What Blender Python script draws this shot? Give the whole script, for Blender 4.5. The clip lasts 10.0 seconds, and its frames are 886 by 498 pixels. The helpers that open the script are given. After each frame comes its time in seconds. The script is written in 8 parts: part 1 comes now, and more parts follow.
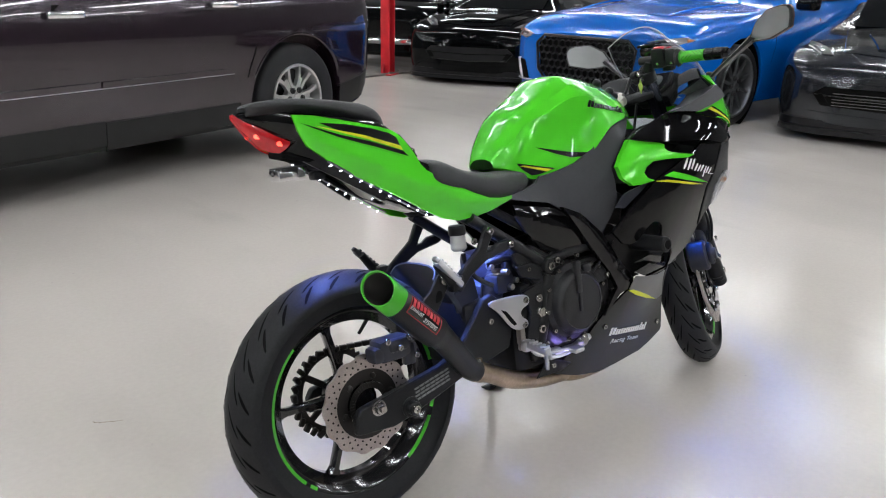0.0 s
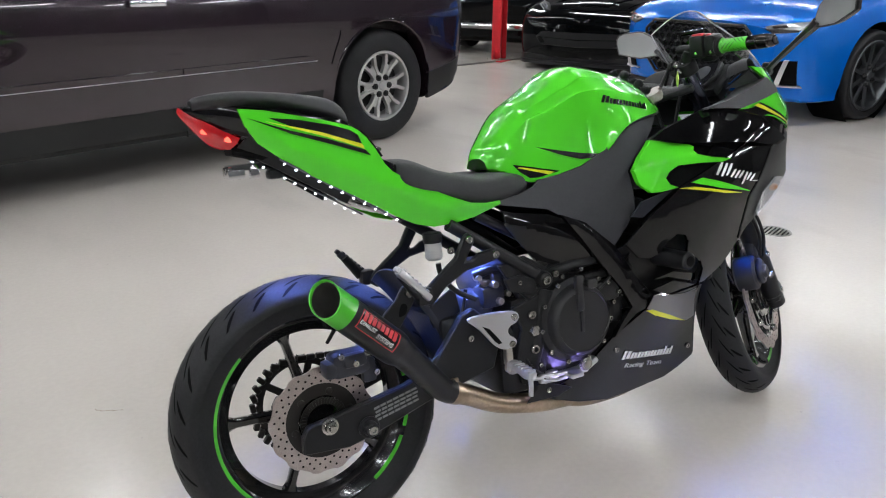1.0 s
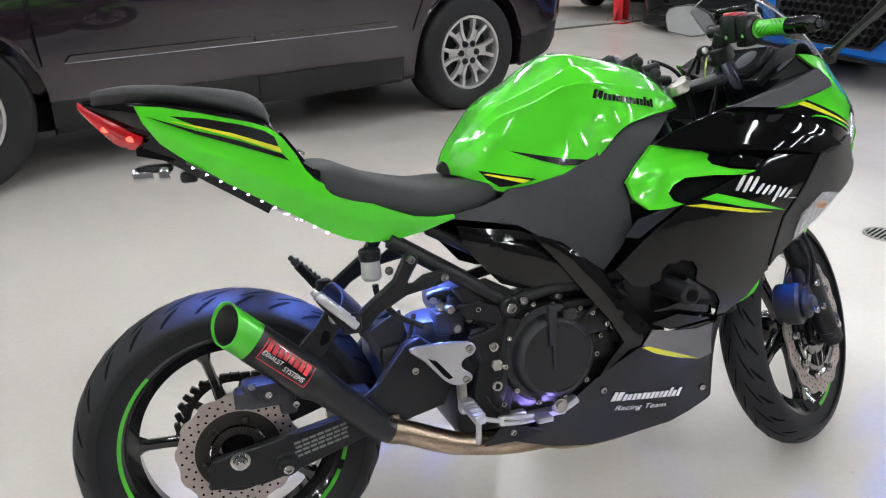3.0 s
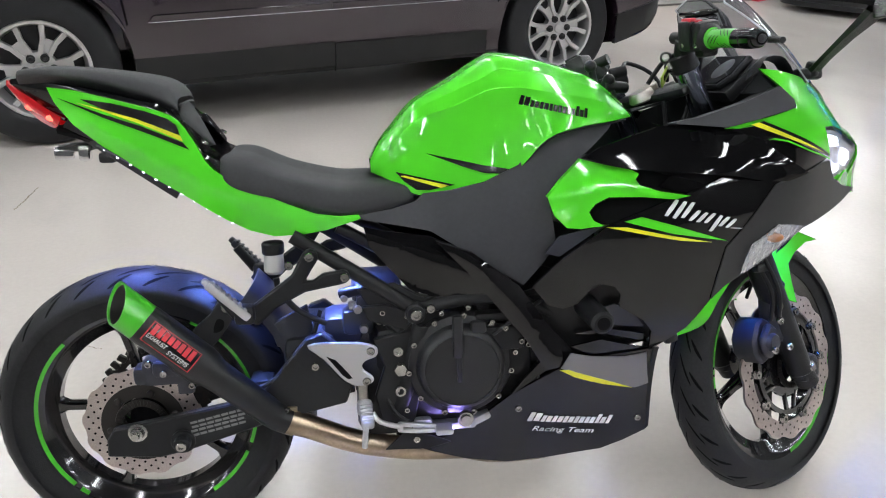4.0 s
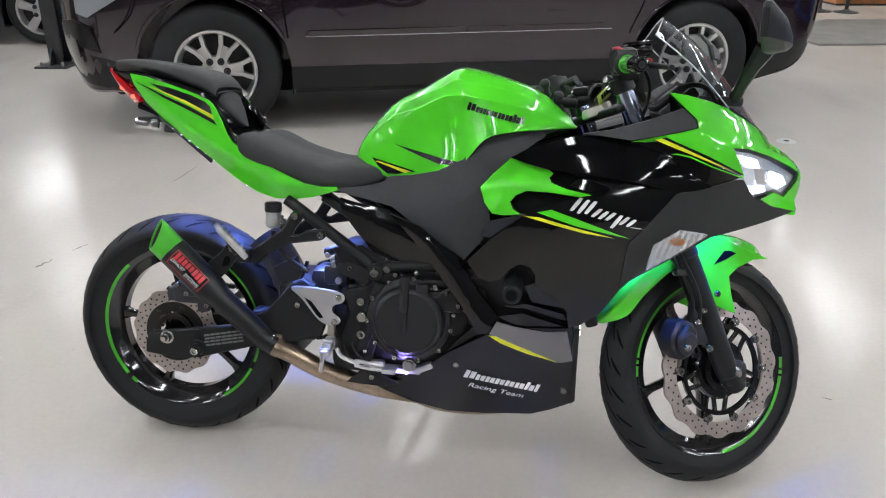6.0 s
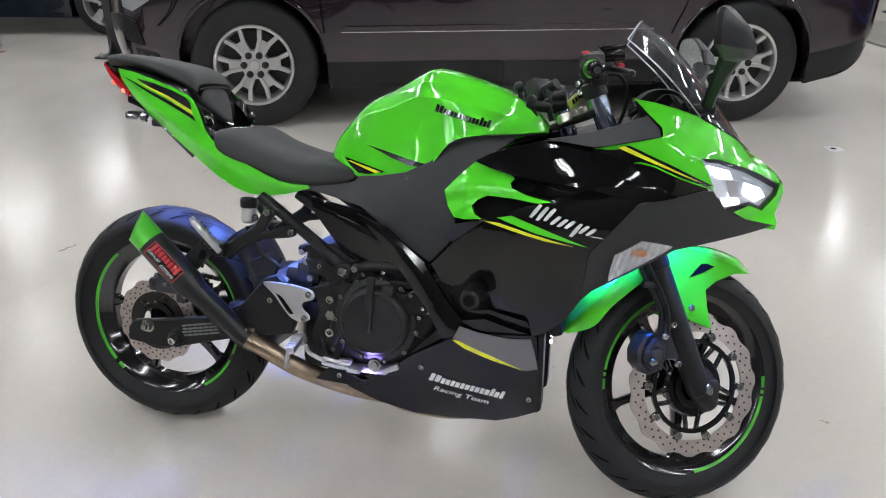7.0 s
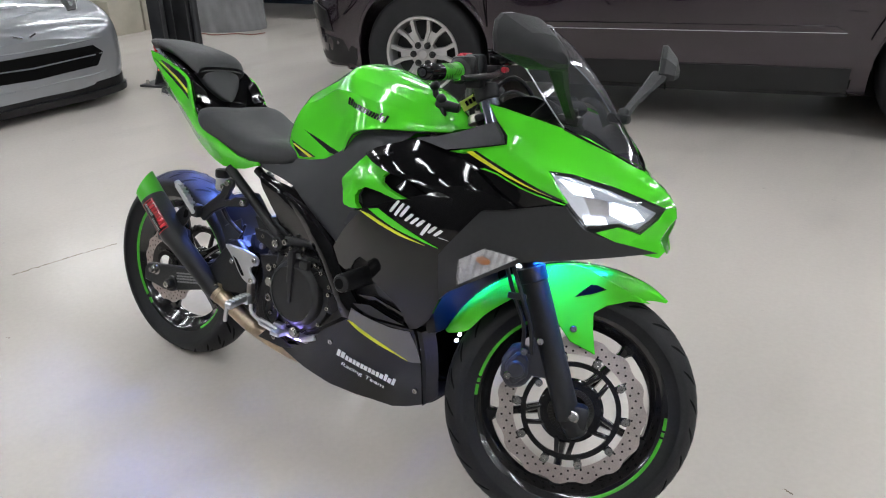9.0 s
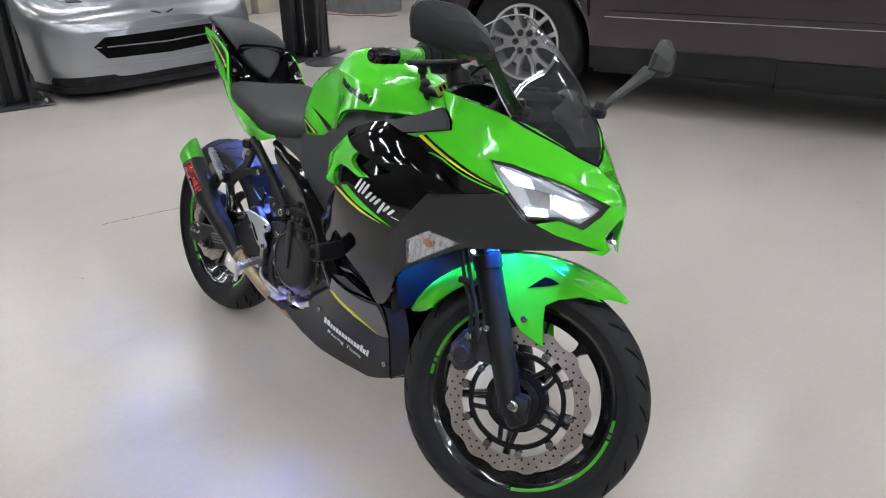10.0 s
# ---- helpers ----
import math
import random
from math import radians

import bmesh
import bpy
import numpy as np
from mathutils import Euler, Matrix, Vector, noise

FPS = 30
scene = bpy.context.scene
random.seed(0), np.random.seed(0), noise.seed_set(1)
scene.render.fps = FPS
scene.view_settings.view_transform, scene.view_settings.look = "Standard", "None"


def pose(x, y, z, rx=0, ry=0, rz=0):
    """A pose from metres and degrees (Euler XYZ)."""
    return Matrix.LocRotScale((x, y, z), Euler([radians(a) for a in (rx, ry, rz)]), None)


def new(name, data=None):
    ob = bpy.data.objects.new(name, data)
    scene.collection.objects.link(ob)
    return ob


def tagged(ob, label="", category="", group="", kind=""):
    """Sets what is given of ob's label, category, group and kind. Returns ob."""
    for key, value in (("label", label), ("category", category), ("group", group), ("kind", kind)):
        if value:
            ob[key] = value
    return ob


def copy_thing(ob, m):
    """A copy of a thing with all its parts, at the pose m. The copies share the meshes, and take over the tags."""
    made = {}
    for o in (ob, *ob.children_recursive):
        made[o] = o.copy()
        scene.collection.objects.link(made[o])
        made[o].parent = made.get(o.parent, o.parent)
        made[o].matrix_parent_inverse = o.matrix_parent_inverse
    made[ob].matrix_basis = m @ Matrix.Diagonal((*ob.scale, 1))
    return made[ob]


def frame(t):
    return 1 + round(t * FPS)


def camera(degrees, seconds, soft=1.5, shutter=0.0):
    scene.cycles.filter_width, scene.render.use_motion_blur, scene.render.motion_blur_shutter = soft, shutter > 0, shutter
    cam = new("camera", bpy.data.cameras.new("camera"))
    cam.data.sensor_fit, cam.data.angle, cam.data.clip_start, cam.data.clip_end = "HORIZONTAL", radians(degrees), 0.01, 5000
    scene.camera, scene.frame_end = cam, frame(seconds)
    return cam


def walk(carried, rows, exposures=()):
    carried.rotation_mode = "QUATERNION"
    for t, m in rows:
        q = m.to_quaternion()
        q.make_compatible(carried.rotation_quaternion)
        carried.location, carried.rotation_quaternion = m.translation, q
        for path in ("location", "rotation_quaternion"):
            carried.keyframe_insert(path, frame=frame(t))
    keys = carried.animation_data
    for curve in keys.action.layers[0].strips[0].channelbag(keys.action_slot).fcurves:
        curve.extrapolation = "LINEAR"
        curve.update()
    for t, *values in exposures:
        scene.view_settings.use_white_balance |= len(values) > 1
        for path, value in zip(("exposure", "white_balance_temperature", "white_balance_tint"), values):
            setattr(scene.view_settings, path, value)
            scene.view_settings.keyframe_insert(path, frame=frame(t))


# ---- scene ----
cam = camera(60.5, 10.0, soft=1.1)
ROWS = [
    (0.0, -0.8457, -1.2659, 1.1691, 70.92, -1.392, -41.004),
    (0.5, -0.6518, -1.3054, 1.1673, 70.3, -1.116, -35.659),
    (1.0, -0.4793, -1.3322, 1.1679, 69.737, -0.486, -31.149),
    (1.5, -0.3277, -1.2752, 1.1729, 69.329, -0.097, -28.389),
    (2.0, -0.2506, -1.298, 1.1828, 68.866, 0.183, -25.899),
    (3.5, 0.1451, -1.259, 1.2119, 65.33, 0.256, -16.316),
    (4.0, 0.3737, -1.3184, 1.243, 64.133, -0.324, -9.77),
    (4.5, 0.5646, -1.3391, 1.2457, 63.59, -0.714, -3.833),
    (5.0, 0.7038, -1.437, 1.2656, 63.843, -0.584, 1.573),
    (6.5, 0.9217, -1.7068, 1.2891, 66.369, -0.639, 7.475),
    (7.0, 1.0576, -1.618, 1.2962, 65.499, -0.542, 11.001),
    (7.5, 1.2538, -1.5759, 1.3008, 64.892, 0.144, 15.425),
    (8.0, 1.4989, -1.5669, 1.3135, 64.956, 0.113, 21.099),
    (8.5, 1.6838, -1.4737, 1.306, 65.074, 0.098, 26.469),
    (9.0, 1.8575, -1.3596, 1.3172, 65.003, 0.892, 32.683),
    (9.5, 2.0858, -1.276, 1.3171, 64.554, 1.178, 39.548),
    (10.0, 2.1968, -1.1458, 1.3176, 64.251, 0.876, 44.78),
]
walk(cam, [(t, pose(x, y, z, rx, ry, rz)) for t, x, y, z, rx, ry, rz in ROWS],
     [(0.0, -0.06), (2.0, 0.08), (4.0, 0.22), (5.0, 0.11), (6.5, 0.0), (8.5, -0.05), (10.0, -0.15)])

# ---- world and lamps ----
world = bpy.data.worlds.new("world")
scene.world = world
world.use_nodes = True
world.node_tree.nodes["Background"].inputs[0].default_value = (0.75, 0.85, 1.0, 1)
world.node_tree.nodes["Background"].inputs[1].default_value = 0.25


# ---- materials ----
def material(name, color, rough=0.5, metal=0.0, coat=0.0, vary=0.0, vscale=8.0, bump=0.0, bscale=80.0, rvary=0.0,
             emit=None, power=0.0, spec=0.5, transmission=0.0, flake=0.0, fine=0.0):
    """A principled surface with cloudy colour and roughness variation at two scales and fine relief."""
    m = bpy.data.materials.new(name)
    m.use_nodes = True
    nt = m.node_tree
    b = nt.nodes["Principled BSDF"]
    b.inputs["Base Color"].default_value = (*color, 1)
    b.inputs["Roughness"].default_value = rough
    b.inputs["Metallic"].default_value = metal
    b.inputs["Coat Weight"].default_value = coat
    b.inputs["Coat Roughness"].default_value = 0.03
    b.inputs["Specular IOR Level"].default_value = spec
    b.inputs["Transmission Weight"].default_value = transmission
    if emit:
        b.inputs["Emission Color"].default_value = (*emit, 1)
        b.inputs["Emission Strength"].default_value = power
    if vary or bump or rvary or flake or fine:
        tc = nt.nodes.new("ShaderNodeTexCoord")
        if vary or rvary or fine:
            n1 = nt.nodes.new("ShaderNodeTexNoise")
            n1.inputs["Scale"].default_value, n1.inputs["Detail"].default_value = vscale, 6
            nt.links.new(tc.outputs["Object"], n1.inputs["Vector"])
            n2 = nt.nodes.new("ShaderNodeTexNoise")
            n2.inputs["Scale"].default_value, n2.inputs["Detail"].default_value = vscale * 14, 4
            nt.links.new(tc.outputs["Object"], n2.inputs["Vector"])
        if vary or fine:
            mr = nt.nodes.new("ShaderNodeMapRange")
            mr.inputs[1].default_value, mr.inputs[2].default_value = 0.3, 0.7
            mr.inputs[3].default_value, mr.inputs[4].default_value = 1 - vary, 1 + vary
            nt.links.new(n1.outputs["Fac"], mr.inputs[0])
            mr2 = nt.nodes.new("ShaderNodeMapRange")
            mr2.inputs[1].default_value, mr2.inputs[2].default_value = 0.3, 0.7
            mr2.inputs[3].default_value, mr2.inputs[4].default_value = 1 - fine, 1 + fine
            nt.links.new(n2.outputs["Fac"], mr2.inputs[0])
            mul = nt.nodes.new("ShaderNodeMath")
            mul.operation = "MULTIPLY"
            nt.links.new(mr.outputs[0], mul.inputs[0])
            nt.links.new(mr2.outputs[0], mul.inputs[1])
            mx = nt.nodes.new("ShaderNodeVectorMath")
            mx.operation = "SCALE"
            mx.inputs[0].default_value = color
            nt.links.new(mul.outputs[0], mx.inputs["Scale"])
            nt.links.new(mx.outputs[0], b.inputs["Base Color"])
        if rvary:
            mr = nt.nodes.new("ShaderNodeMapRange")
            mr.inputs[1].default_value, mr.inputs[2].default_value = 0.3, 0.7
            mr.inputs[3].default_value, mr.inputs[4].default_value = max(0.01, rough - rvary), rough + rvary
            nt.links.new(n1.outputs["Fac"], mr.inputs[0])
            nt.links.new(mr.outputs[0], b.inputs["Roughness"])
        if bump:
            n3 = nt.nodes.new("ShaderNodeTexNoise")
            n3.inputs["Scale"].default_value, n3.inputs["Detail"].default_value = bscale, 3
            nt.links.new(tc.outputs["Object"], n3.inputs["Vector"])
            bp = nt.nodes.new("ShaderNodeBump")
            bp.inputs["Strength"].default_value, bp.inputs["Distance"].default_value = bump, 0.002
            nt.links.new(n3.outputs["Fac"], bp.inputs["Height"])
            nt.links.new(bp.outputs[0], b.inputs["Normal"])
    return m


GREEN = material("green_paint", (0.080, 0.640, 0.020), 0.25, coat=0.9, vary=0.03, vscale=3, spec=0.15)
BLACK = material("gloss_black", (0.003, 0.003, 0.0035), 0.06, rvary=0.02, vscale=6, spec=0.44)
MATT = material("matt_black_plastic", (0.0100, 0.0104, 0.0116), 0.40, spec=0.32, vary=0.12, vscale=9, bump=0.25, bscale=900, fine=0.1)
MATTG = material("matt_grey_cover", (0.036, 0.037, 0.042), 0.50, spec=0.4, vary=0.08, vscale=9, bump=0.25, bscale=900, fine=0.08)
MATTN = material("matt_dark_nose", (0.0190, 0.0195, 0.0210), 0.42, spec=0.4, vary=0.08, vscale=9, bump=0.2, bscale=900, fine=0.08)
CALI = material("dark_anodised", (0.035, 0.036, 0.045), 0.42, metal=0.3, vary=0.15, vscale=30)
SOOT = material("exhaust_soot", (0.02, 0.018, 0.016), 0.7, vary=0.3, vscale=30)
HREF = material("lamp_reflector_lit", (0.8, 0.82, 0.85), 0.15, metal=0.8, emit=(0.86, 0.93, 1.0), power=0.28)
GREYP = material("graphite_satin", (0.19, 0.185, 0.185), 0.38, metal=0.6, vary=0.05, bump=0.05, bscale=900)
SEAT = material("seat_vinyl", (0.024, 0.0245, 0.027), 0.58, vary=0.1, vscale=12, bump=0.5, bscale=1400, fine=0.12)
RUBBER = material("tyre_rubber", (0.0155, 0.0155, 0.0172), 0.56, spec=0.25, vary=0.15, vscale=14, bump=0.25, bscale=500, fine=0.15)
GROOVE = material("near_black_fill", (0.003, 0.003, 0.0035), 0.8, spec=0.1)
RIMB = material("rim_gloss_black", (0.008, 0.008, 0.009), 0.14, coat=0.8)
TAPE = material("green_rim_tape", (0.06, 0.44, 0.02), 0.3, coat=0.3)
DISC = material("worn_disc_steel", (0.52, 0.455, 0.43), 0.40, metal=1.0, vary=0.15, vscale=25, bump=0.1, bscale=300, fine=0.12)
STEEL = material("brushed_steel", (0.46, 0.425, 0.385), 0.36, metal=1.0, vary=0.08, vscale=25, bump=0.1, bscale=300, fine=0.1)
BOLT = material("zinc_bolt", (0.44, 0.43, 0.41), 0.26, metal=1.0, vary=0.1, vscale=60)
ALU = material("cast_aluminium", (0.66, 0.66, 0.68), 0.34, metal=0.9, bump=0.15, bscale=500)
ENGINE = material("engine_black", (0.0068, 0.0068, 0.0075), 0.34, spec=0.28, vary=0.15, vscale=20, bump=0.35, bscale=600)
COVER = material("clutch_cover_black", (0.013, 0.013, 0.0145), 0.36, spec=0.42, vary=0.15, vscale=20, bump=0.35, bscale=600)
EXH = material("exhaust_matt_black", (0.009, 0.0094, 0.0105), 0.38, spec=0.4, vary=0.15, vscale=15, bump=0.15, bscale=900)
HEADER = material("heated_steel_pipe", (0.42, 0.33, 0.24), 0.30, metal=1.0, vary=0.28, vscale=9, fine=0.1)
CHAIN = material("chain_steel", (0.045, 0.042, 0.040), 0.45, metal=0.9)
YELLOW = material("yellow_decal", (0.72, 0.74, 0.02), 0.28, coat=0.6)
WHITE = material("white_decal", (0.80, 0.80, 0.80), 0.35)
INK = material("black_decal", (0.004, 0.004, 0.005), 0.22, coat=0.5)
RED = material("red_label", (0.50, 0.02, 0.03), 0.35)
# Partly diffuse, to paint a pale reflection into the mirror glass.
MIRG = material("mirror_painted_sheen", (0.82, 0.83, 0.84), 0.14, metal=0.72, vary=0.04, vscale=20)
CHROME = material("chrome", (0.80, 0.80, 0.82), 0.06, metal=1.0)
FORKT = material("fork_tube_dark", (0.30, 0.33, 0.42), 0.16, metal=1.0)
# Dark parts near the LED strings; the bluish tone paints in their light.
BLUEW = material("dark_blue_light_tint", (0.018, 0.020, 0.030), 0.38, vary=0.1)
RESV = material("milky_reservoir", (0.46, 0.46, 0.45), 0.35)
REDP = material("red_plastic", (0.55, 0.03, 0.05), 0.35)
TAGM = material("yellow_green_tag", (0.55, 0.70, 0.12), 0.4)
LAMPR = material("red_lamp_lit", (0.22, 0.003, 0.006), 0.12, coat=0.6, vary=0.3, vscale=60, emit=(1, 0.012, 0.018), power=0.17)
LAMPR2 = material("red_lamp_hot", (0.8, 0.02, 0.02), 0.15, coat=1.0, emit=(1, 0.08, 0.05), power=3.0)
LED = material("led_white", (0.9, 0.9, 1), 0.3, emit=(0.78, 0.84, 1.0), power=9.0)
LEDT = material("led_tape", (0.05, 0.05, 0.06), 0.3, coat=0.6)
HLED = material("headlamp_lit", (0.9, 0.9, 0.9), 0.25, emit=(0.86, 0.93, 1.0), power=5.0)
CLEARF = material("clear_faceted_plastic", (0.62, 0.62, 0.62), 0.12, metal=0.7, coat=0.6, vary=0.05, vscale=60)
GLOSSG = material("dark_gauge_glass", (0.01, 0.011, 0.014), 0.05, spec=0.7)
AMBER = material("amber_bulb", (0.34, 0.13, 0.045), 0.3, coat=0.5)


def clear(name, color, rough, alpha_tint, ior=1.45, painted_haze=0.0):
    """Thin clear plastic or glass: mostly transparent, glossy by the angle of view."""
    m = bpy.data.materials.new(name)
    m.use_nodes = True
    nt = m.node_tree
    nt.nodes.remove(nt.nodes["Principled BSDF"])
    tr = nt.nodes.new("ShaderNodeBsdfTransparent")
    tr.inputs[0].default_value = (*alpha_tint, 1)
    gl = nt.nodes.new("ShaderNodeBsdfGlossy")
    gl.inputs["Color"].default_value = (*color, 1)
    gl.inputs["Roughness"].default_value = rough
    fr = nt.nodes.new("ShaderNodeLayerWeight")
    fr.inputs[0].default_value = 0.5
    pw = nt.nodes.new("ShaderNodeMath")
    pw.operation, pw.inputs[1].default_value = "POWER", 4.0
    nt.links.new(fr.outputs["Facing"], pw.inputs[0])
    ad = nt.nodes.new("ShaderNodeMath")
    ad.operation, ad.inputs[1].default_value, ad.inputs[2].default_value = "MULTIPLY_ADD", 0.9, ior - 1.45 + 0.045
    nt.links.new(pw.outputs[0], ad.inputs[0])
    mx = nt.nodes.new("ShaderNodeMixShader")
    nt.links.new(ad.outputs[0], mx.inputs[0])
    under = tr
    # A grey diffuse share paints in the ceiling's dull reflection.
    if painted_haze:
        df = nt.nodes.new("ShaderNodeBsdfDiffuse")
        df.inputs[0].default_value = (0.115, 0.12, 0.125, 1)
        under = nt.nodes.new("ShaderNodeMixShader")
        under.inputs[0].default_value = painted_haze
        nt.links.new(tr.outputs[0], under.inputs[1])
        nt.links.new(df.outputs[0], under.inputs[2])
    nt.links.new(under.outputs[0], mx.inputs[1])
    nt.links.new(gl.outputs[0], mx.inputs[2])
    nt.links.new(mx.outputs[0], nt.nodes["Material Output"].inputs[0])
    return m


SCREEN = clear("smoked_screen", (0.9, 0.9, 0.95), 0.03, (0.76, 0.77, 0.80), 1.47, 0.22)
LENS = clear("clear_lens", (0.95, 0.95, 1), 0.04, (0.95, 0.96, 0.98), 1.50)


# ---- mesh helpers ----
def thing(name, label, category, m=None, group="", kind=""):
    e = new(name)
    e.empty_display_size = 0.1
    if m is not None:
        e.matrix_basis = m
    return tagged(e, label, category, group, kind)


def finish(bm, name, mat, sharp=38):
    me = bpy.data.meshes.new(name)
    bm.normal_update()
    bm.to_mesh(me)
    bm.free()
    me.materials.append(mat)
    if sharp:
        me.polygons.foreach_set("use_smooth", [True] * len(me.polygons))
        me.set_sharp_from_angle(angle=radians(sharp))
    return me


def part(name, bm, mat, parent=None, label="", sharp=38, m=None):
    ob = new(name, finish(bm, name, mat, sharp))
    if parent is not None:
        ob.parent = parent
    if m is not None:
        ob.matrix_basis = m
    if label:
        tagged(ob, label)
    return ob


def again(ob, m, parent=None):
    """One more piece on the same mesh."""
    o = new(ob.name.split(".")[0], ob.data)
    o.parent = parent if parent is not None else ob.parent
    o.matrix_basis = m
    return o


def box(bm, c, s, r=0.0, m=None, seg=2):
    """A bevelled box of size s round c."""
    g = bmesh.ops.create_cube(bm, size=1.0)
    vs = g["verts"]
    bmesh.ops.scale(bm, vec=s, verts=vs)
    if r:
        es = list({e for v in vs for e in v.link_edges})
        res = bmesh.ops.bevel(bm, geom=es, offset=min(r, min(s) * 0.45), segments=seg, affect="EDGES", profile=0.5)
        vs = list({v for f in res["faces"] for v in f.verts} | {v for v in vs if v.is_valid})
    mm = Matrix.Translation(c) @ (m if m is not None else Matrix())
    bmesh.ops.transform(bm, matrix=mm, verts=vs)
    return bm


def boxes(*items):
    bm = bmesh.new()
    for it in items:
        box(bm, *it)
    return bm


def cyl(bm, a, b, r1, r2=None, seg=20, bev=0.0):
    """A cylinder or cone from a to b, ends bevelled."""
    a, b = Vector(a), Vector(b)
    r2 = r1 if r2 is None else r2
    d = b - a
    L = d.length
    if bev:
        prof = [(0, 0), (r1 - bev, 0), (r1, bev), (r2, L - bev), (r2 - bev, L), (0, L)]
    else:
        prof = [(0, 0), (r1, 0), (r2, L), (0, L)]
    q = d.to_track_quat("Z", "Y").to_matrix().to_4x4()
    lathe(bm, prof, seg, Matrix.Translation(a) @ q)
    return bm


def lathe(bm, prof, seg=48, m=None, close=False, a0=0.0, a1=360.0):
    """Turns a profile of (radius, height) round z."""
    full = abs(a1 - a0) > 359.9
    n = seg if full else seg + 1
    rings = []
    for r, h in prof:
        if r < 1e-6 and full:
            rings.append([bm.verts.new((0, 0, h))])
        else:
            rings.append([bm.verts.new((r * math.cos(radians(a0 + (a1 - a0) * i / seg)), r * math.sin(radians(a0 + (a1 - a0) * i / seg)), h)) for i in range(n)])
    pairs = list(zip(rings, rings[1:])) + ([(rings[-1], rings[0])] if close else [])
    for p, q in pairs:
        cnt = seg if full else seg
        for i in range(cnt):
            j = (i + 1) % n
            if len(p) == 1 and len(q) == 1:
                continue
            if len(p) == 1:
                bm.faces.new((p[0], q[j], q[i]))
            elif len(q) == 1:
                bm.faces.new((p[i], p[j], q[0]))
            else:
                bm.faces.new((p[i], p[j], q[j], q[i]))
    if not full and close:
        bm.faces.new([r[0] for r in rings][::-1])
        bm.faces.new([r[-1] for r in rings])
    if m is not None:
        bmesh.ops.transform(bm, matrix=m, verts=[v for r in rings for v in r])
    return bm


def catmull(pts, n=6, closed=False):
    """A smooth line through the points."""
    P = [np.array(p, float) for p in pts]
    out = []
    k = len(P)
    for i in range(k if closed else k - 1):
        p0, p1, p2, p3 = (P[(i - 1) % k], P[i], P[(i + 1) % k], P[(i + 2) % k]) if closed else (P[max(i - 1, 0)], P[i], P[i + 1], P[min(i + 2, k - 1)])
        for j in range(n):
            t = j / n
            out.append(0.5 * (2 * p1 + (p2 - p0) * t + (2 * p0 - 5 * p1 + 4 * p2 - p3) * t * t + (3 * p1 - p0 - 3 * p2 + p3) * t ** 3))
    if not closed:
        out.append(P[-1])
    return out


def tube(bm, pts, r, seg=10, smooth=0, caps=True):
    """A round bar along the points; r may be a list."""
    if smooth:
        rr = catmull([[x] for x in r], smooth) if isinstance(r, (list, tuple)) else None
        pts = catmull(pts, smooth)
        r = [float(x[0]) for x in rr] if rr else r
    P = [Vector(p) for p in pts]
    rs = r if isinstance(r, (list, tuple)) else [r] * len(P)
    rings = []
    up = Vector((0.13, 0.31, 0.94))
    for i, p in enumerate(P):
        d = (P[min(i + 1, len(P) - 1)] - P[max(i - 1, 0)]).normalized()
        s = d.cross(up).normalized()
        u = s.cross(d)
        rings.append([bm.verts.new(p + rs[i] * (math.cos(2 * math.pi * k / seg) * s + math.sin(2 * math.pi * k / seg) * u)) for k in range(seg)])
    for p, q in zip(rings, rings[1:]):
        for k in range(seg):
            bm.faces.new((p[k], p[(k + 1) % seg], q[(k + 1) % seg], q[k]))
    if caps:
        bm.faces.new(rings[0][::-1])
        bm.faces.new(rings[-1])
    return bm


def tubes(r, *paths, smooth=0, seg=10):
    bm = bmesh.new()
    for p in paths:
        tube(bm, p, r, seg, smooth)
    return bm


def plate(bm, outline, y0, y1, m=None, bev=0.0):
    """A flat plate: an outline in x, z between two depths in y."""
    vs = [bm.verts.new((x, y0, z)) for x, z in outline]
    f = bm.faces.new(vs)
    g = bmesh.ops.extrude_face_region(bm, geom=[f])
    top = [v for v in g["geom"] if isinstance(v, bmesh.types.BMVert)]
    bmesh.ops.translate(bm, vec=(0, y1 - y0, 0), verts=top)
    allv = vs + top
    if bev:
        fs = {f for v in allv for f in v.link_faces}
        es = [e for e in {e for f in fs for e in f.edges} if len(e.link_faces) == 2 and e.calc_face_angle(0) > 0.7]
        bmesh.ops.recalc_face_normals(bm, faces=list(fs))
        res = bmesh.ops.bevel(bm, geom=es, offset=bev, segments=1, affect="EDGES")
        allv = list({v for v in allv if v.is_valid} | {v for f in res["faces"] for v in f.verts})
    bmesh.ops.recalc_face_normals(bm, faces=list({f for v in allv for f in v.link_faces}))
    if m is not None:
        bmesh.ops.transform(bm, matrix=m, verts=allv)
    return bm


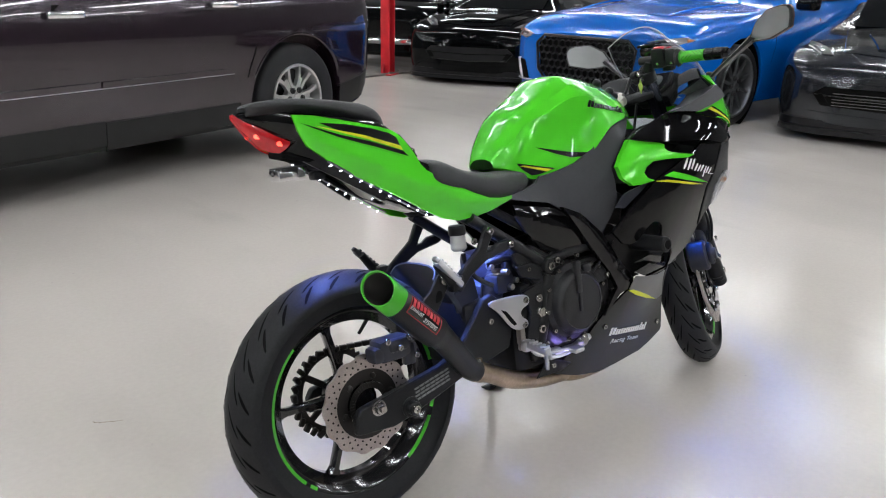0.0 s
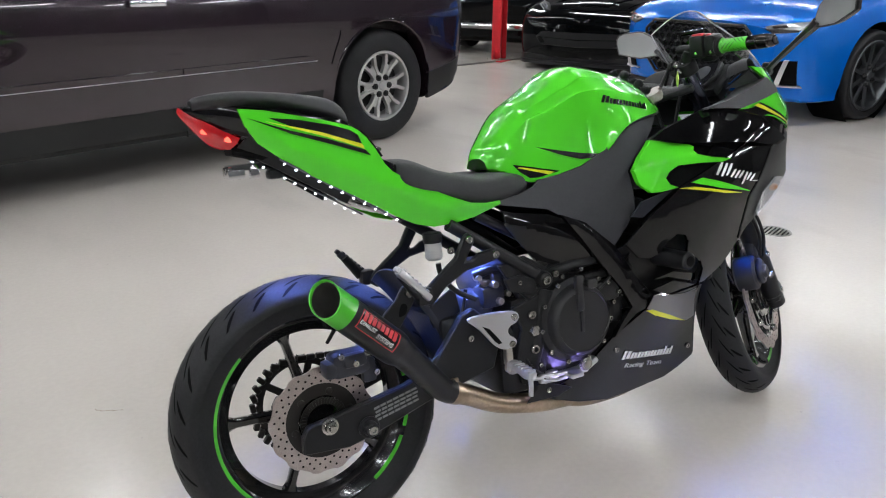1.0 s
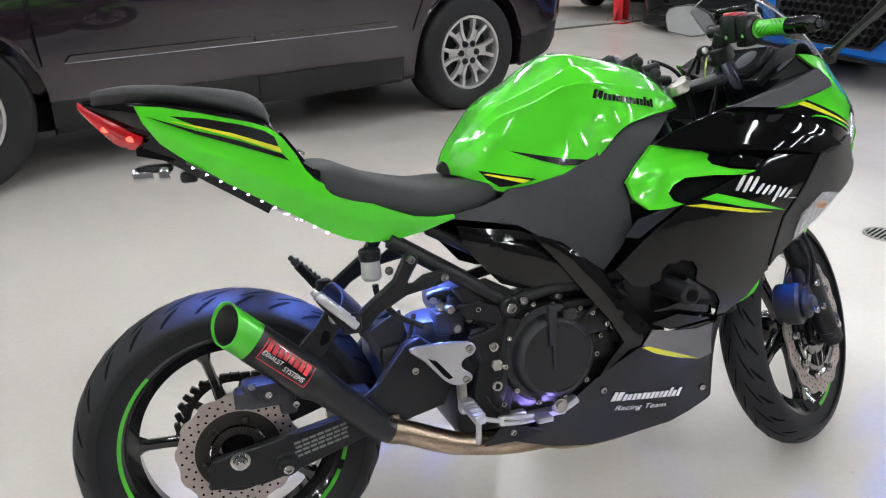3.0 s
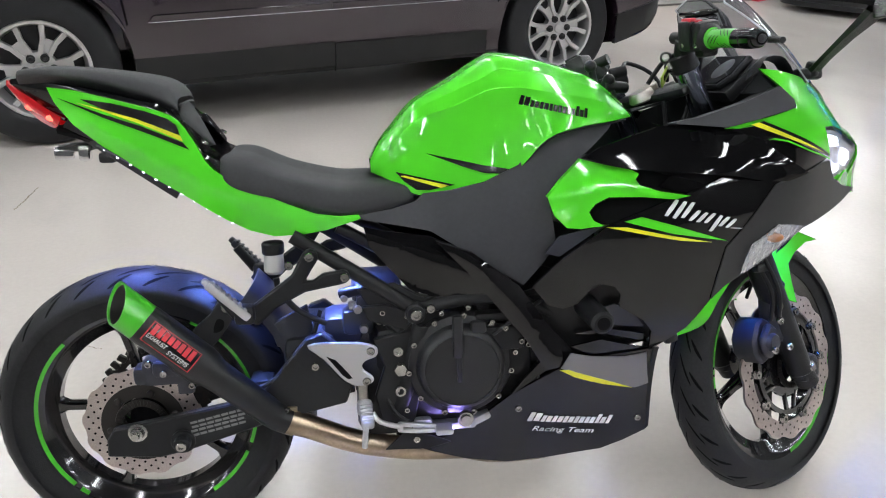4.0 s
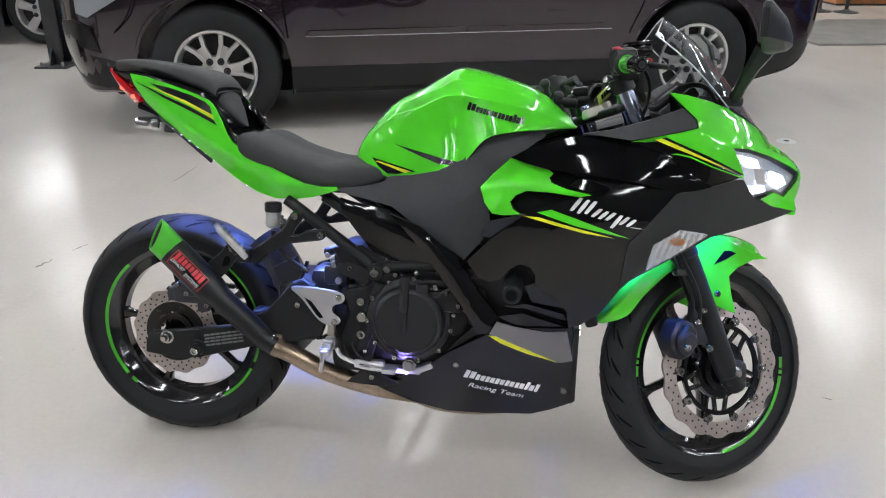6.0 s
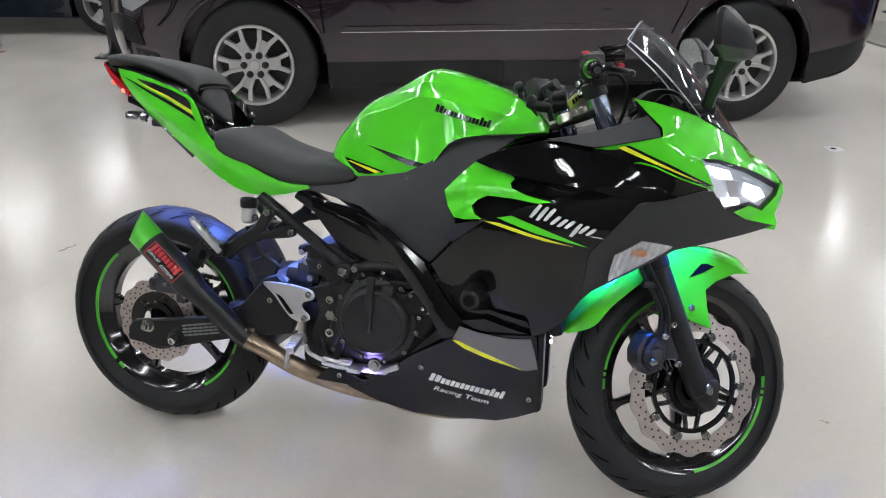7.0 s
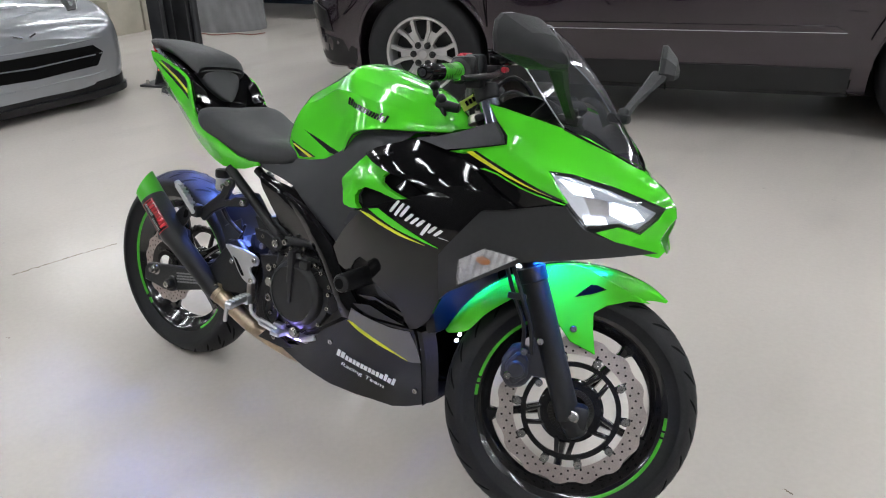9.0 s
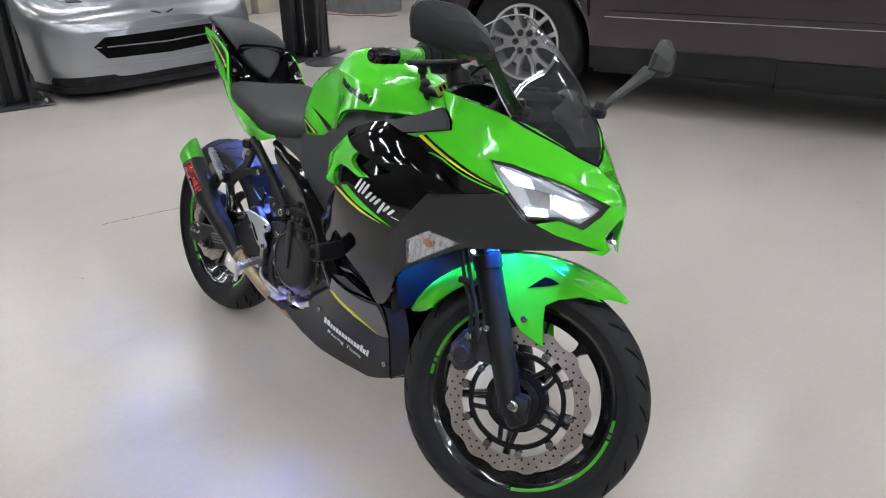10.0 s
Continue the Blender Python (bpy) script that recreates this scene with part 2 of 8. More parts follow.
def loft(bm, sections, nu=5, nv=4, mirror=True, cap=True, sym=True):
    """A smooth skin through cross sections, each a list of (x, y, z) from the crown down one side; mirrored in y."""
    dense = [catmull(s, nv) for s in sections]
    cols = list(zip(*dense))
    grid = [catmull(c, nu) for c in cols]
    rows = list(zip(*grid))
    for sgn in ((1, -1) if mirror else (1,)):
        vs = [[bm.verts.new((p[0], sgn * p[1], p[2])) for p in row] for row in rows]
        for a, b in zip(vs, vs[1:]):
            for i in range(len(a) - 1):
                f = (a[i], a[i + 1], b[i + 1], b[i])
                bm.faces.new(f if sgn > 0 else f[::-1])
    if mirror:
        bmesh.ops.remove_doubles(bm, verts=bm.verts, dist=0.0004)
    if cap:
        edges = [e for e in bm.edges if e.is_boundary]
        bmesh.ops.holes_fill(bm, edges=edges, sides=0)
    bmesh.ops.recalc_face_normals(bm, faces=bm.faces)
    return bm


def surface(points):
    """A smooth half-width over x and z through (x, z, half-width)."""
    A = np.array(points, float)
    n = len(A)

    def kern(d):
        return np.where(d > 1e-9, d * d * np.log(np.maximum(d, 1e-9)), 0.0)
    d = np.hypot(A[:, None, 0] - A[None, :, 0], A[:, None, 1] - A[None, :, 1])
    K = np.zeros((n + 3, n + 3))
    K[:n, :n] = kern(d) + 2e-4 * np.eye(n)
    K[:n, n:] = np.c_[np.ones(n), A[:, :2]]
    K[n:, :n] = K[:n, n:].T
    c = np.linalg.solve(K, np.r_[A[:, 2] ** 2, 0, 0, 0])

    def half(x, z):
        k = kern(np.hypot(A[:, 0] - x, A[:, 1] - z))
        return math.sqrt(max(float(k @ c[:n] + c[n] + c[n + 1] * x + c[n + 2] * z), 1e-6))
    return half


def swept(points):
    """A plain curved half-width over x and z, of second order, through (x, z, half-width)."""
    A = np.array(points, float)
    x0, z0 = A[:, 0].mean(), A[:, 1].mean()

    def row(x, z):
        x, z = x - x0, z - z0
        return np.array((np.ones_like(x), x, z, x * x, x * z, z * z)).T
    c = np.linalg.lstsq(row(A[:, 0], A[:, 1]), A[:, 2], rcond=None)[0]
    return lambda x, z: float(row(np.float64(x), np.float64(z)) @ c)


def skin(poly, half, off=0.0, th=0.004, side=-1, step=0.03, lip=0.003, bm=None, sm=0):
    """A shell panel: an outline in x, z laid on the half-width surface, with rounded rim and thickness."""
    bm = bm or bmesh.new()
    if sm:
        poly = [tuple(p) for p in catmull(poly, sm, closed=True)]
    vs = [bm.verts.new((x, 0, z)) for x, z in poly]
    f = bm.faces.new(vs)
    if lip:
        bmesh.ops.inset_region(bm, faces=[f], thickness=lip, use_boundary=True, use_even_offset=True)
    bmesh.ops.triangulate(bm, faces=list(bm.faces), ngon_method="EAR_CLIP")
    xs, zs = [p[0] for p in poly], [p[1] for p in poly]
    for ax, lo, hi in ((0, min(xs), max(xs)), (2, min(zs), max(zs))):
        k = math.ceil(lo / step) * step
        while k < hi - 1e-4:
            co, no = [0, 0, 0], [0, 0, 0]
            co[ax], no[ax] = k, 1
            fs = [f for f in bm.faces if f.is_valid]
            g = list({v for f in fs for v in f.verts} | {e for f in fs for e in f.edges} | set(fs))
            bmesh.ops.bisect_plane(bm, geom=g, plane_co=co, plane_no=no, dist=1e-5)
            k += step
    rim = {v for e in bm.edges if e.is_boundary for v in e.verts}
    outer = list(bm.verts)
    back = {}
    fs = list(bm.faces)
    bnd = [e for e in bm.edges if e.is_boundary]
    for v in outer:
        x, _, z = v.co
        w = half(x, z) + off
        back[v] = bm.verts.new((x, side * max(w - th - 0.001, 0), z))
        v.co.y = side * max(w - (lip * 0.8 if v in rim else 0), 0)
    for f in fs:
        bm.faces.new([back[v] for v in f.verts][::-1])
    for e in bnd:
        a, b = e.verts
        bm.faces.new((a, b, back[b], back[a]))
    bmesh.ops.recalc_face_normals(bm, faces=bm.faces)
    return bm


def ridged(half, pts, h, w):
    """The surface with a folded ridge of height h and half-width w along a line of (x, z)."""
    P = [np.array(q, float) for q in pts]

    def out(x, z):
        q = np.array((x, z))
        d = min(float(np.linalg.norm(q - a - (b - a) * np.clip((q - a) @ (b - a) / ((b - a) @ (b - a)), 0, 1))) for a, b in zip(P, P[1:]))
        return half(x, z) + h * max(0.0, 1 - d / w)
    return out


def crisp(pts, corners, d=0.004):
    """The section with its listed corners drawn tight."""
    out = []
    for i, q in enumerate(pts):
        q = Vector(q)
        if i in corners:
            a, b = Vector(pts[i - 1]), Vector(pts[i + 1])
            out += [tuple(q + (a - q).normalized() * min(d, (a - q).length * 0.3)), tuple(q + (b - q).normalized() * min(d, (b - q).length * 0.3))]
        else:
            out.append(tuple(q))
    return out


def bolt(bm, c, axis=(0, -1, 0), r=0.006, h=0.005):
    """A hexagon-socket bolt head."""
    a = Vector(c)
    q = Vector(axis).to_track_quat("Z", "Y").to_matrix().to_4x4()
    lathe(bm, [(0, h * 0.4), (r * 0.5, h * 0.4), (r * 0.5, h), (r * 0.85, h), (r, h * 0.7), (r, 0), (0, 0)][::-1], 12, Matrix.Translation(a) @ q)
    return bm


def pieces(name, bm, mat, parent, label=""):
    """Each island of the mesh as a part of its own."""
    left = set(bm.faces)
    while left:
        seed = left.pop()
        isl, stack = {seed}, [seed]
        while stack:
            f = stack.pop()
            for v in f.verts:
                for g in v.link_faces:
                    if g in left:
                        left.discard(g)
                        isl.add(g)
                        stack.append(g)
        nb = bmesh.new()
        vm = {}
        for f in isl:
            for v in f.verts:
                if v not in vm:
                    vm[v] = nb.verts.new(v.co)
            nb.faces.new([vm[v] for v in f.verts])
        part(name, nb, mat, parent, label)
    bm.free()


def glow(parent, at, color, watts, size=0.03, aim=None, cone=60):
    """The light of an LED string on the motorcycle; with aim, thrown that way only."""
    d = bpy.data.lights.new("led_light", "SPOT" if aim else "POINT")
    d.color, d.energy, d.shadow_soft_size = color, watts, size
    o = new("led_light", d)
    o.parent = parent
    o.location = at
    if aim:
        d.spot_size, d.spot_blend = radians(cone), 0.6
        o.rotation_euler = Vector(aim).to_track_quat("-Z", "Y").to_euler()
    return o


# ---- motorcycle ----
bike = thing("motorcycle", "green and black sport motorcycle leaning on its side stand", "motorcycle",
             pose(0, -0.053, 0, -12.3, 0, -2.35))
WB = 1.327
RZ, FZ, CY = 0.2895, 0.286, 0.006
RAKE = radians(24.7)
STEER = Matrix.Translation((1.444, 0, 0)) @ Matrix.Rotation(radians(29.6), 4, Vector((-math.sin(RAKE), 0, math.cos(RAKE)))) @ Matrix.Translation((-1.444, 0, 0))
UPF = Vector((-math.sin(RAKE), 0, math.cos(RAKE)))

FAIR = surface([
    (0.79, 0.69, 0.185), (0.841, 0.776, 0.172), (0.92, 0.815, 0.165), (1.0, 0.836, 0.200), (1.08, 0.827, 0.219),
    (1.001, 0.721, 0.244), (0.925, 0.75, 0.215), (1.11, 0.66, 0.240), (1.248, 0.743, 0.208), (1.291, 0.82, 0.191),
    (1.179, 0.727, 0.229), (1.12, 0.56, 0.208), (1.076, 0.63, 0.238), (1.10, 0.48, 0.190), (0.985, 0.42, 0.170),
    (0.84, 0.40, 0.172), (0.75, 0.55, 0.170), (0.881, 0.67, 0.228), (0.95, 0.55, 0.222), (0.95, 0.317, 0.130),
    (0.716, 0.32, 0.140), (1.0, 0.21, 0.108), (0.91, 0.165, 0.098), (0.72, 0.15, 0.105), (0.56, 0.157, 0.110),
    (0.80, 0.25, 0.125), (1.0, 0.40, 0.152), (1.132, 0.838, 0.226), (1.10, 0.78, 0.226), (1.18,0.79,0.222),
    (1.477, 0.69, 0.020), (1.469, 0.764, 0.032), (1.437, 0.715, 0.055), (1.354, 0.716, 0.134), (1.32, 0.762, 0.164),
    (1.26, 0.636, 0.190), (1.149, 0.928, 0.200), (1.208, 0.86, 0.222), (1.177, 0.90, 0.215), (1.282, 0.899, 0.140), (1.35, 0.868, 0.080),
    (1.403, 0.830, 0.004), (1.445, 0.805, 0.004), (1.472, 0.780, 0.004), (1.484, 0.735, 0.004), (1.40, 0.795, 0.095), (1.36,0.80,0.140)])
TAILW = surface([(-0.077, 0.922, 0.078), (0.02, 0.905, 0.096), (0.11, 0.883, 0.112), (0.135, 0.865, 0.118), (0.18, 0.80, 0.134), (0.232, 0.770, 0.142), (0.30, 0.72, 0.136),
                 (0.36, 0.69, 0.130), (0.436, 0.687, 0.128), (0.29, 0.652, 0.112), (0.20, 0.68, 0.104), (0.12, 0.735, 0.094), (0.05, 0.788, 0.083),
                 (0.0, 0.82, 0.075), (-0.05, 0.866, 0.068), (0.08, 0.82, 0.106), (0.2, 0.73, 0.126), (0.36, 0.667, 0.122)])
MIDW = surface([(0.44, 0.68, 0.122), (0.57, 0.65, 0.128), (0.742, 0.54, 0.140), (0.797, 0.613, 0.152), (0.778, 0.712, 0.158), (0.856, 0.788, 0.150),
                (0.89, 0.83, 0.120), (0.772, 0.818, 0.142), (0.733, 0.763, 0.142), (0.673, 0.733, 0.132), (0.611, 0.718, 0.122), (0.54, 0.70, 0.112), (0.66, 0.65, 0.140)])


def both(name, poly, half, mat, label="", parent=bike, **kw):
    """The same panel on both sides."""
    for s in (-1, 1):
        part(name, skin(poly, half, side=s, **kw), mat, parent, label)


# wheels ------------------------------------------------------------------
def wheel(name, c, R, width, rim_r, disc, m, tapes, phase, label):
    """Tyre, rim, spokes and tape; turned round y at c."""
    T = m @ Matrix.Translation(c) @ Matrix.Rotation(radians(90), 4, "X")
    w = new(name)
    w.parent = bike
    tagged(w, label)
    h = width / 2
    bm = bmesh.new()
    prof = [(rim_r - 0.004, -h * 0.70), (rim_r + 0.012, -h * 0.80), (rim_r + 0.035, -h * 0.94), (R - 0.045, -h), (R - 0.032, -h * 0.98), (R - 0.022, -h * 0.84), (R - 0.009, -h * 0.55), (R - 0.002, -h * 0.26), (R, 0)]
    prof = [tuple(p) for p in catmull(prof + [(r, -z) for r, z in prof[-2::-1]], 2)]
    lathe(bm, prof, 128, T)
    part("tyre", bm, RUBBER, w, "black sport tyre with slanted tread grooves")
    # tread grooves as shallow dark slots over the crown
    bm = bmesh.new()

    def crown(v):
        q = abs(v) / h
        return R - 0.0335 * min(q, 1) ** 2.4 + 0.0007
    n = 26
    for i in range(n):
        for s, dv in ((1, 0.0), (-1, 0.5)):
            for lo, hi, sl, ph in ((0.10, 0.52, 0.085, 0.0), (0.50, 0.86, 0.055, 0.55)):
                a = 2 * math.pi * (i + dv + ph) / n
                ring = []
                k = 5
                for j in range(k + 1):
                    v = (lo + (hi - lo) * j / k) * h * s
                    th = 0.0045 * (0.35 + math.sin(math.pi * (j + 0.6) / (k + 1.2))) / R
                    a1 = a + sl * (j / k) * 2.6
                    r = crown(v)
                    ring.append([bm.verts.new((r * math.cos(a1 + d), r * math.sin(a1 + d), v)) for d in (-th, th)])
                for p, q in zip(ring, ring[1:]):
                    bm.faces.new((p[0], p[1], q[1], q[0]))
    bmesh.ops.transform(bm, matrix=T, verts=bm.verts)
    tagged(part("tread_groove", bm, GROOVE, w), kind="stuff")
    # rim
    bm = bmesh.new()
    lathe(bm, [(rim_r + 0.006, -h * 0.74), (rim_r + 0.007, -h * 0.68), (rim_r - 0.010, -h * 0.64), (rim_r - 0.022, -h * 0.45), (rim_r - 0.034, -h * 0.25), (rim_r - 0.036, 0),
               (rim_r - 0.034, h * 0.25), (rim_r - 0.022, h * 0.45), (rim_r - 0.010, h * 0.64), (rim_r + 0.007, h * 0.68), (rim_r + 0.006, h * 0.74)], 72, T)
    lathe(bm, [(rim_r - 0.010, -h * 0.62), (rim_r - 0.040, -h * 0.2), (rim_r - 0.040, h * 0.2), (rim_r - 0.010, h * 0.62)], 72, T)
    rim = part("rim", bm, RIMB, w, "gloss black cast rim")
    hub = bmesh.new()
    lathe(hub, [(0, -0.06), (0.030, -0.06), (0.042, -0.05), (0.040, -0.02), (0.052, 0.0), (0.040, 0.02), (0.042, 0.05), (0.03, 0.06), (0, 0.06)], 32, T)
    part("hub", hub, RIMB, w)
    for i in range(5):
        a = phase + 2 * math.pi * i / 5
        bm = bmesh.new()
        secs = []
        for r, wd, dp, zz in ((0.036, 0.020, 0.022, 0.0), (0.07, 0.012, 0.017, 0.0), (0.12, 0.0085, 0.014, -0.002), (0.16, 0.009, 0.013, 0.0), (rim_r - 0.045, 0.013, 0.013, 0.0), (rim_r - 0.028, 0.024, 0.016, 0)):
            secs.append([bm.verts.new((r, y, z + zz)) for y, z in ((-wd, -dp * .6), (-wd * .6, -dp), (wd * .6, -dp), (wd, -dp * .6), (wd, dp * .6), (wd * .6, dp), (-wd * .6, dp), (-wd, dp * .6))])
        for p, q in zip(secs, secs[1:]):
            for k in range(8):
                bm.faces.new((p[k], p[(k + 1) % 8], q[(k + 1) % 8], q[k]))
        bmesh.ops.transform(bm, matrix=T @ Matrix.Rotation(a, 4, "Z"), verts=bm.verts)
        bmesh.ops.recalc_face_normals(bm, faces=bm.faces)
        part("spoke", bm, RIMB, w)
    # tape on the rim edge
    for a0, a1 in tapes:
        for sz in (1,):
            bm = bmesh.new()
            seg = max(4, int(abs(a1 - a0) / 4))
            lathe(bm, [(rim_r - 0.0110, sz * (h * 0.628 + 0.0018)), (rim_r - 0.0085, sz * (h * 0.647 + 0.0018)), (rim_r + 0.0040, sz * (h * 0.685 + 0.0018)), (rim_r + 0.0036, sz * (h * 0.675 - 0.001)), (rim_r - 0.0105, sz * (h * 0.64 - 0.001))], seg, T, close=True, a0=a0, a1=a1)
            bmesh.ops.recalc_face_normals(bm, faces=bm.faces)
            part("rim_tape", bm, TAPE, w, "bright green rim tape")
    # valve
    bm = bmesh.new()
    cyl(bm, (rim_r - 0.03, 0, -0.01), (rim_r - 0.075, 0, -0.03), 0.005, 0.004, 10)
    bmesh.ops.transform(bm, matrix=T @ Matrix.Rotation(phase + 0.55, 4, "Z"), verts=bm.verts)
    part("valve", bm, MATT, w)
    # wavy brake disc with holes shown as dark drillings
    dr, dz, ri = disc
    bm = bmesh.new()
    N = 120
    lobes = 15 if dr > 0.13 else 13
    out = [(dr * (1 + 0.022 * (1 if math.sin(lobes * 2 * math.pi * i / N) > 0 else -1) * abs(math.sin(lobes * 2 * math.pi * i / N)) ** 0.4), 2 * math.pi * i / N) for i in range(N)]
    rings = []
    for z in (dz - 0.0025, dz + 0.0025):
        rings.append([bm.verts.new((r * math.cos(a), r * math.sin(a), z)) for r, a in out])
        rings.append([bm.verts.new((ri * math.cos(a), ri * math.sin(a), z)) for r, a in out])
    for p, q in ((0, 1), (1, 3), (3, 2), (2, 0)):
        for i in range(N):
            j = (i + 1) % N
            bm.faces.new((rings[p][i], rings[p][j], rings[q][j], rings[q][i]))
    bmesh.ops.transform(bm, matrix=T, verts=bm.verts)
    bmesh.ops.recalc_face_normals(bm, faces=bm.faces)
    d = part("brake_disc", bm, DISC, w, "petal-edged drilled steel brake disc")
    bm = bmesh.new()
    for i in range(lobes * 2):
        for k, fr in enumerate((0.22, 0.5, 0.78)):
            a = 2 * math.pi * (i + (k % 2) * 0.5 + 0.2) / (lobes * 2)
            r = ri + (dr * 0.985 - ri) * fr
            for z, sg in ((dz - 0.0030, -1), (dz + 0.0030, 1)):
                vs = [bm.verts.new((r * math.cos(a) + 0.0025 * math.cos(t), r * math.sin(a) + 0.0025 * math.sin(t), z)) for t in np.linspace(0, 2 * math.pi, 9)[:-1]]
                bm.faces.new(vs)
    bmesh.ops.transform(bm, matrix=T, verts=bm.verts)
    tagged(part("drilling", bm, GROOVE, d), kind="stuff")
    return w, T


rear, TR = wheel("rear_wheel", (0.009, CY, RZ), 0.2895, 0.130, 0.216, (0.110, 0.078, 0.076), Matrix(), [(10, 62), (132, 222), (226, 231), (-58, -28), (-22, 4)], 0.55, "rear wheel with wide black tyre and green rim tape")
front, TF = wheel("front_wheel", (WB, CY, FZ), 0.2805, 0.096, 0.216, (0.159, 0.062, 0.124), STEER, [(104, 172), (173.5, 176), (177.5, 184), (-80, -8), (-6.5, -4), (-2.5, 5)], 0.95, "front wheel turned to the left with green rim tape")

# front disc carrier, ABS ring, axle
bm = bmesh.new()
lathe(bm, [(0.097, 0.060), (0.108, 0.060), (0.108, 0.067), (0.097, 0.067)], 60, TF, close=True)
lathe(bm, [(0.046, 0.056), (0.071, 0.056), (0.071, 0.062), (0.066, 0.066), (0.046, 0.066)], 48, TF, close=True)
carrier = part("disc_carrier", bm, RIMB, front, "black floating disc carrier")
bm = bmesh.new()
for i in range(10):
    a = 2 * math.pi * i / 10
    box(bm, (0, 0, 0), (0.026, 0.016, 0.006), 0.002, TF @ Matrix.Rotation(a, 4, "Z") @ Matrix.Translation((0.116, 0, 0.064)))
    box(bm, (0, 0, 0), (0.046, 0.011, 0.007), 0.002, TF @ Matrix.Rotation(a + (0.12 if i % 2 else -0.12), 4, "Z") @ Matrix.Translation((0.081, 0, 0.0625)) @ Matrix.Rotation(0.35 if i % 2 else -0.35, 4, "Z"))
pieces("carrier_arm", bm, RIMB, front)
bm = bmesh.new()
for i in range(10):
    a = 2 * math.pi * i / 10
    lathe(bm, [(0, 0.071), (0.003, 0.071), (0.0035, 0.0745), (0.0085, 0.0745), (0.0098, 0.067), (0, 0.067)], 14, TF @ Matrix.Rotation(a, 4, "Z") @ Matrix.Translation((0.117, 0, 0)))
pieces("disc_bobbin", bm, BOLT, front)
for T, zz, w in ((TF, 0.072, front), (TR, 0.086, rear)):
    bm = bmesh.new()
    N = 44
    lathe(bm, [(0.036, zz), (0.050, zz), (0.050, zz + 0.002), (0.036, zz + 0.002)], 44, T, close=True)
    for i in range(N):
        box(bm, (0, 0, 0), (0.009, 0.0022, 0.003), 0, T @ Matrix.Rotation(2 * math.pi * i / N, 4, "Z") @ Matrix.Translation((0.043, 0, zz + 0.0025)))
    part("sensor_ring", bm, CHAIN, w, "slotted speed sensor ring")
bm = bmesh.new()
for i in range(6):
    lathe(bm, [(0, 0.086), (0.004, 0.086), (0.007, 0.084), (0.0075, 0.08), (0, 0.08)], 12, TR @ Matrix.Rotation(2 * math.pi * i / 6 + .2, 4, "Z") @ Matrix.Translation((0.062, 0, 0)))
pieces("disc_bolt", bm, CHAIN, rear)
bm = bmesh.new()
lathe(bm, [(0.052, 0.076), (0.078, 0.076), (0.078, 0.081), (0.052, 0.081)], 40, TR, close=True)
part("disc_carrier", bm, CHAIN, rear)
bm = bmesh.new()
lathe(bm, [(0, 0.125), (0.008, 0.125), (0.009, 0.121), (0.014, 0.120), (0.0155, 0.108), (0.021, 0.107), (0.022, 0.10), (0, 0.10)], 12, TF)
part("axle_nut", bm, BOLT, front, "zinc axle nut")
bm = bmesh.new()
lathe(bm, [(0, 0.146), (0.007, 0.146), (0.008, 0.138), (0.012, 0.137), (0.0135, 0.126), (0.018, 0.125), (0.018, 0.121), (0, 0.12)], 12, TR)
part("axle_nut", bm, BOLT, rear, "zinc axle nut")

# sprocket and chain on the far side
bm = bmesh.new()
N = 41 * 2
rg = [[bm.verts.new(((0.098 if i % 2 else 0.106) * math.cos(2 * math.pi * i / N), (0.098 if i % 2 else 0.106) * math.sin(2 * math.pi * i / N), z)) for i in range(N)] for z in (-0.066, -0.060)]
ri = [[bm.verts.new((0.086 * math.cos(2 * math.pi * i / N), 0.086 * math.sin(2 * math.pi * i / N), z)) for i in range(N)] for z in (-0.066, -0.060)]
for i in range(N):
    j = (i + 1) % N
    bm.faces.new((rg[0][i], rg[0][j], ri[0][j], ri[0][i]))
    bm.faces.new((rg[1][j], rg[1][i], ri[1][i], ri[1][j]))
    bm.faces.new((rg[0][j], rg[0][i], rg[1][i], rg[1][j]))
    bm.faces.new((ri[0][i], ri[0][j], ri[1][j], ri[1][i]))
for i in range(5):
    box(bm, (0, 0, 0), (0.055, 0.016, 0.006), 0.002, Matrix.Rotation(2 * math.pi * i / 5, 4, "Z") @ Matrix.Translation((0.062, 0, -0.063)))
bmesh.ops.transform(bm, matrix=TR, verts=bm.verts)
part("sprocket", bm, CHAIN, rear, "toothed rear sprocket")
bm = bmesh.new()
link = []
for k in range(74):
    f = k / 74
    path = 2 * (0.55 + 0) + math.pi * 0.10 + math.pi * 0.035
    s = f * path
    if s < 0.55:
        p = Vector((s, 0.063, 0.2895 + 0.100 - s * 0.09)); a = -0.09
    elif s < 0.55 + math.pi * 0.035:
        t = (s - 0.55) / 0.035
        p = Vector((0.55 + 0.035 * math.sin(t), 0.063, 0.322 + 0.035 * math.cos(t))); a = -t
    elif s < 1.10 + math.pi * 0.035:
        q = s - 0.55 - math.pi * 0.035
        p = Vector((0.55 - q, 0.063, 0.287 - q * 0.145)); a = 0.145
    else:
        t = (s - 1.10 - math.pi * 0.035) / 0.10
        p = Vector((-0.100 * math.sin(t), 0.063, 0.2895 - 0.100 * math.cos(t))); a = t
    box(bm, p, (0.019, 0.014 if k % 2 else 0.010, 0.012), 0.002, Matrix.Rotation(-a, 4, "Y"), 1)
tagged(part("chain", bm, CHAIN, bike, "dark steel drive chain"), kind="stuff")

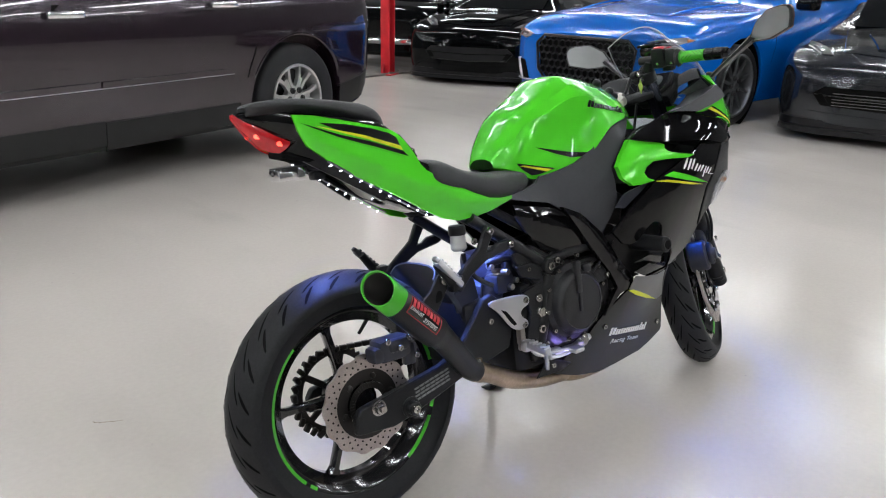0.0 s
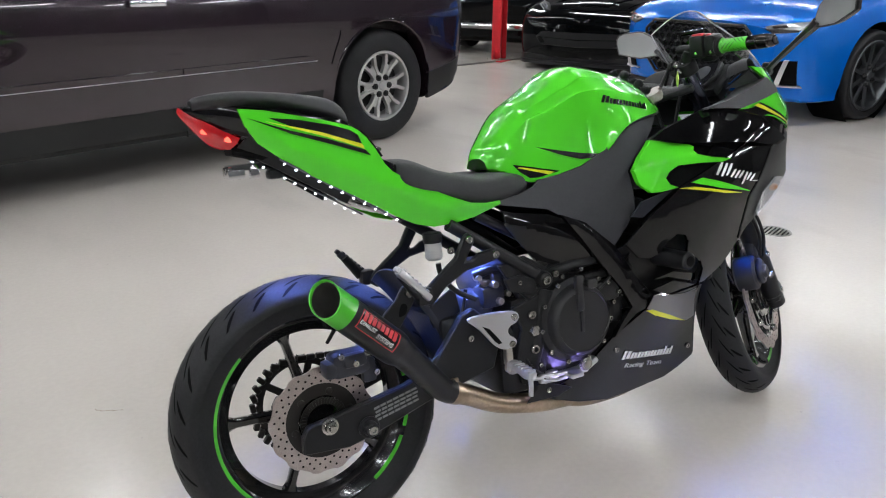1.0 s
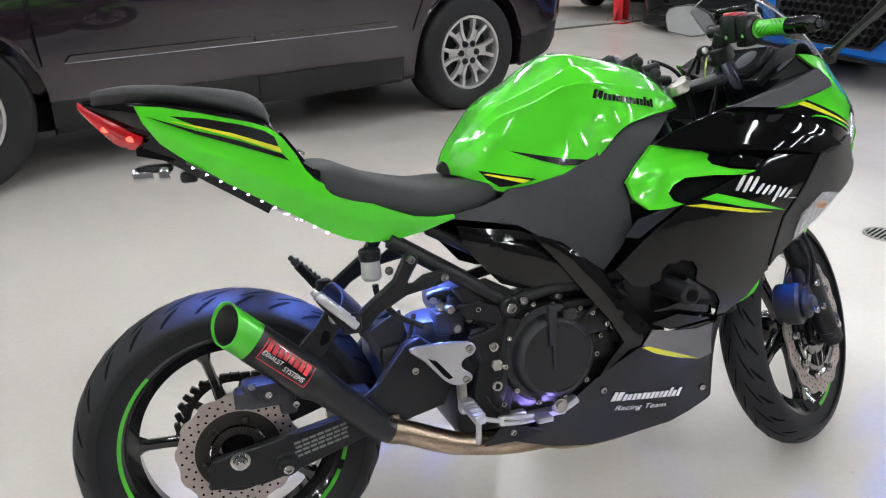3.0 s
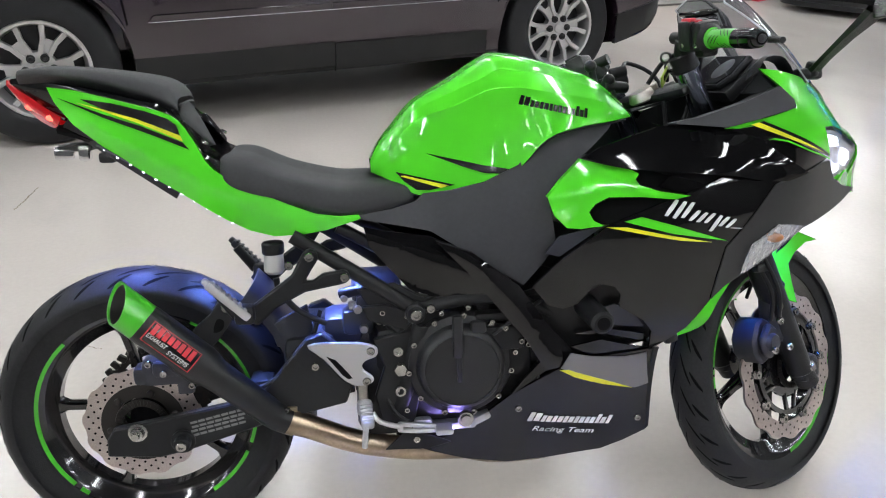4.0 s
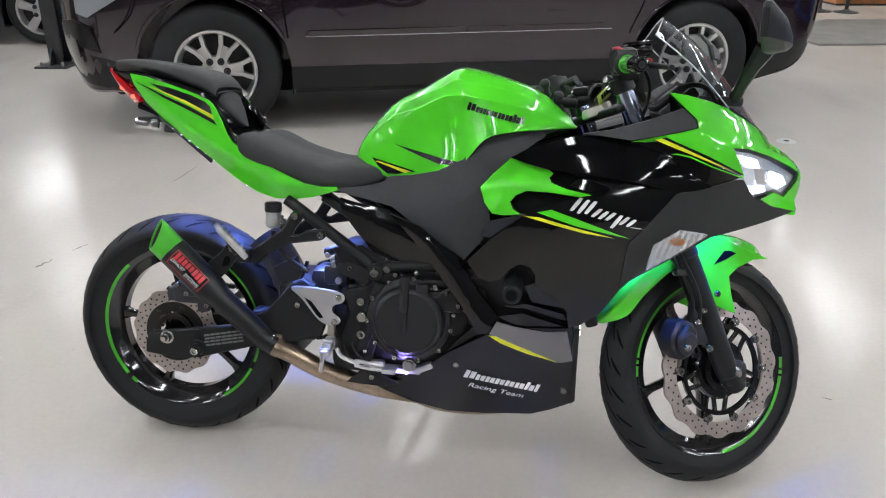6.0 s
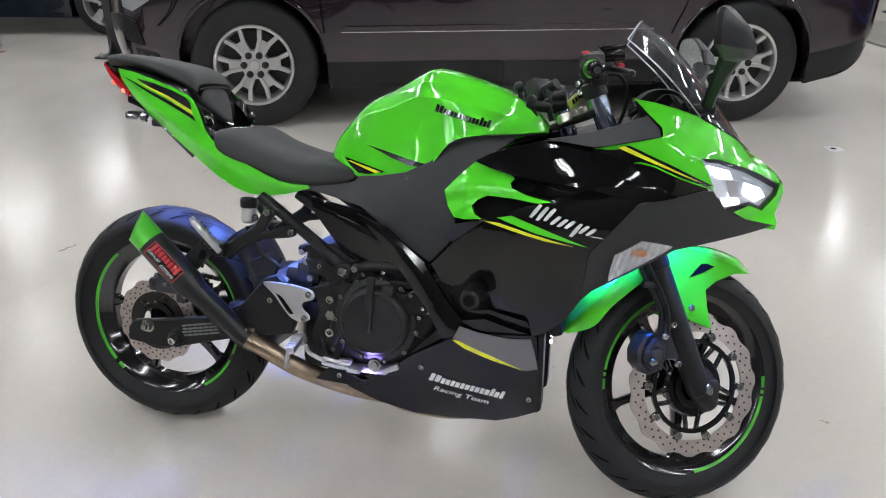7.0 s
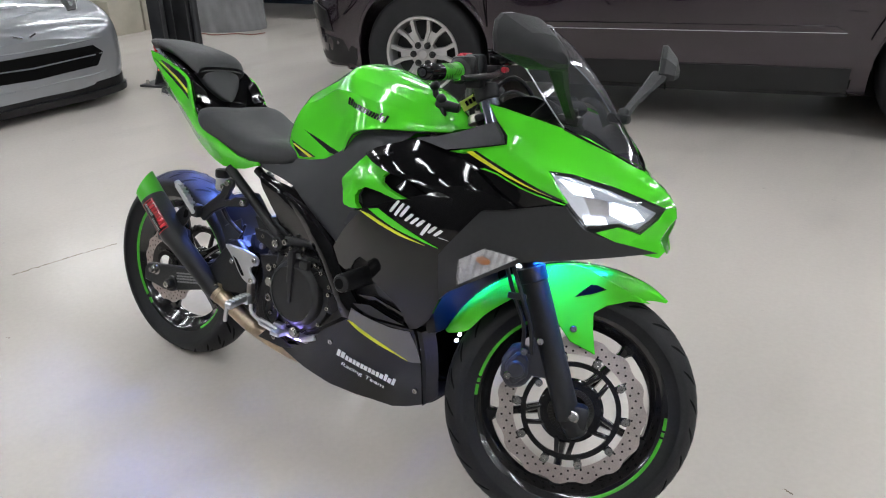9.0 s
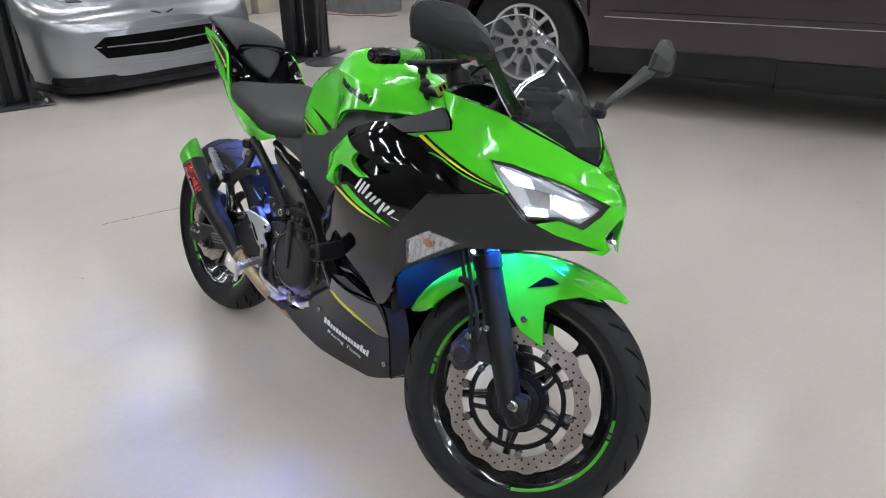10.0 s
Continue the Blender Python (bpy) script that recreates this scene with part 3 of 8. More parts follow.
# swingarm -------------------------------------------------------------------
for s in (-1, 1):
    bm = bmesh.new()
    plate(bm, [(-0.048, 0.278), (-0.05, 0.244), (0.045, 0.234), (0.10, 0.245), (0.24, 0.285), (0.40, 0.318), (0.43, 0.40), (0.36, 0.462), (0.33, 0.452), (0.245, 0.352), (0.18, 0.332), (0.02, 0.306), (-0.035, 0.298)],
          s * 0.098, s * 0.118, None, 0.003)
    part("swingarm", bm, MATT, bike, "matt black swingarm plate")
bm = boxes(((0.335, 0, 0.40), (0.10, 0.20, 0.10), 0.02), ((0.24, 0, 0.345), (0.05, 0.2, 0.05), 0.015))
part("swingarm_bridge", bm, MATT, bike)
# warning label on the swingarm: fine bars
bm = bmesh.new()
for k in range(4):
    for j in range(7):
        box(bm, (0.112 + j * 0.0145 + (k % 2) * 0.002, -0.1186, 0.296 + 0.006 - k * 0.0085 + j * 0.0030), (0.0125, 0.0008, 0.0045), 0, Matrix.Rotation(-0.2, 4, "Y"))
tagged(part("caution_label", bm, material("grey_print", (0.17, 0.17, 0.17), 0.5), bike), "pale printed label bars", kind="stuff")
bm = bmesh.new()
cyl(bm, (0.09, -0.112, 0.266), (0.09, -0.140, 0.266), 0.017, 0.015, 20, 0.002)
cyl(bm, (0.09, -0.112, 0.266), (0.09, -0.124, 0.266), 0.023, 0.023, 20, 0.002)
part("stand_bobbin", bm, MATT, bike, "black paddock stand bobbin")
part("bobbin_bolt", bolt(bmesh.new(), (0.09, -0.140, 0.266), r=0.010, h=0.006), BOLT, bike)

# rear caliper and hose
cal = part("rear_caliper", boxes(((0.070, -0.098, 0.405), (0.085, 0.052, 0.052), 0.012), ((0.105, -0.112, 0.385), (0.03, 0.02, 0.05), 0.006), ((0.03, -0.10, 0.40), (0.035, 0.045, 0.036), 0.01), ((0.075, -0.122, 0.415), (0.05, 0.02, 0.03), 0.008)), CALI, bike, "dark grey rear brake caliper")
bm = bmesh.new()
for p in ((0.045, -0.128, 0.428), (0.100, -0.128, 0.426), (0.118, -0.124, 0.380), (0.072, -0.134, 0.41)):
    bolt(bm, p, r=0.007)
pieces("bolt", bm, BOLT, cal)
part("brake_hose", tubes(0.0045, [(0.11, -0.11, 0.42), (0.16, -0.12, 0.40), (0.20, -0.115, 0.36), (0.26, -0.112, 0.37), (0.33, -0.10, 0.43), (0.36, -0.09, 0.50)], smooth=6), MATT, bike)

# exhaust ---------------------------------------------------------------------
exh = new("exhaust")
exh.parent = bike
tagged(exh, "matt black slip-on exhaust with green slash-cut tip")
A, Bp = Vector((0.006, -0.164, 0.566)), Vector((0.156, -0.158, 0.423))
ax = (Bp - A).normalized()
q = ax.to_track_quat("Z", "Y").to_matrix().to_4x4()
LEN = (Bp - A).length
CAN = 0.0362


def canister(bm, h0, h1, r, th, seg=48):
    """The round tip along the exhaust's axis; its mouth slash-cut to face back, up and outwards."""
    n = Vector((-0.75, -0.50, 0.43)).normalized()
    m = Matrix.Translation(A) @ q
    rings = []
    for rr, mouth in ((r - th, 0), (r, 0), (r, 1), (r - th, 1), (r - th, 0)):
        ring = []
        for k in range(seg):
            a = 2 * math.pi * k / seg
            v = m.to_3x3() @ Vector((math.cos(a), math.sin(a), 0))
            h = h0 - n.dot(v) * rr / n.dot(ax) if mouth else h1
            ring.append(bm.verts.new(A + ax * h + v * rr))
        rings.append(ring)
    for p, s in zip(rings, rings[1:]):
        for k in range(seg):
            bm.faces.new((p[k], p[(k + 1) % seg], s[(k + 1) % seg], s[k]))
    bmesh.ops.recalc_face_normals(bm, faces=bm.faces)
    return bm


part("exhaust_tip", canister(bmesh.new(), 0.012, 0.074, CAN - 0.0008, 0.0025), TAPE, exh, "glossy green slash-cut exhaust tip")
bm = bmesh.new()
m_ex = Matrix.Translation(A) @ q
lathe(bm, [(CAN - 0.0036, 0.050), (CAN - 0.0036, 0.105), (0.016, 0.112), (0.016, 0.17)], 40, m_ex)
part("baffle_sleeve", canister(bmesh.new(), 0.017, 0.062, CAN - 0.0034, 0.0012), SOOT, exh, "dark sooty inside of the exhaust tip")
part("baffle", bm, CHAIN, exh, "dark inner baffle of the exhaust mouth")
bm = bmesh.new()
lathe(bm, [(CAN - 0.003, 0.066), (CAN - 0.0004, 0.067), (CAN, 0.070), (CAN, LEN - 0.012), (CAN - 0.0015, LEN - 0.004), (0.0305, LEN + 0.008), (0.0285, LEN + 0.022)], 48, m_ex)
part("canister", bm, EXH, exh, "matt black exhaust canister")
e0 = m_ex @ Vector((0, 0, LEN + 0.010))
bm = tube(bmesh.new(), [e0, (0.190, -0.149, 0.387), (0.229, -0.134, 0.344), (0.264, -0.121, 0.305), (0.287, -0.117, 0.290)], [0.0295, 0.0285, 0.0275, 0.0262, 0.0260], 28, 6)
part("link_pipe", bm, EXH, exh, "curved matt black link pipe")
bm = tube(bmesh.new(), [(0.280, -0.117, 0.293), (0.305, -0.115, 0.282), (0.335, -0.112, 0.268), (0.398, -0.102, 0.234), (0.457, -0.095, 0.213), (0.54, -0.080, 0.190), (0.62, -0.060, 0.175), (0.68, -0.050, 0.166)], [0.0240, 0.0238, 0.0232, 0.0232, 0.0232, 0.0232, 0.024, 0.024], 28, 6)
part("header_pipe", bm, HEADER, exh, "heat-tinted steel header pipe")
bm = bmesh.new()
tube(bm, [(0.280, -0.1165, 0.2930), (0.301, -0.1155, 0.2835)], [0.0262, 0.0258], 28)
box(bm, (0.296, -0.117, 0.314), (0.020, 0.013, 0.012), 0.003)
part("pipe_clamp", bm, HEADER, exh, "heat-tinted pipe clamp")
bm = bmesh.new()
bolt(bm, (0.290, -0.1235, 0.315), (-0.3, -1, 0.3), 0.005, 0.010)
part("clamp_bolt", bm, BOLT, exh)
# flat collector under the engine
bm = bmesh.new()
loft(bm, [[(x, 0, zt), (x, w * 0.75, zt), (x, w, (zt + zb) / 2), (x, w * 0.8, zb), (x, 0, zb)] for x, zt, zb, w in ((0.60, 0.190, 0.160, 0.070), (0.66, 0.185, 0.142, 0.082), (0.72, 0.180, 0.136, 0.086), (0.80, 0.180, 0.138, 0.086), (0.87, 0.180, 0.150, 0.078), (0.90, 0.178, 0.162, 0.060))], 3, 3)
part("collector", bm, HEADER, exh, "brown heat-stained exhaust collector")
# printed label on the can: red field, white bars
side = (Vector((-0.30, -1, 0.55)) - ax * Vector((-0.30, -1, 0.55)).dot(ax)).normalized()
tang = ax.cross(side)


def on_can(bm, h0, h1, a0, a1, r, th=0.0006):
    n = 8
    g = []
    for hh in (h0, h1):
        g.append([bm.verts.new(A + ax * hh + (side * math.cos(a0 + (a1 - a0) * k / n) + tang * math.sin(a0 + (a1 - a0) * k / n)) * r) for k in range(n + 1)])
    for k in range(n):
        bm.faces.new((g[0][k], g[0][k + 1], g[1][k + 1], g[1][k]))
    bmesh.ops.recalc_face_normals(bm, faces=bm.faces)


C1 = CAN + 0.0006
bm = bmesh.new()
on_can(bm, 0.080, 0.178, -0.58, 0.50, C1)
part("label", bm, INK, exh, "black label ground")
bm = bmesh.new()
for k in range(8):
    lift = 0.10 * abs(k - 3.5) / 3.5
    on_can(bm, 0.085 + k * 0.0110, 0.0935 + k * 0.0110, -0.48 - lift * 0.5, -0.10 + lift, C1 + 0.0004)
part("label_print", bm, RED, exh, "red block wordmark on the label")
bm = bmesh.new()
for h0, h1, a0, a1 in ((0.079, 0.0812, -0.59, 0.51), (0.1768, 0.179, -0.59, 0.51), (0.079, 0.179, -0.61, -0.57), (0.079, 0.179, 0.49, 0.53)):
    on_can(bm, h0, h1, a0, a1, C1 + 0.0005)
part("label_frame", bm, RED, exh, "red label border")


def can_words(text, h0, h1, a0, a1):
    """Words in the built-in font round the canister; h along the can, a round it."""
    cu = bpy.data.curves.new("lettering", "FONT")
    cu.body, cu.size, cu.shear = text, 1.0, 0.2
    tmp = bpy.data.objects.new("lettering", cu)
    scene.collection.objects.link(tmp)
    bpy.context.view_layer.update()
    me = bpy.data.meshes.new_from_object(tmp.evaluated_get(bpy.context.evaluated_depsgraph_get()))
    bpy.data.objects.remove(tmp)
    bm = bmesh.new()
    bm.from_mesh(me)
    lo, hi = min(v.co.x for v in bm.verts), max(v.co.x for v in bm.verts)
    for v in bm.verts:
        a = a1 + (a0 - a1) * v.co.y / 0.7
        v.co = A + ax * (h0 + (h1 - h0) * (v.co.x - lo) / (hi - lo)) + (side * math.cos(a) + tang * math.sin(a)) * (C1 + 0.0005)
    return part("lettering", bm, WHITE, exh, "white lettering on the exhaust label", sharp=0)


can_words("EXHAUST", 0.083, 0.124, 0.00, 0.22)
can_words("SYSTEMS", 0.129, 0.171, 0.12, 0.36)
bm = bmesh.new()
plate(bm, [(0.118, 0.470), (0.150, 0.445), (0.176, 0.470), (0.208, 0.512), (0.214, 0.535), (0.203, 0.550), (0.184, 0.547), (0.165, 0.520), (0.140, 0.500)], -0.139, -0.147, None, 0.002)
part("exhaust_bracket", bm, EXH, bike, "matt black exhaust hanger plate")
bm = bmesh.new()
plate(bm, [tuple(p) for p in catmull([(0.170, 0.488), (0.186, 0.492), (0.190, 0.508), (0.178, 0.512)], 3, closed=True)], -0.1472, -0.1480)
part("bracket_hole", bm, GROOVE, bike)
bm = bmesh.new()
cyl(bm, (0.198, -0.142, 0.534), (0.198, -0.156, 0.534), 0.0115, 0.0105, 20, 0.002)
part("bracket_nut", bm, BOLT, bike)

# pillion peg hanger and subframe ------------------------------------------
for s in (-1, 1):
    bm = bmesh.new()
    plate(bm, [(0.248, 0.492), (0.284, 0.525), (0.337, 0.552), (0.398, 0.562), (0.415, 0.566), (0.420, 0.577), (0.412, 0.590), (0.371, 0.585), (0.352, 0.573), (0.338, 0.573), (0.350, 0.592), (0.363, 0.611), (0.362, 0.626), (0.347, 0.633), (0.336, 0.623), (0.3135, 0.584), (0.266, 0.550), (0.236, 0.528), (0.226, 0.508)], s * 0.130, s * 0.145, None, 0.004)
    part("peg_hanger", bm, MATT, bike, "black pillion footrest hanger")
    bm = boxes(((0.228, s * 0.150, 0.520), (0.036, 0.030, 0.036), 0.008))
    part("peg_clevis", bm, MATT, bike)
    peg = boxes(((0, 0, 0), (0.098, 0.021, 0.016), 0.005), ((-0.052, 0, 0.001), (0.012, 0.016, 0.012), 0.004))
    for k in range(7):
        box(peg, (-0.040 + k * 0.012, 0, 0.0085), (0.006, 0.018, 0.004), 0.001)
    # The far peg's dark bluish colour paints in shade and LED light.
    part("pillion_peg", peg, ALU if s < 0 else BLUEW, bike, "folded aluminium pillion footrest", m=pose(0.203, s * 0.163, 0.550, 0, 46, -8 * s))
    bm = bmesh.new()
    cyl(bm, (0.178, s * 0.155, 0.575), (0.215, s * 0.158, 0.525), 0.010, 0.012, 10)
    part("peg_spring", bm, MATT, bike)
bm = bmesh.new()
arc = []
for k in range(13):
    a = radians(100 - k * 9.0)
    arc.append((0.34 * math.cos(a), 0.306 + 0.345 * math.sin(a)))
sec = []
for x, z in arc[1:]:
    d = math.hypot(x, z - 0.306)
    sec.append([(x, 0, z), (x * 0.995, 0.05, 0.306 + (z - 0.306) * 0.99), (x * 0.96, 0.082, 0.306 + (z - 0.306) * 0.95), (x * 0.90, 0.088, 0.306 + (z - 0.306) * 0.88)])
loft(bm, sec[5:], 2, 3, cap=False)
bmesh.ops.solidify(bm, geom=bm.faces, thickness=0.004)
part("hugger", bm, BLUEW, bike, "black plastic rear wheel hugger tinted for the blue LEDs")

# engine -----------------------------------------------------------------------
eng = new("engine")
eng.parent = bike
tagged(eng, "black twin-cylinder engine with round clutch cover")
part("crankcase", boxes(((0.62, 0, 0.36), (0.34, 0.24, 0.22), 0.04), ((0.52, 0, 0.32), (0.20, 0.22, 0.18), 0.03), ((0.66, 0, 0.255), (0.28, 0.20, 0.10), 0.03)), ENGINE, eng)
part("cylinder", boxes(((0.76, 0, 0.50), (0.15, 0.20, 0.22), 0.02, Matrix.Rotation(radians(20), 4, "Y")), ((0.80, 0, 0.61), (0.17, 0.22, 0.10), 0.02, Matrix.Rotation(radians(20), 4, "Y"))), ENGINE, eng)
bm = bmesh.new()
TC = Matrix.Translation((0.620, -0.105, 0.388)) @ Matrix.Rotation(radians(90), 4, "X")
lathe(bm, [(0.104, 0.0), (0.104, 0.022), (0.099, 0.031), (0.086, 0.036), (0.083, 0.048), (0.078, 0.057), (0.071, 0.061), (0.0695, 0.0585), (0.058, 0.0590), (0.0, 0.0605)], 56, TC)
part("clutch_cover", bm, COVER, eng, "round black clutch cover")
bm = bmesh.new()
box(bm, (0.612, -0.163, 0.455), (0.020, 0.016, 0.085), 0.006)
box(bm, (0.614, -0.166, 0.405), (0.010, 0.006, 0.080), 0.002)
box(bm, (0.652, -0.156, 0.470), (0.030, 0.018, 0.024), 0.006)
pieces("cover_rib", bm, COVER, eng)
bm = bmesh.new()
for k in range(11):
    a = radians(20 + k * 33)
    bolt(bm, (0.620 + 0.100 * math.cos(a), -0.136, 0.388 + 0.100 * math.sin(a)), r=0.0062, h=0.006)
pieces("bolt", bm, BOLT, eng, "zinc cover bolts")
bm = bmesh.new()
lathe(bm, [(0, 0.012), (0.010, 0.012), (0.010, 0.007), (0.015, 0.007), (0.017, 0.0), (0, 0)], 18, Matrix.Translation((0.626, -0.150, 0.283)) @ Matrix.Rotation(radians(90), 4, "X"))
part("oil_plug", bm, BOLT, eng)
bm = boxes(((0.585, -0.118, 0.258), (0.13, 0.03, 0.014), 0.005), ((0.545, -0.125, 0.268), (0.035, 0.02, 0.022), 0.006), ((0.655, -0.12, 0.268), (0.05, 0.03, 0.016), 0.005, Matrix.Rotation(radians(-25), 4, "Y")))
part("sump_edge", bm, ALU, eng, "bare aluminium sump edge")
bm = boxes(((0.70, -0.135, 0.44), (0.09, 0.03, 0.05), 0.01), ((0.735, -0.12, 0.40), (0.05, 0.04, 0.09), 0.012), ((0.71, -0.125, 0.48), (0.12, 0.03, 0.018), 0.006), ((0.775, -0.11, 0.45), (0.05, 0.05, 0.14), 0.012))
part("side_case", bm, ENGINE, eng)
bm = bmesh.new()
for p in ((0.585, -0.135, 0.495), (0.635, -0.14, 0.505), (0.68, -0.145, 0.475), (0.705, -0.148, 0.462), (0.735, -0.15, 0.435), (0.75, -0.142, 0.425), (0.725, -0.14, 0.41)):
    bolt(bm, p, r=0.006, h=0.008)
pieces("bolt", bm, BOLT, eng)
part("hose", tubes(0.011, [(0.60, -0.10, 0.50), (0.68, -0.12, 0.515), (0.76, -0.13, 0.50), (0.82, -0.12, 0.46)], [(0.40, -0.06, 0.52), (0.45, -0.09, 0.53), (0.49, -0.10, 0.47), (0.50, -0.09, 0.42)], smooth=6), MATT, eng)
part("wire_loom", tubes(0.004, [(0.46, -0.10, 0.43), (0.52, -0.125, 0.47), (0.56, -0.12, 0.52), (0.62, -0.12, 0.53)], [(0.47, -0.11, 0.36), (0.49, -0.13, 0.30), (0.53, -0.14, 0.27)], [(0.68, -0.15, 0.45), (0.74, -0.15, 0.49), (0.80, -0.13, 0.52)], smooth=6), MATT, eng)
part("throttle_body", boxes(((0.47, 0, 0.50), (0.10, 0.16, 0.08), 0.02), ((0.43, -0.07, 0.47), (0.06, 0.05, 0.05), 0.01), ((0.50, -0.085, 0.50), (0.03, 0.03, 0.05), 0.008), ((0.40, -0.03, 0.45), (0.08, 0.1, 0.06), 0.02), ((0.44, -0.09, 0.51), (0.025, 0.02, 0.03), 0.006)), BLUEW, eng, "dark intake parts tinted for the blue LEDs")
bm = bmesh.new()
for p in ((0.44, -0.10, 0.46), (0.47, -0.10, 0.515), (0.50, -0.105, 0.49), (0.43, -0.10, 0.50)):
    cyl(bm, (p[0], p[1] + 0.015, p[2]), (p[0], p[1] - 0.006, p[2]), 0.009, 0.008, 12, 0.001)
pieces("fitting", bm, STEEL, eng)
# rear shock and airbox plates
bm = bmesh.new()
cyl(bm, (0.435, -0.045, 0.450), (0.447, -0.045, 0.505), 0.026, 0.026, 24, 0.004)
cyl(bm, (0.447, -0.045, 0.505), (0.450, -0.045, 0.530), 0.017, 0.015, 20, 0.003)
shock = part("rear_shock", bm, CALI, bike, "dark rear shock reservoir lit blue")
bm = bmesh.new()
for k in range(7):
    lathe(bm, [(0.022, 0.0), (0.030, 0.004), (0.022, 0.008)], 24, Matrix.Translation((0.400 - k * 0.004, -0.02, 0.445 - k * 0.013)))
part("shock_spring", bm, CALI, shock)
bm = bmesh.new()
plate(bm, [(0.436, 0.514), (0.482, 0.516), (0.524, 0.500), (0.522, 0.462), (0.448, 0.484)], -0.122, -0.130, None, 0.003)
part("frame_plate", bm, MATT, bike, "matt black frame gusset plate")
bm = bmesh.new()
plate(bm, [(0.262, 0.474), (0.335, 0.512), (0.346, 0.452), (0.274, 0.428)], -0.080, -0.086, None, 0.002)
part("chain_guard_plate", bm, BLUEW, bike, "dark plate behind the swingarm")
bm = bmesh.new()
for p in ((0.450, -0.062, 0.520), (0.420, -0.075, 0.492), (0.470, -0.085, 0.470), (0.405, -0.07, 0.515)):
    cyl(bm, (p[0], p[1] + 0.01, p[2]), (p[0], p[1] - 0.008, p[2]), 0.008, 0.007, 12, 0.001)
    box(bm, (p[0] + 0.018, p[1], p[2] - 0.012), (0.022, 0.018, 0.010), 0.003)
pieces("linkage_fitting", bm, STEEL, bike)
# battery-side plate, bracket plates with bolts
bm = bmesh.new()
plate(bm, [(0.455, 0.445), (0.545, 0.465), (0.565, 0.42), (0.545, 0.34), (0.53, 0.27), (0.47, 0.26), (0.455, 0.33), (0.475, 0.39)], -0.112, -0.126, None, 0.003)
plate(bm, [(0.43, 0.545), (0.50, 0.555), (0.585, 0.505), (0.60, 0.475), (0.56, 0.455), (0.50, 0.455), (0.455, 0.50)], -0.110, -0.124, None, 0.003)
part("footrest_plate", bm, MATT, bike, "matt black footrest mounting plate")
bm = bmesh.new()
for x, z, r in ((0.502, 0.421, 0.011), (0.504, 0.340, 0.012), (0.536, 0.405, 0.006), (0.530, 0.375, 0.005), (0.553, 0.465, 0.006), (0.52, 0.49, 0.005), (0.515, 0.30, 0.006), (0.475, 0.50, 0.006)):
    bolt(bm, (x, -0.126, z), r=r, h=0.008)
pieces("bolt", bm, BOLT, bike)
bm = bmesh.new()
cyl(bm, (0.506, -0.12, 0.384), (0.506, -0.137, 0.384), 0.016, 0.014, 6, 0.002)
part("pivot_nut", bm, BOLT, bike)
bm = bmesh.new()
outer = catmull([(0.333, 0.446), (0.397, 0.448), (0.450, 0.441), (0.464, 0.428), (0.458, 0.415), (0.441, 0.409), (0.433, 0.400), (0.437, 0.388), (0.451, 0.377), (0.452, 0.365), (0.431, 0.357), (0.400, 0.370), (0.362, 0.416)], 3, closed=True)
plate(bm, [tuple(p) for p in outer], -0.128, -0.136, None, 0.002)
part("heel_guard", bm, ALU, bike, "silver heel guard")
bm = bmesh.new()
plate(bm, [(0.367, 0.423), (0.384, 0.415), (0.408, 0.385), (0.414, 0.376), (0.405, 0.375), (0.396, 0.383)], -0.1365, -0.1372)
part("guard_cutout", bm, GROOVE, bike, "dark cut-out of the heel guard")
bm = bmesh.new()
for x, z in ((0.450, 0.428), (0.440, 0.368)):
    bolt(bm, (x, -0.136, z), r=0.008, h=0.004)
bolt(bm, (0.345, -0.119, 0.398), r=0.008, h=0.005)
pieces("bolt", bm, BOLT, bike)
bm = boxes(((0, 0, 0), (0.070, 0.024, 0.018), 0.006), ((-0.034, 0, -0.006), (0.022, 0.030, 0.030), 0.008))
for k in range(5):
    box(bm, (-0.022 + k * 0.012, 0, 0.0095), (0.006, 0.022, 0.004), 0.001)
part("rider_peg", bm, ALU, bike, "ribbed aluminium rider footrest", m=pose(0.436, -0.178, 0.318, 0, 10, -86))
part("peg_feeler", tubes(0.0055, [(0.434, -0.208, 0.312), (0.432, -0.210, 0.290), (0.430, -0.210, 0.270)]), ALU, bike)
bm = tubes(0.0050, [(0.448, -0.140, 0.305), (0.462, -0.148, 0.288), (0.500, -0.152, 0.276)], [(0.500, -0.150, 0.281), (0.535, -0.152, 0.277), (0.568, -0.154, 0.275)], [(0.500, -0.150, 0.269), (0.535, -0.152, 0.265), (0.568, -0.154, 0.266)], smooth=4)
box(bm, (0.582, -0.164, 0.271), (0.034, 0.034, 0.012), 0.004)
box(bm, (0.500, -0.150, 0.275), (0.012, 0.012, 0.020), 0.004)
part("brake_pedal", bm, ALU, bike, "cast aluminium brake pedal")
part("master_cylinder", boxes(((0.432, -0.127, 0.340), (0.018, 0.020, 0.046), 0.006), ((0.434, -0.131, 0.312), (0.024, 0.022, 0.018), 0.006), ((0.431, -0.129, 0.366), (0.010, 0.012, 0.016), 0.003)), STEEL, bike, "small rear brake master cylinder")
part("stone_guard", plate(bmesh.new(), [(0.470, 0.218), (0.512, 0.258), (0.566, 0.240), (0.60, 0.225), (0.556, 0.214)], -0.126, -0.130, None, 0.001), MATT, bike, "black triangular guard plate")
bm = bmesh.new()
bolt(bm, (0.532, -0.130, 0.236), r=0.007, h=0.004)
bolt(bm, (0.520, -0.128, 0.262), r=0.006, h=0.006)
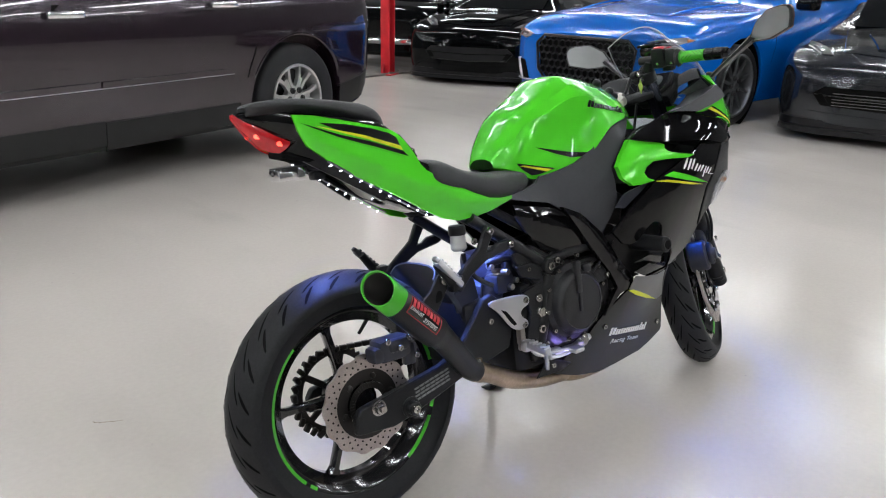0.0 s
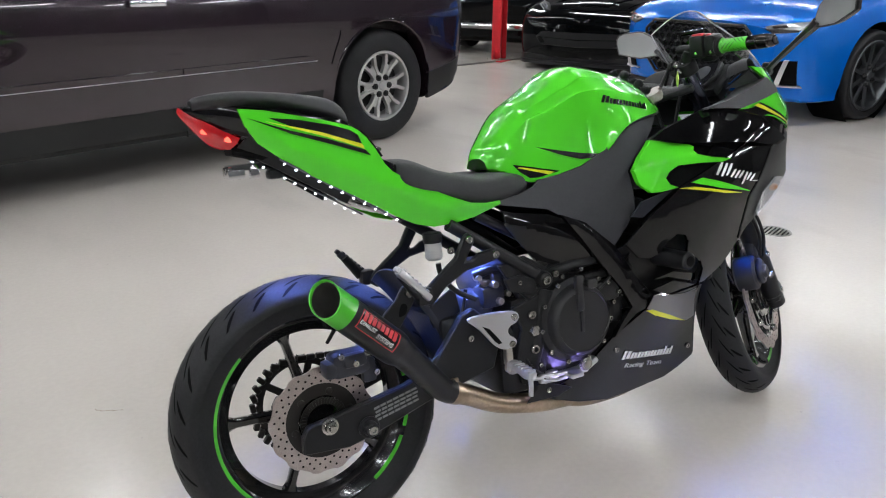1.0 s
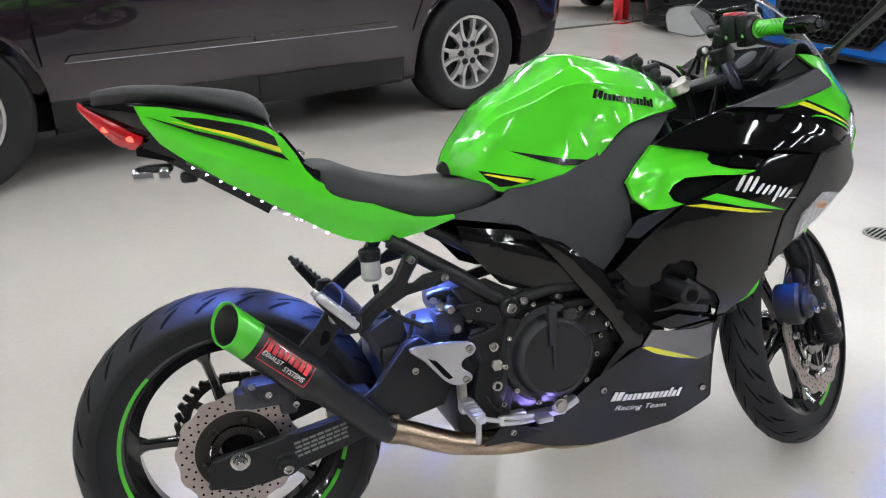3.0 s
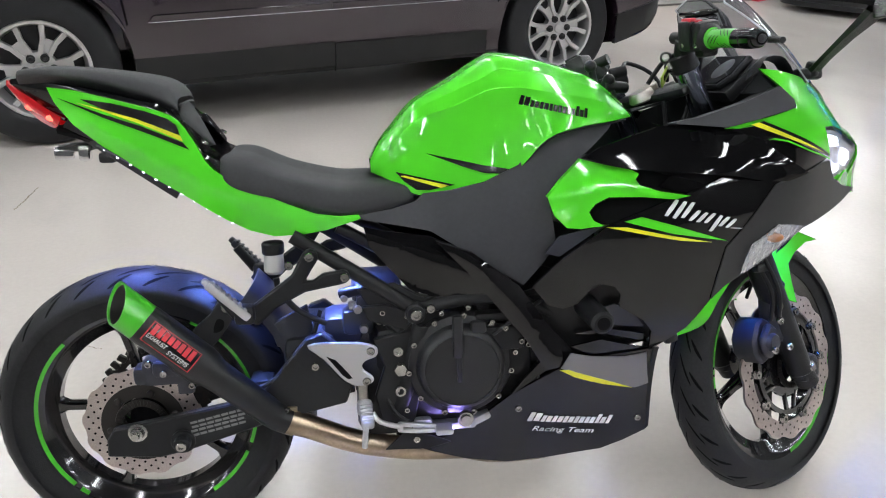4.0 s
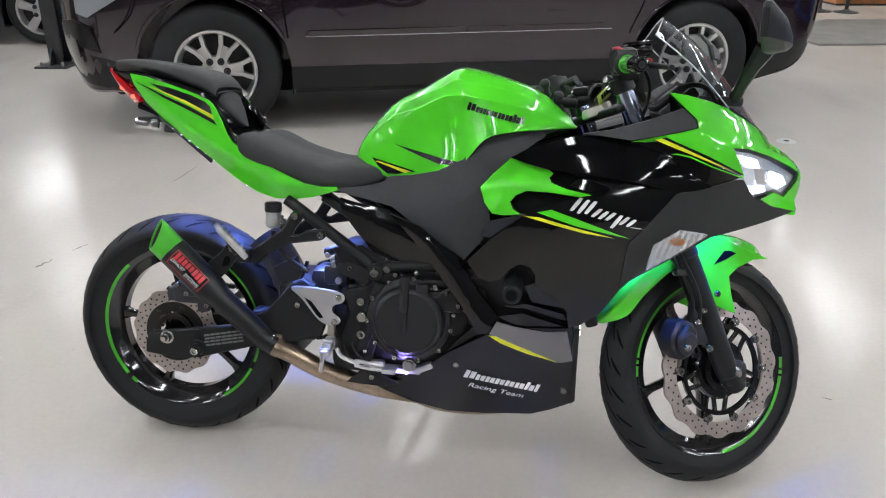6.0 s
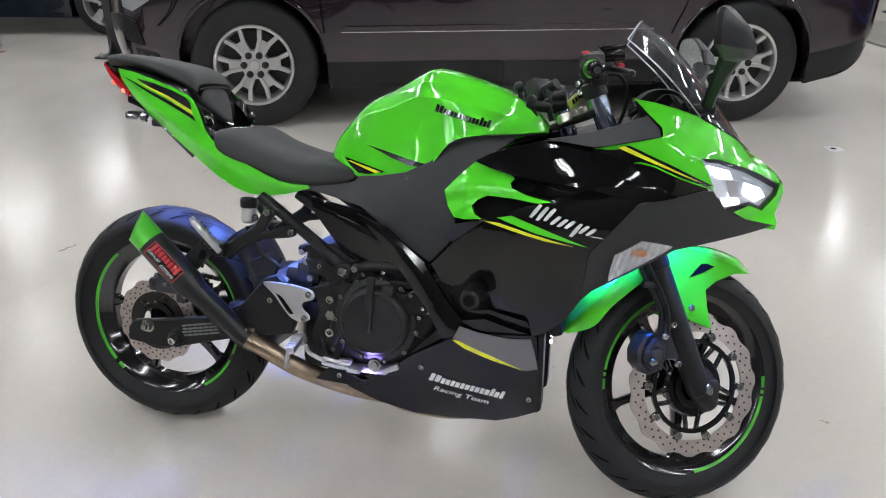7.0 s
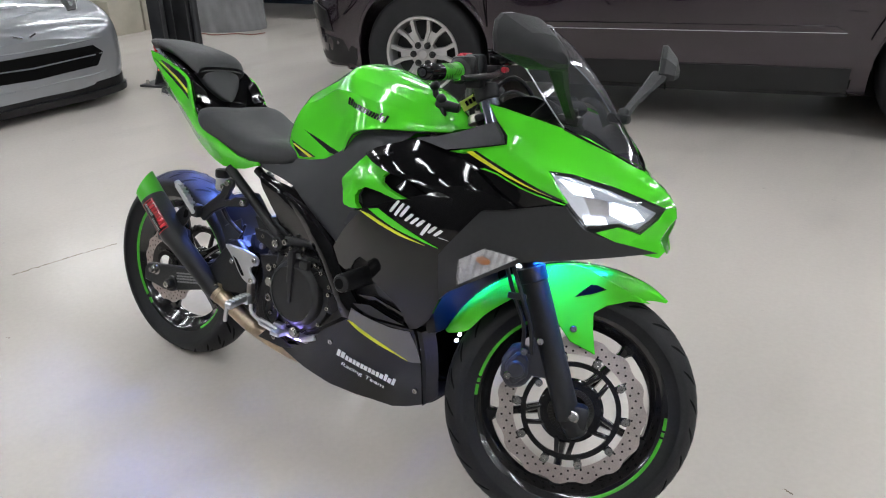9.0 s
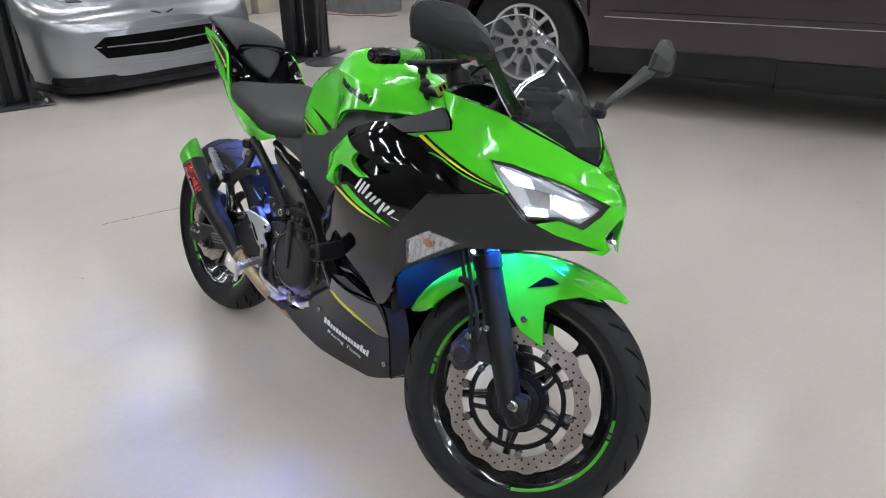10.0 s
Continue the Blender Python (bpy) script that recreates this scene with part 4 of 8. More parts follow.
pieces("bolt", bm, BOLT, bike)

# frame ------------------------------------------------------------------------
bm = bmesh.new()
for s in (-1, 1):
    tube(bm, [(0.318, s * 0.116, 0.652), (0.43, s * 0.120, 0.576), (0.540, s * 0.122, 0.500)], [0.0135, 0.014, 0.015], 14)
    tube(bm, [(0.40, s * 0.092, 0.660), (0.52, s * 0.095, 0.59), (0.62, s * 0.10, 0.515)], 0.012, 12)
    tube(bm, [(0.53, s * 0.12, 0.50), (0.62, s * 0.125, 0.515), (0.74, s * 0.13, 0.52)], 0.013, 12)
    tube(bm, [(0.55, s * 0.12, 0.47), (0.52, s * 0.115, 0.36), (0.50, s * 0.11, 0.29)], 0.020, 12)
    tube(bm, [(0.30, s * 0.09, 0.66), (0.20, s * 0.07, 0.74), (0.02, s * 0.05, 0.85)], 0.012, 10)
part("frame", bm, MATT, bike, "black tubular frame")
for s in (-1, 1):
    part("frame_band", skin([(0.575, 0.640), (0.642, 0.614), (0.731, 0.544), (0.785, 0.466), (0.823, 0.424), (0.841, 0.401), (0.832, 0.386), (0.783, 0.372), (0.745, 0.346), (0.714, 0.326), (0.735, 0.352), (0.772, 0.390), (0.742, 0.440), (0.690, 0.505), (0.632, 0.578)],
                            ridged(lambda x, z: 0.156, [(0.575, 0.640), (0.655, 0.585), (0.725, 0.505), (0.775, 0.425), (0.806, 0.394)], 0.012, 0.030), th=0.012, side=s, step=0.012, lip=0.002), BLACK, bike, "gloss black frame cover band")
bm = bmesh.new()
cyl(bm, (0.537, -0.12, 0.497), (0.537, -0.146, 0.497), 0.021, 0.019, 24, 0.003)
part("frame_joint", bm, MATT, bike)
bm = bmesh.new()
bolt(bm, (0.537, -0.146, 0.497), r=0.011, h=0.006)
bolt(bm, (0.565, -0.140, 0.506), r=0.009, h=0.006)
bolt(bm, (0.348, -0.145, 0.618), r=0.009, h=0.007)
bolt(bm, (0.409, -0.145, 0.577), r=0.009, h=0.007)
pieces("bolt", bm, BOLT, bike)
# reservoir
bm = bmesh.new()
lathe(bm, [(0, 0.004), (0.014, 0.004), (0.019, 0.010), (0.0175, 0.043), (0.018, 0.046), (0, 0.046)], 24, Matrix.Translation((0.282, -0.108, 0.578)))
res = part("brake_reservoir", bm, RESV, bike, "translucent rear brake reservoir with black cap")
bm = bmesh.new()
lathe(bm, [(0.0, 0.046), (0.019, 0.041), (0.0205, 0.044), (0.0205, 0.060), (0.018, 0.063), (0, 0.063)], 24, Matrix.Translation((0.282, -0.108, 0.578)))
part("cap", bm, MATT, res)
part("reservoir_hose", tubes(0.006, [(0.285, -0.118, 0.575), (0.29, -0.118, 0.55), (0.32, -0.115, 0.51), (0.37, -0.112, 0.48)], smooth=5), MATT, bike)
part("reservoir_bolt", bolt(bmesh.new(), (0.31, -0.13, 0.60), r=0.008), BOLT, bike)

# side stand, belly shadow parts
part("side_stand", tubes(0.012, [(0.545, 0.10, 0.25), (0.60, 0.18, 0.14), (0.648, 0.258, 0.064)]), MATT, bike, "black side stand")
part("stand_foot", boxes(((0.650, 0.262, 0.062), (0.06, 0.045, 0.010), 0.003, Matrix.Rotation(radians(-12), 4, "X"))), MATT, bike)
part("radiator", boxes(((1.0, 0, 0.53), (0.03, 0.30, 0.26), 0.008, Matrix.Rotation(radians(-18), 4, "Y"))), ENGINE, bike, "black radiator")

# light strings: under the tail, behind the engine, under the nose
glow(bike, (0.00, 0.0, 0.735), (0.16, 0.25, 1.0), 9.0, 0.03, (0.05, -0.03, -1), 76)
glow(bike, (0.17, -0.02, 0.685), (0.14, 0.25, 1.0), 19.0, 0.03, (0.25, -0.05, -1), 80)
glow(bike, (0.36, -0.02, 0.640), (0.16, 0.26, 1.0), 24.0, 0.03, (0.35, -0.10, -1), 80)
glow(bike, (0.60, -0.165, 0.225), (0.35, 0.28, 1.0), 1.8, 0.01, (-0.1, 0.5, 1), 90)
glow(bike, (1.120, -0.075, 0.580), (0.02, 0.14, 1.0), 8.0, 0.012, (-0.30, 0.08, -1), 105)
glow(bike, (1.085, -0.070, 0.420), (0.22, 0.22, 1.0), 1.6, 0.006, (-0.7, -0.15, -0.7), 95)
glow(bike, (1.185, -0.080, 0.625), (0.01, 0.13, 1.0), 8.0, 0.012, (-0.15, 0.30, -1), 110)
glow(bike, (1.260, -0.075, 0.648), (0.01, 0.16, 1.0), 9.0, 0.012, (-0.05, 0.25, -1), 92)
glow(bike, (1.330, -0.030, 0.668), (0.01, 0.16, 1.0), 6.0, 0.012, (-0.30, 0.12, -1), 82)
glow(bike, (1.375, 0.020, 0.668), (0.01, 0.16, 1.0), 2.5, 0.012, (-0.70, -0.02, -1), 70)

# ---- bodywork ----
TANK = [(0.468, 0.775, 0.028, 0.771, 0.036, 0.767, 0.042, 0.760, 0.046, 0.752), (0.482, 0.802, 0.042, 0.795, 0.054, 0.785, 0.062, 0.766, 0.066, 0.748), (0.510, 0.836, 0.058, 0.825, 0.074, 0.810, 0.082, 0.778, 0.082, 0.736),
        (0.555, 0.884, 0.072, 0.870, 0.088, 0.850, 0.096, 0.792, 0.094, 0.715), (0.62, 0.920, 0.088, 0.900, 0.103, 0.872, 0.104, 0.806, 0.110, 0.722), (0.672, 0.953, 0.099, 0.923, 0.117, 0.896, 0.111, 0.822, 0.122, 0.738),
        (0.702, 0.968, 0.103, 0.938, 0.127, 0.903, 0.118, 0.836, 0.130, 0.748), (0.735, 0.967, 0.104, 0.935, 0.134, 0.904, 0.132, 0.850, 0.142, 0.766), (0.78, 0.958, 0.102, 0.928, 0.136, 0.898, 0.147, 0.862, 0.163, 0.816),
        (0.84, 0.941, 0.097, 0.914, 0.129, 0.888, 0.142, 0.866, 0.157, 0.833), (0.90, 0.919, 0.085, 0.895, 0.108, 0.875, 0.120, 0.858, 0.128, 0.838), (0.95, 0.880, 0.062, 0.866, 0.076, 0.858, 0.085, 0.850, 0.090, 0.842), (0.975, 0.850, 0.045, 0.848, 0.050, 0.847, 0.054, 0.845, 0.055, 0.842)]
from mathutils.bvhtree import BVHTree

bm = bmesh.new()
loft(bm, [crisp([(x, 0, zt), (x, w1 * 0.6, zt - (zt - z1) * 0.22), (x, w1, z1), (x, w2, z2), (x, wm, zm), (x, wb, zb), (x, wb - 0.035, zb - 0.004)], (2, 3, 5), 0.005) for x, zt, w1, z1, w2, z2, wm, zm, wb, zb in TANK], 6, 5)
tank_skin = BVHTree.FromBMesh(bm)
tank = part("fuel_tank", bm, GREEN, bike, "glossy lime green fuel tank", sharp=60)
# rubber edge between the tank and its covers
part("tank_edge", tubes(0.0014, *[[(x, s * (wb - 0.002), zb - 0.003) for x, zt, w1, z1, w2, z2, wm, zm, wb, zb in TANK[2:-1]] for s in (-1, 1)], smooth=3, seg=6), MATT, tank)


def TANKW(x, z):
    """Half-width of the tank's flank."""
    hit = tank_skin.ray_cast(Vector((x, -0.5, z)), Vector((0, 1, 0)))[0]
    return -hit.y if hit else 0.10


def decal(poly, half, mat, parent, label="", off=0.0012, step=0.02, sides=(-1, 1), name="decal"):
    for s in sides:
        part(name, skin(poly, half, off=off, th=0.0008, side=s, step=step, lip=0), mat, parent, label)


decal([(0.512, 0.757), (0.560, 0.746), (0.620, 0.732), (0.572, 0.7225), (0.550, 0.7225), (0.527, 0.739)], TANKW, INK, tank, "black stripe decal", sides=(-1,), step=0.01)
decal([(0.520, 0.749), (0.528, 0.750), (0.608, 0.731), (0.594, 0.7265)], TANKW, YELLOW, tank, "yellow stripe decal", off=0.0022, sides=(-1,), step=0.01)
decal([(0.567, 0.791), (0.632, 0.776), (0.673, 0.767), (0.722, 0.760), (0.704, 0.752), (0.673, 0.753), (0.632, 0.766)], TANKW, INK, tank, "black flash decal", step=0.01)


def wordmark(x0, z0, x1, z1, hgt, sizes, half, mat, parent, label, slant=0.3, off=0.0016):
    """A row of plain slanted blocks of a wordmark's size; sizes: width share and height share of each."""
    D = Vector((x1 - x0, z1 - z0))
    L = D.length
    D.normalize()
    N = Vector((-D.y, D.x))
    tot = sum(w for w, h, lift in sizes)
    at = 0.0
    for w, h, lift in sizes:
        bm = bmesh.new()
        a0, a1 = at / tot * L, (at + w * 0.80) / tot * L
        vs = []
        for a, v in ((a0, lift), ((a0 + a1) / 2, lift), (a1, lift), (a1, lift + h), ((a0 + a1) / 2, lift + h), (a0, lift + h)):
            q = Vector((x0, z0)) + D * (a + slant * hgt * v) + N * hgt * v
            vs.append(bm.verts.new((q.x, -(half(q.x, q.y) + off), q.y)))
        bm.faces.new(vs)
        part("wordmark_block", bm, mat, parent, label, sharp=0)
        at += w


W8 = [(0.5, 1, 0), (0.6, 0.9, 0.05)] + [(0.42, 0.72, 0), (0.5, 0.66, 0.02)] * 4 + [(0.42, 0.7, 0), (0.5, 0.7, 0), (0.42, 1.0, 0), (0.5, 0.7, 0), (0.4, 0.95, 0)]
wordmark(0.733, 0.876, 0.857, 0.849, 0.017, W8, TANKW, INK, tank, "plain black wordmark block", 0.05, 0.002)

# seats
bm = bmesh.new()
SE = [(0.200, 0.793, 0.118, 0.782, 0.770), (0.212, 0.800, 0.138, 0.782, 0.757), (0.25, 0.796, 0.140, 0.768, 0.736), (0.315, 0.768, 0.137, 0.741, 0.717), (0.405, 0.746, 0.134, 0.718, 0.694), (0.47, 0.745, 0.122, 0.720, 0.694), (0.52, 0.738, 0.104, 0.715, 0.700), (0.545, 0.732, 0.085, 0.715, 0.705)]
loft(bm, [[(x, 0, zt - 0.003), (x, w * 0.6, zt), (x, w * 0.91, zm + (zt - zm) * 0.72), (x, w, zm), (x, w * 0.99, zb), (x, w * 0.8, zb - 0.02)] for x, zt, w, zm, zb in SE], 6, 4)
part("rider_seat", bm, SEAT, bike, "dark grey vinyl rider seat", sharp=60)
bm = bmesh.new()
PE = [(-0.150, 0.950, 0.020, 0.946, 0.942), (-0.135, 0.957, 0.040, 0.951, 0.944), (-0.08, 0.961, 0.064, 0.952, 0.943), (0.0, 0.954, 0.077, 0.942, 0.931), (0.08, 0.941, 0.088, 0.920, 0.906), (0.112, 0.930, 0.089, 0.906, 0.892), (0.128, 0.916, 0.085, 0.896, 0.882), (0.134, 0.902, 0.080, 0.888, 0.876)]
loft(bm, [[(x, 0, zt), (x, w * 0.6, zt - 0.001), (x, w * 0.90, zm + (zt - zm) * 0.6), (x, w, zm - 0.002), (x, w * 0.97, zb), (x, w * 0.7, zb - 0.012)] for x, zt, w, zm, zb in PE], 5, 4)
pil = part("pillion_seat", bm, SEAT, bike, "dark grey vinyl pillion pad", sharp=60)
part("seat_seam", tubes(0.002, [(0.124, -0.086, 0.880), (0.137, -0.055, 0.890), (0.140, 0.0, 0.893), (0.137, 0.055, 0.890), (0.124, 0.086, 0.880)], smooth=4, seg=6), SEAT, pil)
# drooping front flap of the pillion pad
bm = bmesh.new()
loft(bm, [[(0.128 + 0.052 * d + 0.006 * (1 - d), 0.0, 0.892 - 0.082 * d), (0.126 + 0.052 * d + 0.004 * (1 - d), w * 0.7, 0.892 - 0.082 * d), (0.118 + 0.050 * d, w, 0.888 - 0.080 * d), (0.09 + 0.05 * d, w * 0.9, 0.88 - 0.082 * d)]
          for d, w in ((0.0, 0.070), (0.25, 0.066), (0.5, 0.055), (0.75, 0.036), (0.92, 0.020), (1.0, 0.006))], 3, 3)
part("seat_flap", bm, SEAT, pil, "rounded vinyl flap")

# tail
bm = bmesh.new()
TB = [(-0.165, 0.940, 0.938, 0.010, 0.930, 0.926), (-0.13, 0.942, 0.938, 0.024, 0.920, 0.895), (-0.08, 0.938, 0.930, 0.050, 0.905, 0.866), (0.0, 0.920, 0.914, 0.084, 0.875, 0.815), (0.07, 0.885, 0.897, 0.100, 0.845, 0.770), (0.115, 0.858, 0.884, 0.111, 0.82, 0.735), (0.145, 0.822, 0.856, 0.116, 0.80, 0.718), (0.180, 0.797, 0.806, 0.128, 0.775, 0.700), (0.215, 0.785, 0.786, 0.132, 0.755, 0.685), (0.28, 0.745, 0.745, 0.11, 0.72, 0.665), (0.38, 0.70, 0.70, 0.09, 0.68, 0.66)]
loft(bm, [[(x, 0, zc), (x, w * 0.50, zc + (zt - zc) * 0.25), (x, w * 0.78, zc + (zt - zc) * 0.8), (x, w * 0.97, zt), (x, w * 0.95, zm), (x, w * 0.60, zb + 0.004), (x, 0, zb)] for x, zc, zt, w, zm, zb in TB], 4, 3)
part("tail_unit", bm, BLACK, bike, "gloss black tail unit", sharp=28)
# raised ribs and screw of the tail unit
for s in (-1, 1):
    bm = bmesh.new()
    loft(bm, [[(0.138, s * 0.100, 0.860), (0.142, s * 0.090, 0.856), (0.146, s * 0.085, 0.850)], [(0.150, s * 0.112, 0.862), (0.160, s * 0.092, 0.848), (0.166, s * 0.080, 0.838)], [(0.183, s * 0.124, 0.812), (0.186, s * 0.100, 0.810), (0.188, s * 0.080, 0.806)]], 4, 3, mirror=False, cap=False)
    bmesh.ops.solidify(bm, geom=bm.faces, thickness=0.004)
    part("tail_rib", bm, BLACK, bike)
    bm = bmesh.new()
    bolt(bm, (0.178, s * 0.112, 0.824), (0.5, 0, 0.86), 0.007, 0.005)
    part("bolt", bm, BOLT, bike)
both("tail_panel", [(-0.080, 0.925), (-0.034, 0.919), (0.018, 0.906), (0.070, 0.892), (0.105, 0.882), (0.128, 0.873), (0.140, 0.864), (0.152, 0.850), (0.167, 0.825), (0.181, 0.796), (0.194, 0.780), (0.220, 0.762), (0.268, 0.737), (0.316, 0.714), (0.365, 0.694), (0.405, 0.688), (0.440, 0.689), (0.444, 0.681), (0.382, 0.661), (0.340, 0.654), (0.287, 0.652), (0.245, 0.664), (0.204, 0.686), (0.132, 0.733), (0.050, 0.784), (0.0, 0.819), (-0.048, 0.859), (-0.070, 0.895)],
     ridged(TAILW, [(-0.075, 0.905), (0.05, 0.822), (0.175, 0.752), (0.30, 0.692), (0.43, 0.684)], 0.006, 0.030), GREEN, "lime green tail side panel", th=0.006, lip=0.003, step=0.012)
TAILR = ridged(TAILW, [(-0.075, 0.905), (0.05, 0.822), (0.175, 0.752), (0.30, 0.692), (0.43, 0.684)], 0.006, 0.030)
decal([(-0.026, 0.904), (0.027, 0.896), (0.085, 0.881), (0.121, 0.868), (0.136, 0.857), (0.142, 0.839), (0.070, 0.868), (0.012, 0.8855)], TAILR, INK, bike, "black tail panel inlay", step=0.012)
decal([(-0.032, 0.898), (0.012, 0.8855), (0.070, 0.868), (0.142, 0.839), (0.146, 0.829), (0.078, 0.8585)], TAILR, YELLOW, bike, "yellow tail stripe", off=0.0018, step=0.012)
decal([(-0.065, 0.907), (0.012, 0.877), (0.078, 0.855), (0.146, 0.827), (0.156, 0.815), (0.097, 0.839), (0.012, 0.871)], TAILR, INK, bike, "black tail stripe", off=0.0024, step=0.012)
TAILC = surface([(-0.15, 0.92, 0.009), (-0.10, 0.918, 0.038), (-0.132, 0.91, 0.016), (-0.077, 0.869, 0.038), (-0.085, 0.842, 0.020), (-0.06, 0.905, 0.054), (-0.04, 0.86, 0.054), (0.005, 0.825, 0.062), (0.055, 0.792, 0.070), (0.125, 0.738, 0.080), (0.115, 0.722, 0.076), (0.04, 0.772, 0.056), (-0.02, 0.812, 0.041)])
both("tail_lower_cover", [(-0.150, 0.920), (-0.10, 0.918), (-0.060, 0.905), (-0.040, 0.860), (0.005, 0.825), (0.055, 0.792), (0.125, 0.738), (0.115, 0.722), (0.04, 0.772), (-0.02, 0.812), (-0.060, 0.838), (-0.085, 0.842), (-0.074, 0.860), (-0.060, 0.872), (-0.095, 0.885), (-0.125, 0.898)], TAILC, MATT, "black lower tail cover", off=0.0, th=0.005, lip=0.002, step=0.02)
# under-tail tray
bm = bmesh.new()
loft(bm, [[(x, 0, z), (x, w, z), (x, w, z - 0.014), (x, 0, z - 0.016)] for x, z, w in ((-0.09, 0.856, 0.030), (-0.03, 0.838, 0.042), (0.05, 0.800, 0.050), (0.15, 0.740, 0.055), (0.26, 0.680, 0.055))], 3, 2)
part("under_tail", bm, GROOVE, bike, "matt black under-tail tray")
bm = bmesh.new()
loft(bm, [[(x, 0, z), (x, w, z - 0.003), (x, w, z - 0.03), (x, 0, z - 0.03)] for x, z, w in ((-0.14, 0.915, 0.006), (-0.08, 0.895, 0.022), (-0.02, 0.87, 0.04))], 3, 2)
part("tail_filler", bm, MATT, bike)
# tail lamp: V of red lens
for s in (-1, 1):
    bm = bmesh.new()
    loft(bm, [[(-0.172, s * 0.002, 0.938), (-0.172, s * 0.004, 0.931), (-0.168, s * 0.001, 0.922)], [(-0.150, s * 0.014, 0.920), (-0.152, s * 0.013, 0.909), (-0.148, s * 0.007, 0.896)], [(-0.127, s * 0.024, 0.906), (-0.130, s * 0.022, 0.890), (-0.124, s * 0.006, 0.868)],
              [(-0.098, s * 0.036, 0.886), (-0.102, s * 0.033, 0.872), (-0.104, s * 0.015, 0.857)], [(-0.074, s * 0.045, 0.872), (-0.079, s * 0.042, 0.863), (-0.090, s * 0.026, 0.853)]], 4, 3, mirror=False, cap=False)
    bmesh.ops.solidify(bm, geom=bm.faces, thickness=-0.003)
    lamp = part("tail_lamp", bm, LAMPR, bike, "lit red tail lamp lens")
    bm = bmesh.new()
    for c in ((-0.131, s * 0.022, 0.890), (-0.092, s * 0.040, 0.871)):
        bmesh.ops.create_icosphere(bm, subdivisions=2, radius=0.0065, matrix=Matrix.Translation(c) @ Matrix.Diagonal((1.7, 0.25, 0.9, 1)))
    pieces("bulb_glow", bm, LAMPR2, lamp)
# plate lamp and plate bolt cluster
bm = boxes(((-0.085, -0.005, 0.806), (0.035, 0.05, 0.026), 0.006), ((-0.05, -0.02, 0.805), (0.02, 0.025, 0.03), 0.006))
part("plate_lamp", bm, CHROME, bike, "small chromed number plate lamp")
part("plate_bracket", boxes(((-0.065, 0.0, 0.815), (0.06, 0.06, 0.012), 0.003), ((-0.01, -0.02, 0.796), (0.03, 0.03, 0.02), 0.006)), MATT, bike)
# LED strips under the tail
for s in (-1, 1):
    p0, p1 = (Vector((-0.010, -0.062, 0.824)), Vector((0.225, -0.090, 0.673))) if s < 0 else (Vector((-0.045, 0.030, 0.832)), Vector((0.190, 0.052, 0.683)))
    part("led_strip", boxes(((p0 + p1) / 2, ((p1 - p0).length, 0.010, 0.003), 0.001, Matrix.Rotation(math.atan2(p0.z - p1.z, p1.x - p0.x), 4, "Y"))), LEDT, bike, "black LED strip")
    bm = bmesh.new()
    for k in range(11):
        p = p0.lerp(p1, (k + 0.5) / 11)
        box(bm, p + Vector((-0.002, s * 0.004, -0.003)), (0.0045, 0.004, 0.003), 0.001)
    pieces("led", bm, LED, bike, "lit white LEDs")

bm = bmesh.new()
for c in ((0.948, -0.045, 0.305), (0.963, -0.045, 0.296), (0.978, -0.045, 0.288)):
    box(bm, c, (0.007, 0.006, 0.006), 0.001)
pieces("led", bm, LED, bike, "lit white LEDs")
part("led_strip", tubes(0.005, [(0.942, -0.040, 0.309), (0.963, -0.039, 0.296), (0.984, -0.038, 0.285)], smooth=2, seg=8), LEDT, bike, "black LED strip")

# mid covers
both("mid_cover", [(0.441, 0.686), (0.449, 0.676), (0.57, 0.651), (0.65, 0.600), (0.742, 0.541), (0.775, 0.580), (0.800, 0.62), (0.792, 0.67), (0.779, 0.714), (0.815, 0.755), (0.858, 0.79), (0.905, 0.824), (0.92, 0.843), (0.84, 0.842), (0.771, 0.826), (0.752, 0.797), (0.731, 0.768), (0.672, 0.738), (0.611, 0.724), (0.56, 0.718), (0.545, 0.704), (0.50, 0.692)],
     MIDW, MATTG, "matt dark grey frame cover", th=0.006, lip=0.003)
both("side_cover", [(0.448, 0.664), (0.486, 0.654), (0.570, 0.640), (0.632, 0.612), (0.674, 0.586), (0.722, 0.548), (0.738, 0.533), (0.717, 0.520), (0.675, 0.518), (0.632, 0.520), (0.569, 0.526), (0.527, 0.542), (0.486, 0.590), (0.455, 0.630)],
     ridged(MIDW, [(0.44, 0.655), (0.53, 0.622), (0.62, 0.580), (0.70, 0.540), (0.74, 0.528)], 0.016, 0.060), BLACK, "gloss black side cover", off=-0.012, th=0.006, step=0.012)

# fairing
UPW = swept([(0.837, 0.781, 0.177), (0.87, 0.80, 0.172), (0.919, 0.818, 0.178), (0.972, 0.836, 0.186), (1.042, 0.840, 0.196), (1.065, 0.834, 0.202), (1.107, 0.824, 0.214), (1.156, 0.803, 0.217), (1.2, 0.774, 0.214), (1.249, 0.744, 0.209),
               (1.199, 0.732, 0.228), (1.151, 0.737, 0.236), (1.091, 0.75, 0.243), (1.022, 0.757, 0.243), (0.958, 0.76, 0.231), (0.919, 0.764, 0.216), (0.877, 0.771, 0.196), (1.0, 0.80, 0.226), (1.09, 0.79, 0.235), (1.16, 0.768, 0.231)])
UPR = ridged(UPW, [(0.80, 0.772), (1.03, 0.812), (1.30, 0.728)], 0.007, 0.075)
